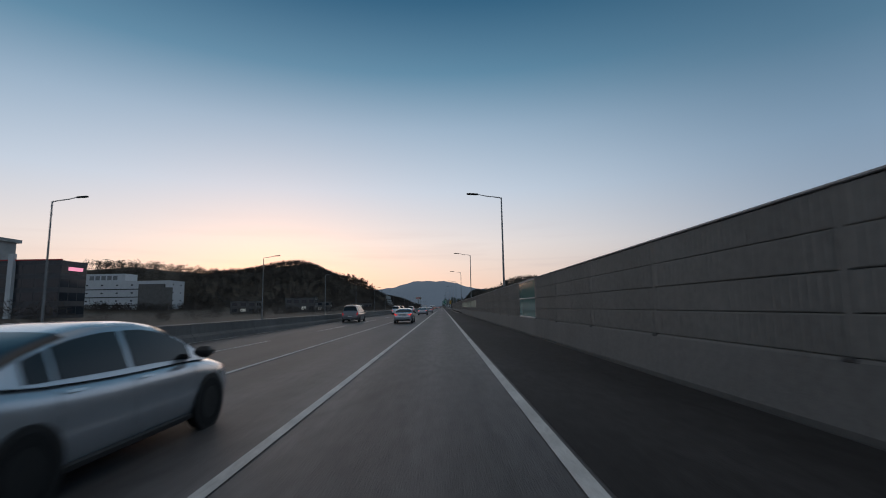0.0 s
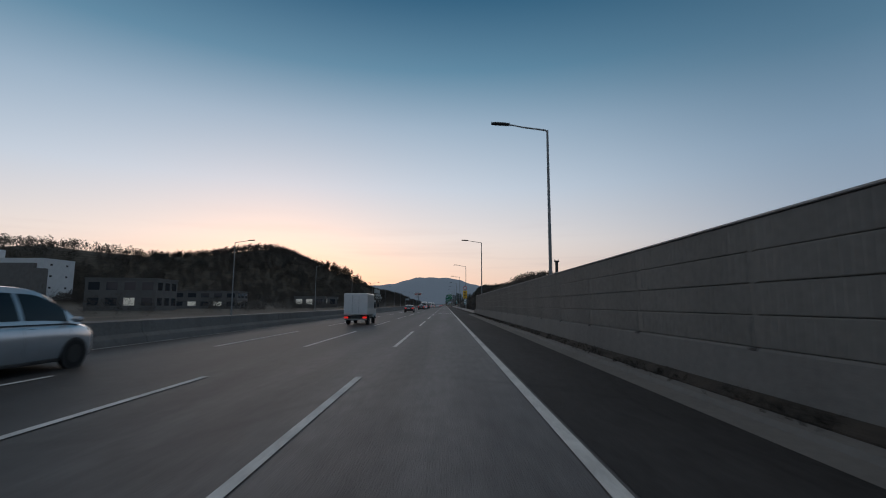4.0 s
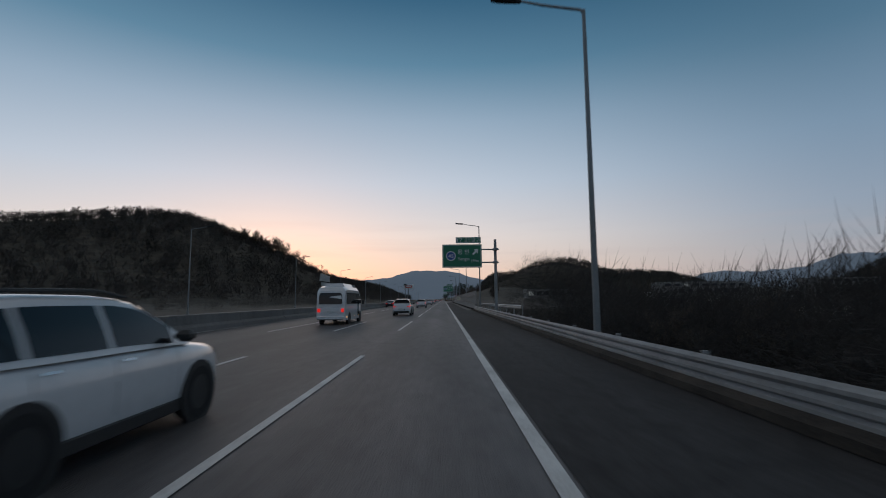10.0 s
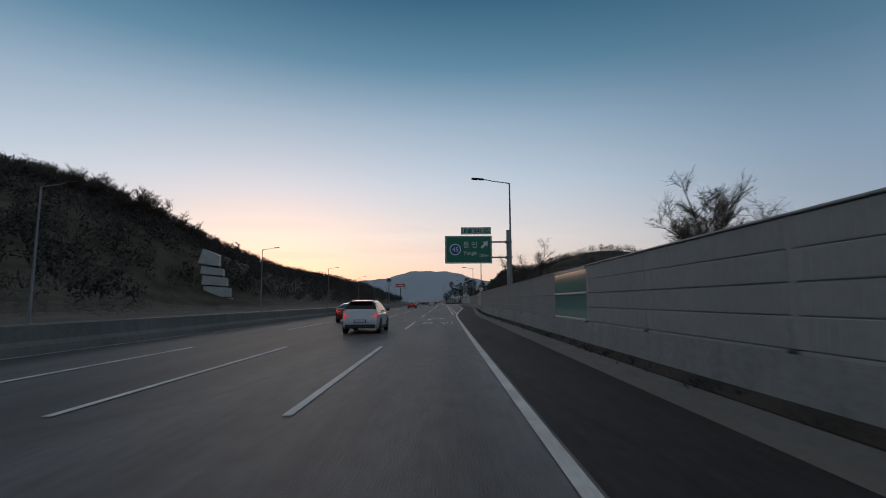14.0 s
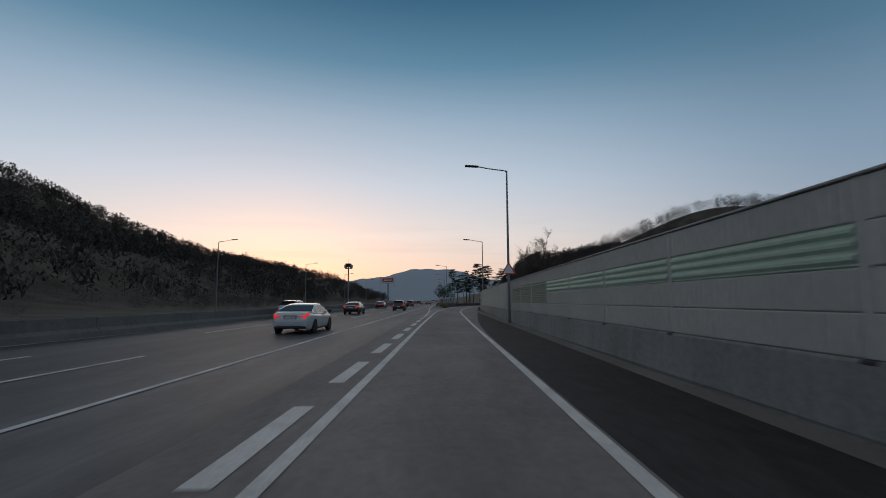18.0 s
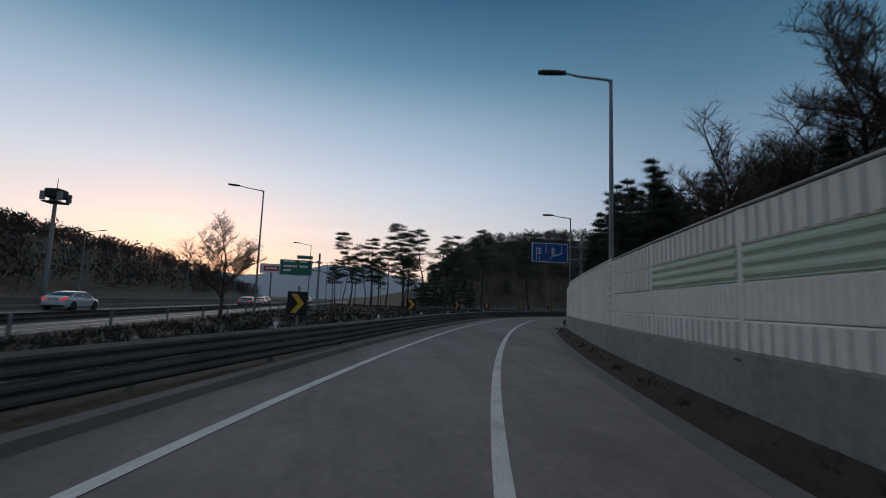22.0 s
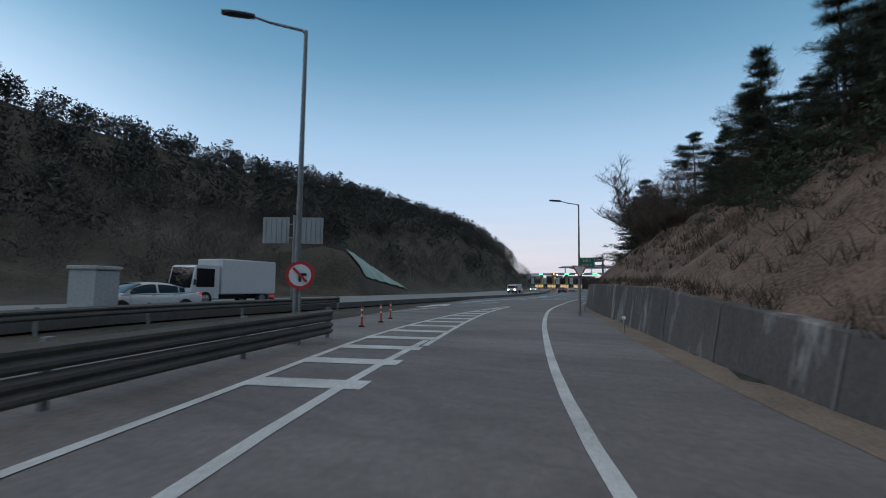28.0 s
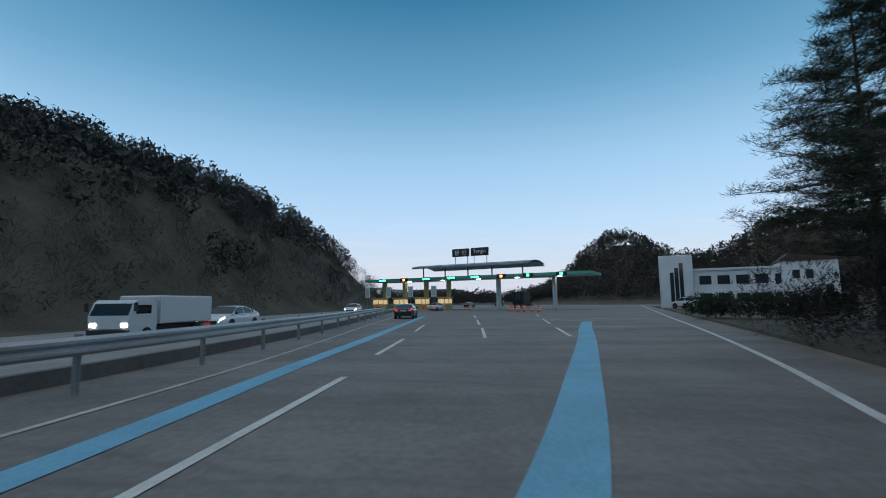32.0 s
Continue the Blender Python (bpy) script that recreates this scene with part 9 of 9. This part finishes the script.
# a slipped bank on the ridge, half covered with sheeting
def bank_rows(rows, nx=16, start=0.0):
    m_ = Mesh()
    vs = []
    for dy, z0, z1 in rows:
        for i in range(nx + 1):
            u = start + (1 - start) * i / nx
            x, y = 157 + 33 * u, 938.4 + 8 * u + dy
            z = (z0 + (z1 - z0) * max(0, u - 0.2) / 0.8) * float(step01(np.array(u / 0.2)))
            vs.append((x, y, z - 0.15 + 0.25 * noise.noise(Vector((x * 0.5, y * 0.5, 2)))))
    k = nx + 1
    return m_.add(vs, [(j * k + i, j * k + i + 1, (j + 1) * k + i + 1, (j + 1) * k + i) for j in range(len(rows) - 1) for i in range(nx)])


structure("slipped_bank", bank_rows([(-0.4, -0.2, -0.2), (0.5, 2.2, 0.4), (1.6, 4.0, 0.9), (4.2, 6.6, 2.2), (8, 7.4, 2.4), (16, 6.5, 3.0)]), M["ground"], "dark slipped earth bank below the ridge", "ground", smooth=True)
structure("sheeted_slope", bank_rows([(0.6, 2.75, 0.9), (1.6, 4.4, 1.35), (2.9, 5.8, 2.0), (4.1, 6.9, 2.65)], start=0.2), material("pale_green_sheet", (0.24, 0.33, 0.28), 0.7, vary=0.3, bump=0.8, bump_scale=2), "pale green sheeting over a slip on the hillside", "ground", smooth=True)

# concrete cabinet beside the rail
cb = thing("concrete_pier", "pale square concrete pier beside the guard rail", "pier", pose(117.0, 923.9, 0.05, 0, 0, -75))
b = Mesh()
b.box(-0.55, 0.55, -0.55, 0.55, 0, 1.9, bevel=0.05)
part("shaft", b, M["concrete_pale"], cb)
b = Mesh()
b.box(-0.62, 0.62, -0.62, 0.62, 1.9, 2.05, bevel=0.03)
part("cap", b, M["concrete_pale"], cb)

# clipped hedge by the office
rng = np.random.default_rng(77)
hc = np.stack([rng.uniform(-6.5, 6.5, 700), rng.uniform(-1.0, 1.0, 700), rng.uniform(0.2, 1.15, 700)], 1)
o = new("hedge", tri_mesh("hedge", sprays(hc, np.full(700, 0.2), 16, 0.16, 0.05, rng), M["pine_dark"]))
o.matrix_world = pose(219.0, 895.0, 0.2, 0, 0, 40) @ Matrix.Diagonal((0.78, 1.3, 1.35, 1))
tagged(o, "dark clipped evergreen hedge on the lawn", "hedge", "", "")

# houses of the far town beyond the toll gate
for k in range(26):
    x = 500 + R_.uniform(0, 260)
    y = 890 + R_.uniform(0, 260)
    building("town_house", pose(x, y, 0, 0, 0, -110 + R_.uniform(-20, 20)), R_.uniform(12, 26), R_.uniform(10, 16), R_.uniform(7, 15), R_.randint(2, 4), R_.randint(3, 5), R_.choice((M["concrete_pale"], M["concrete"], low_wall)), M["dark_glass"], "pale block of the town beyond the toll gate", 0.5, (R_.randint(0, 8),), sides=("front",))
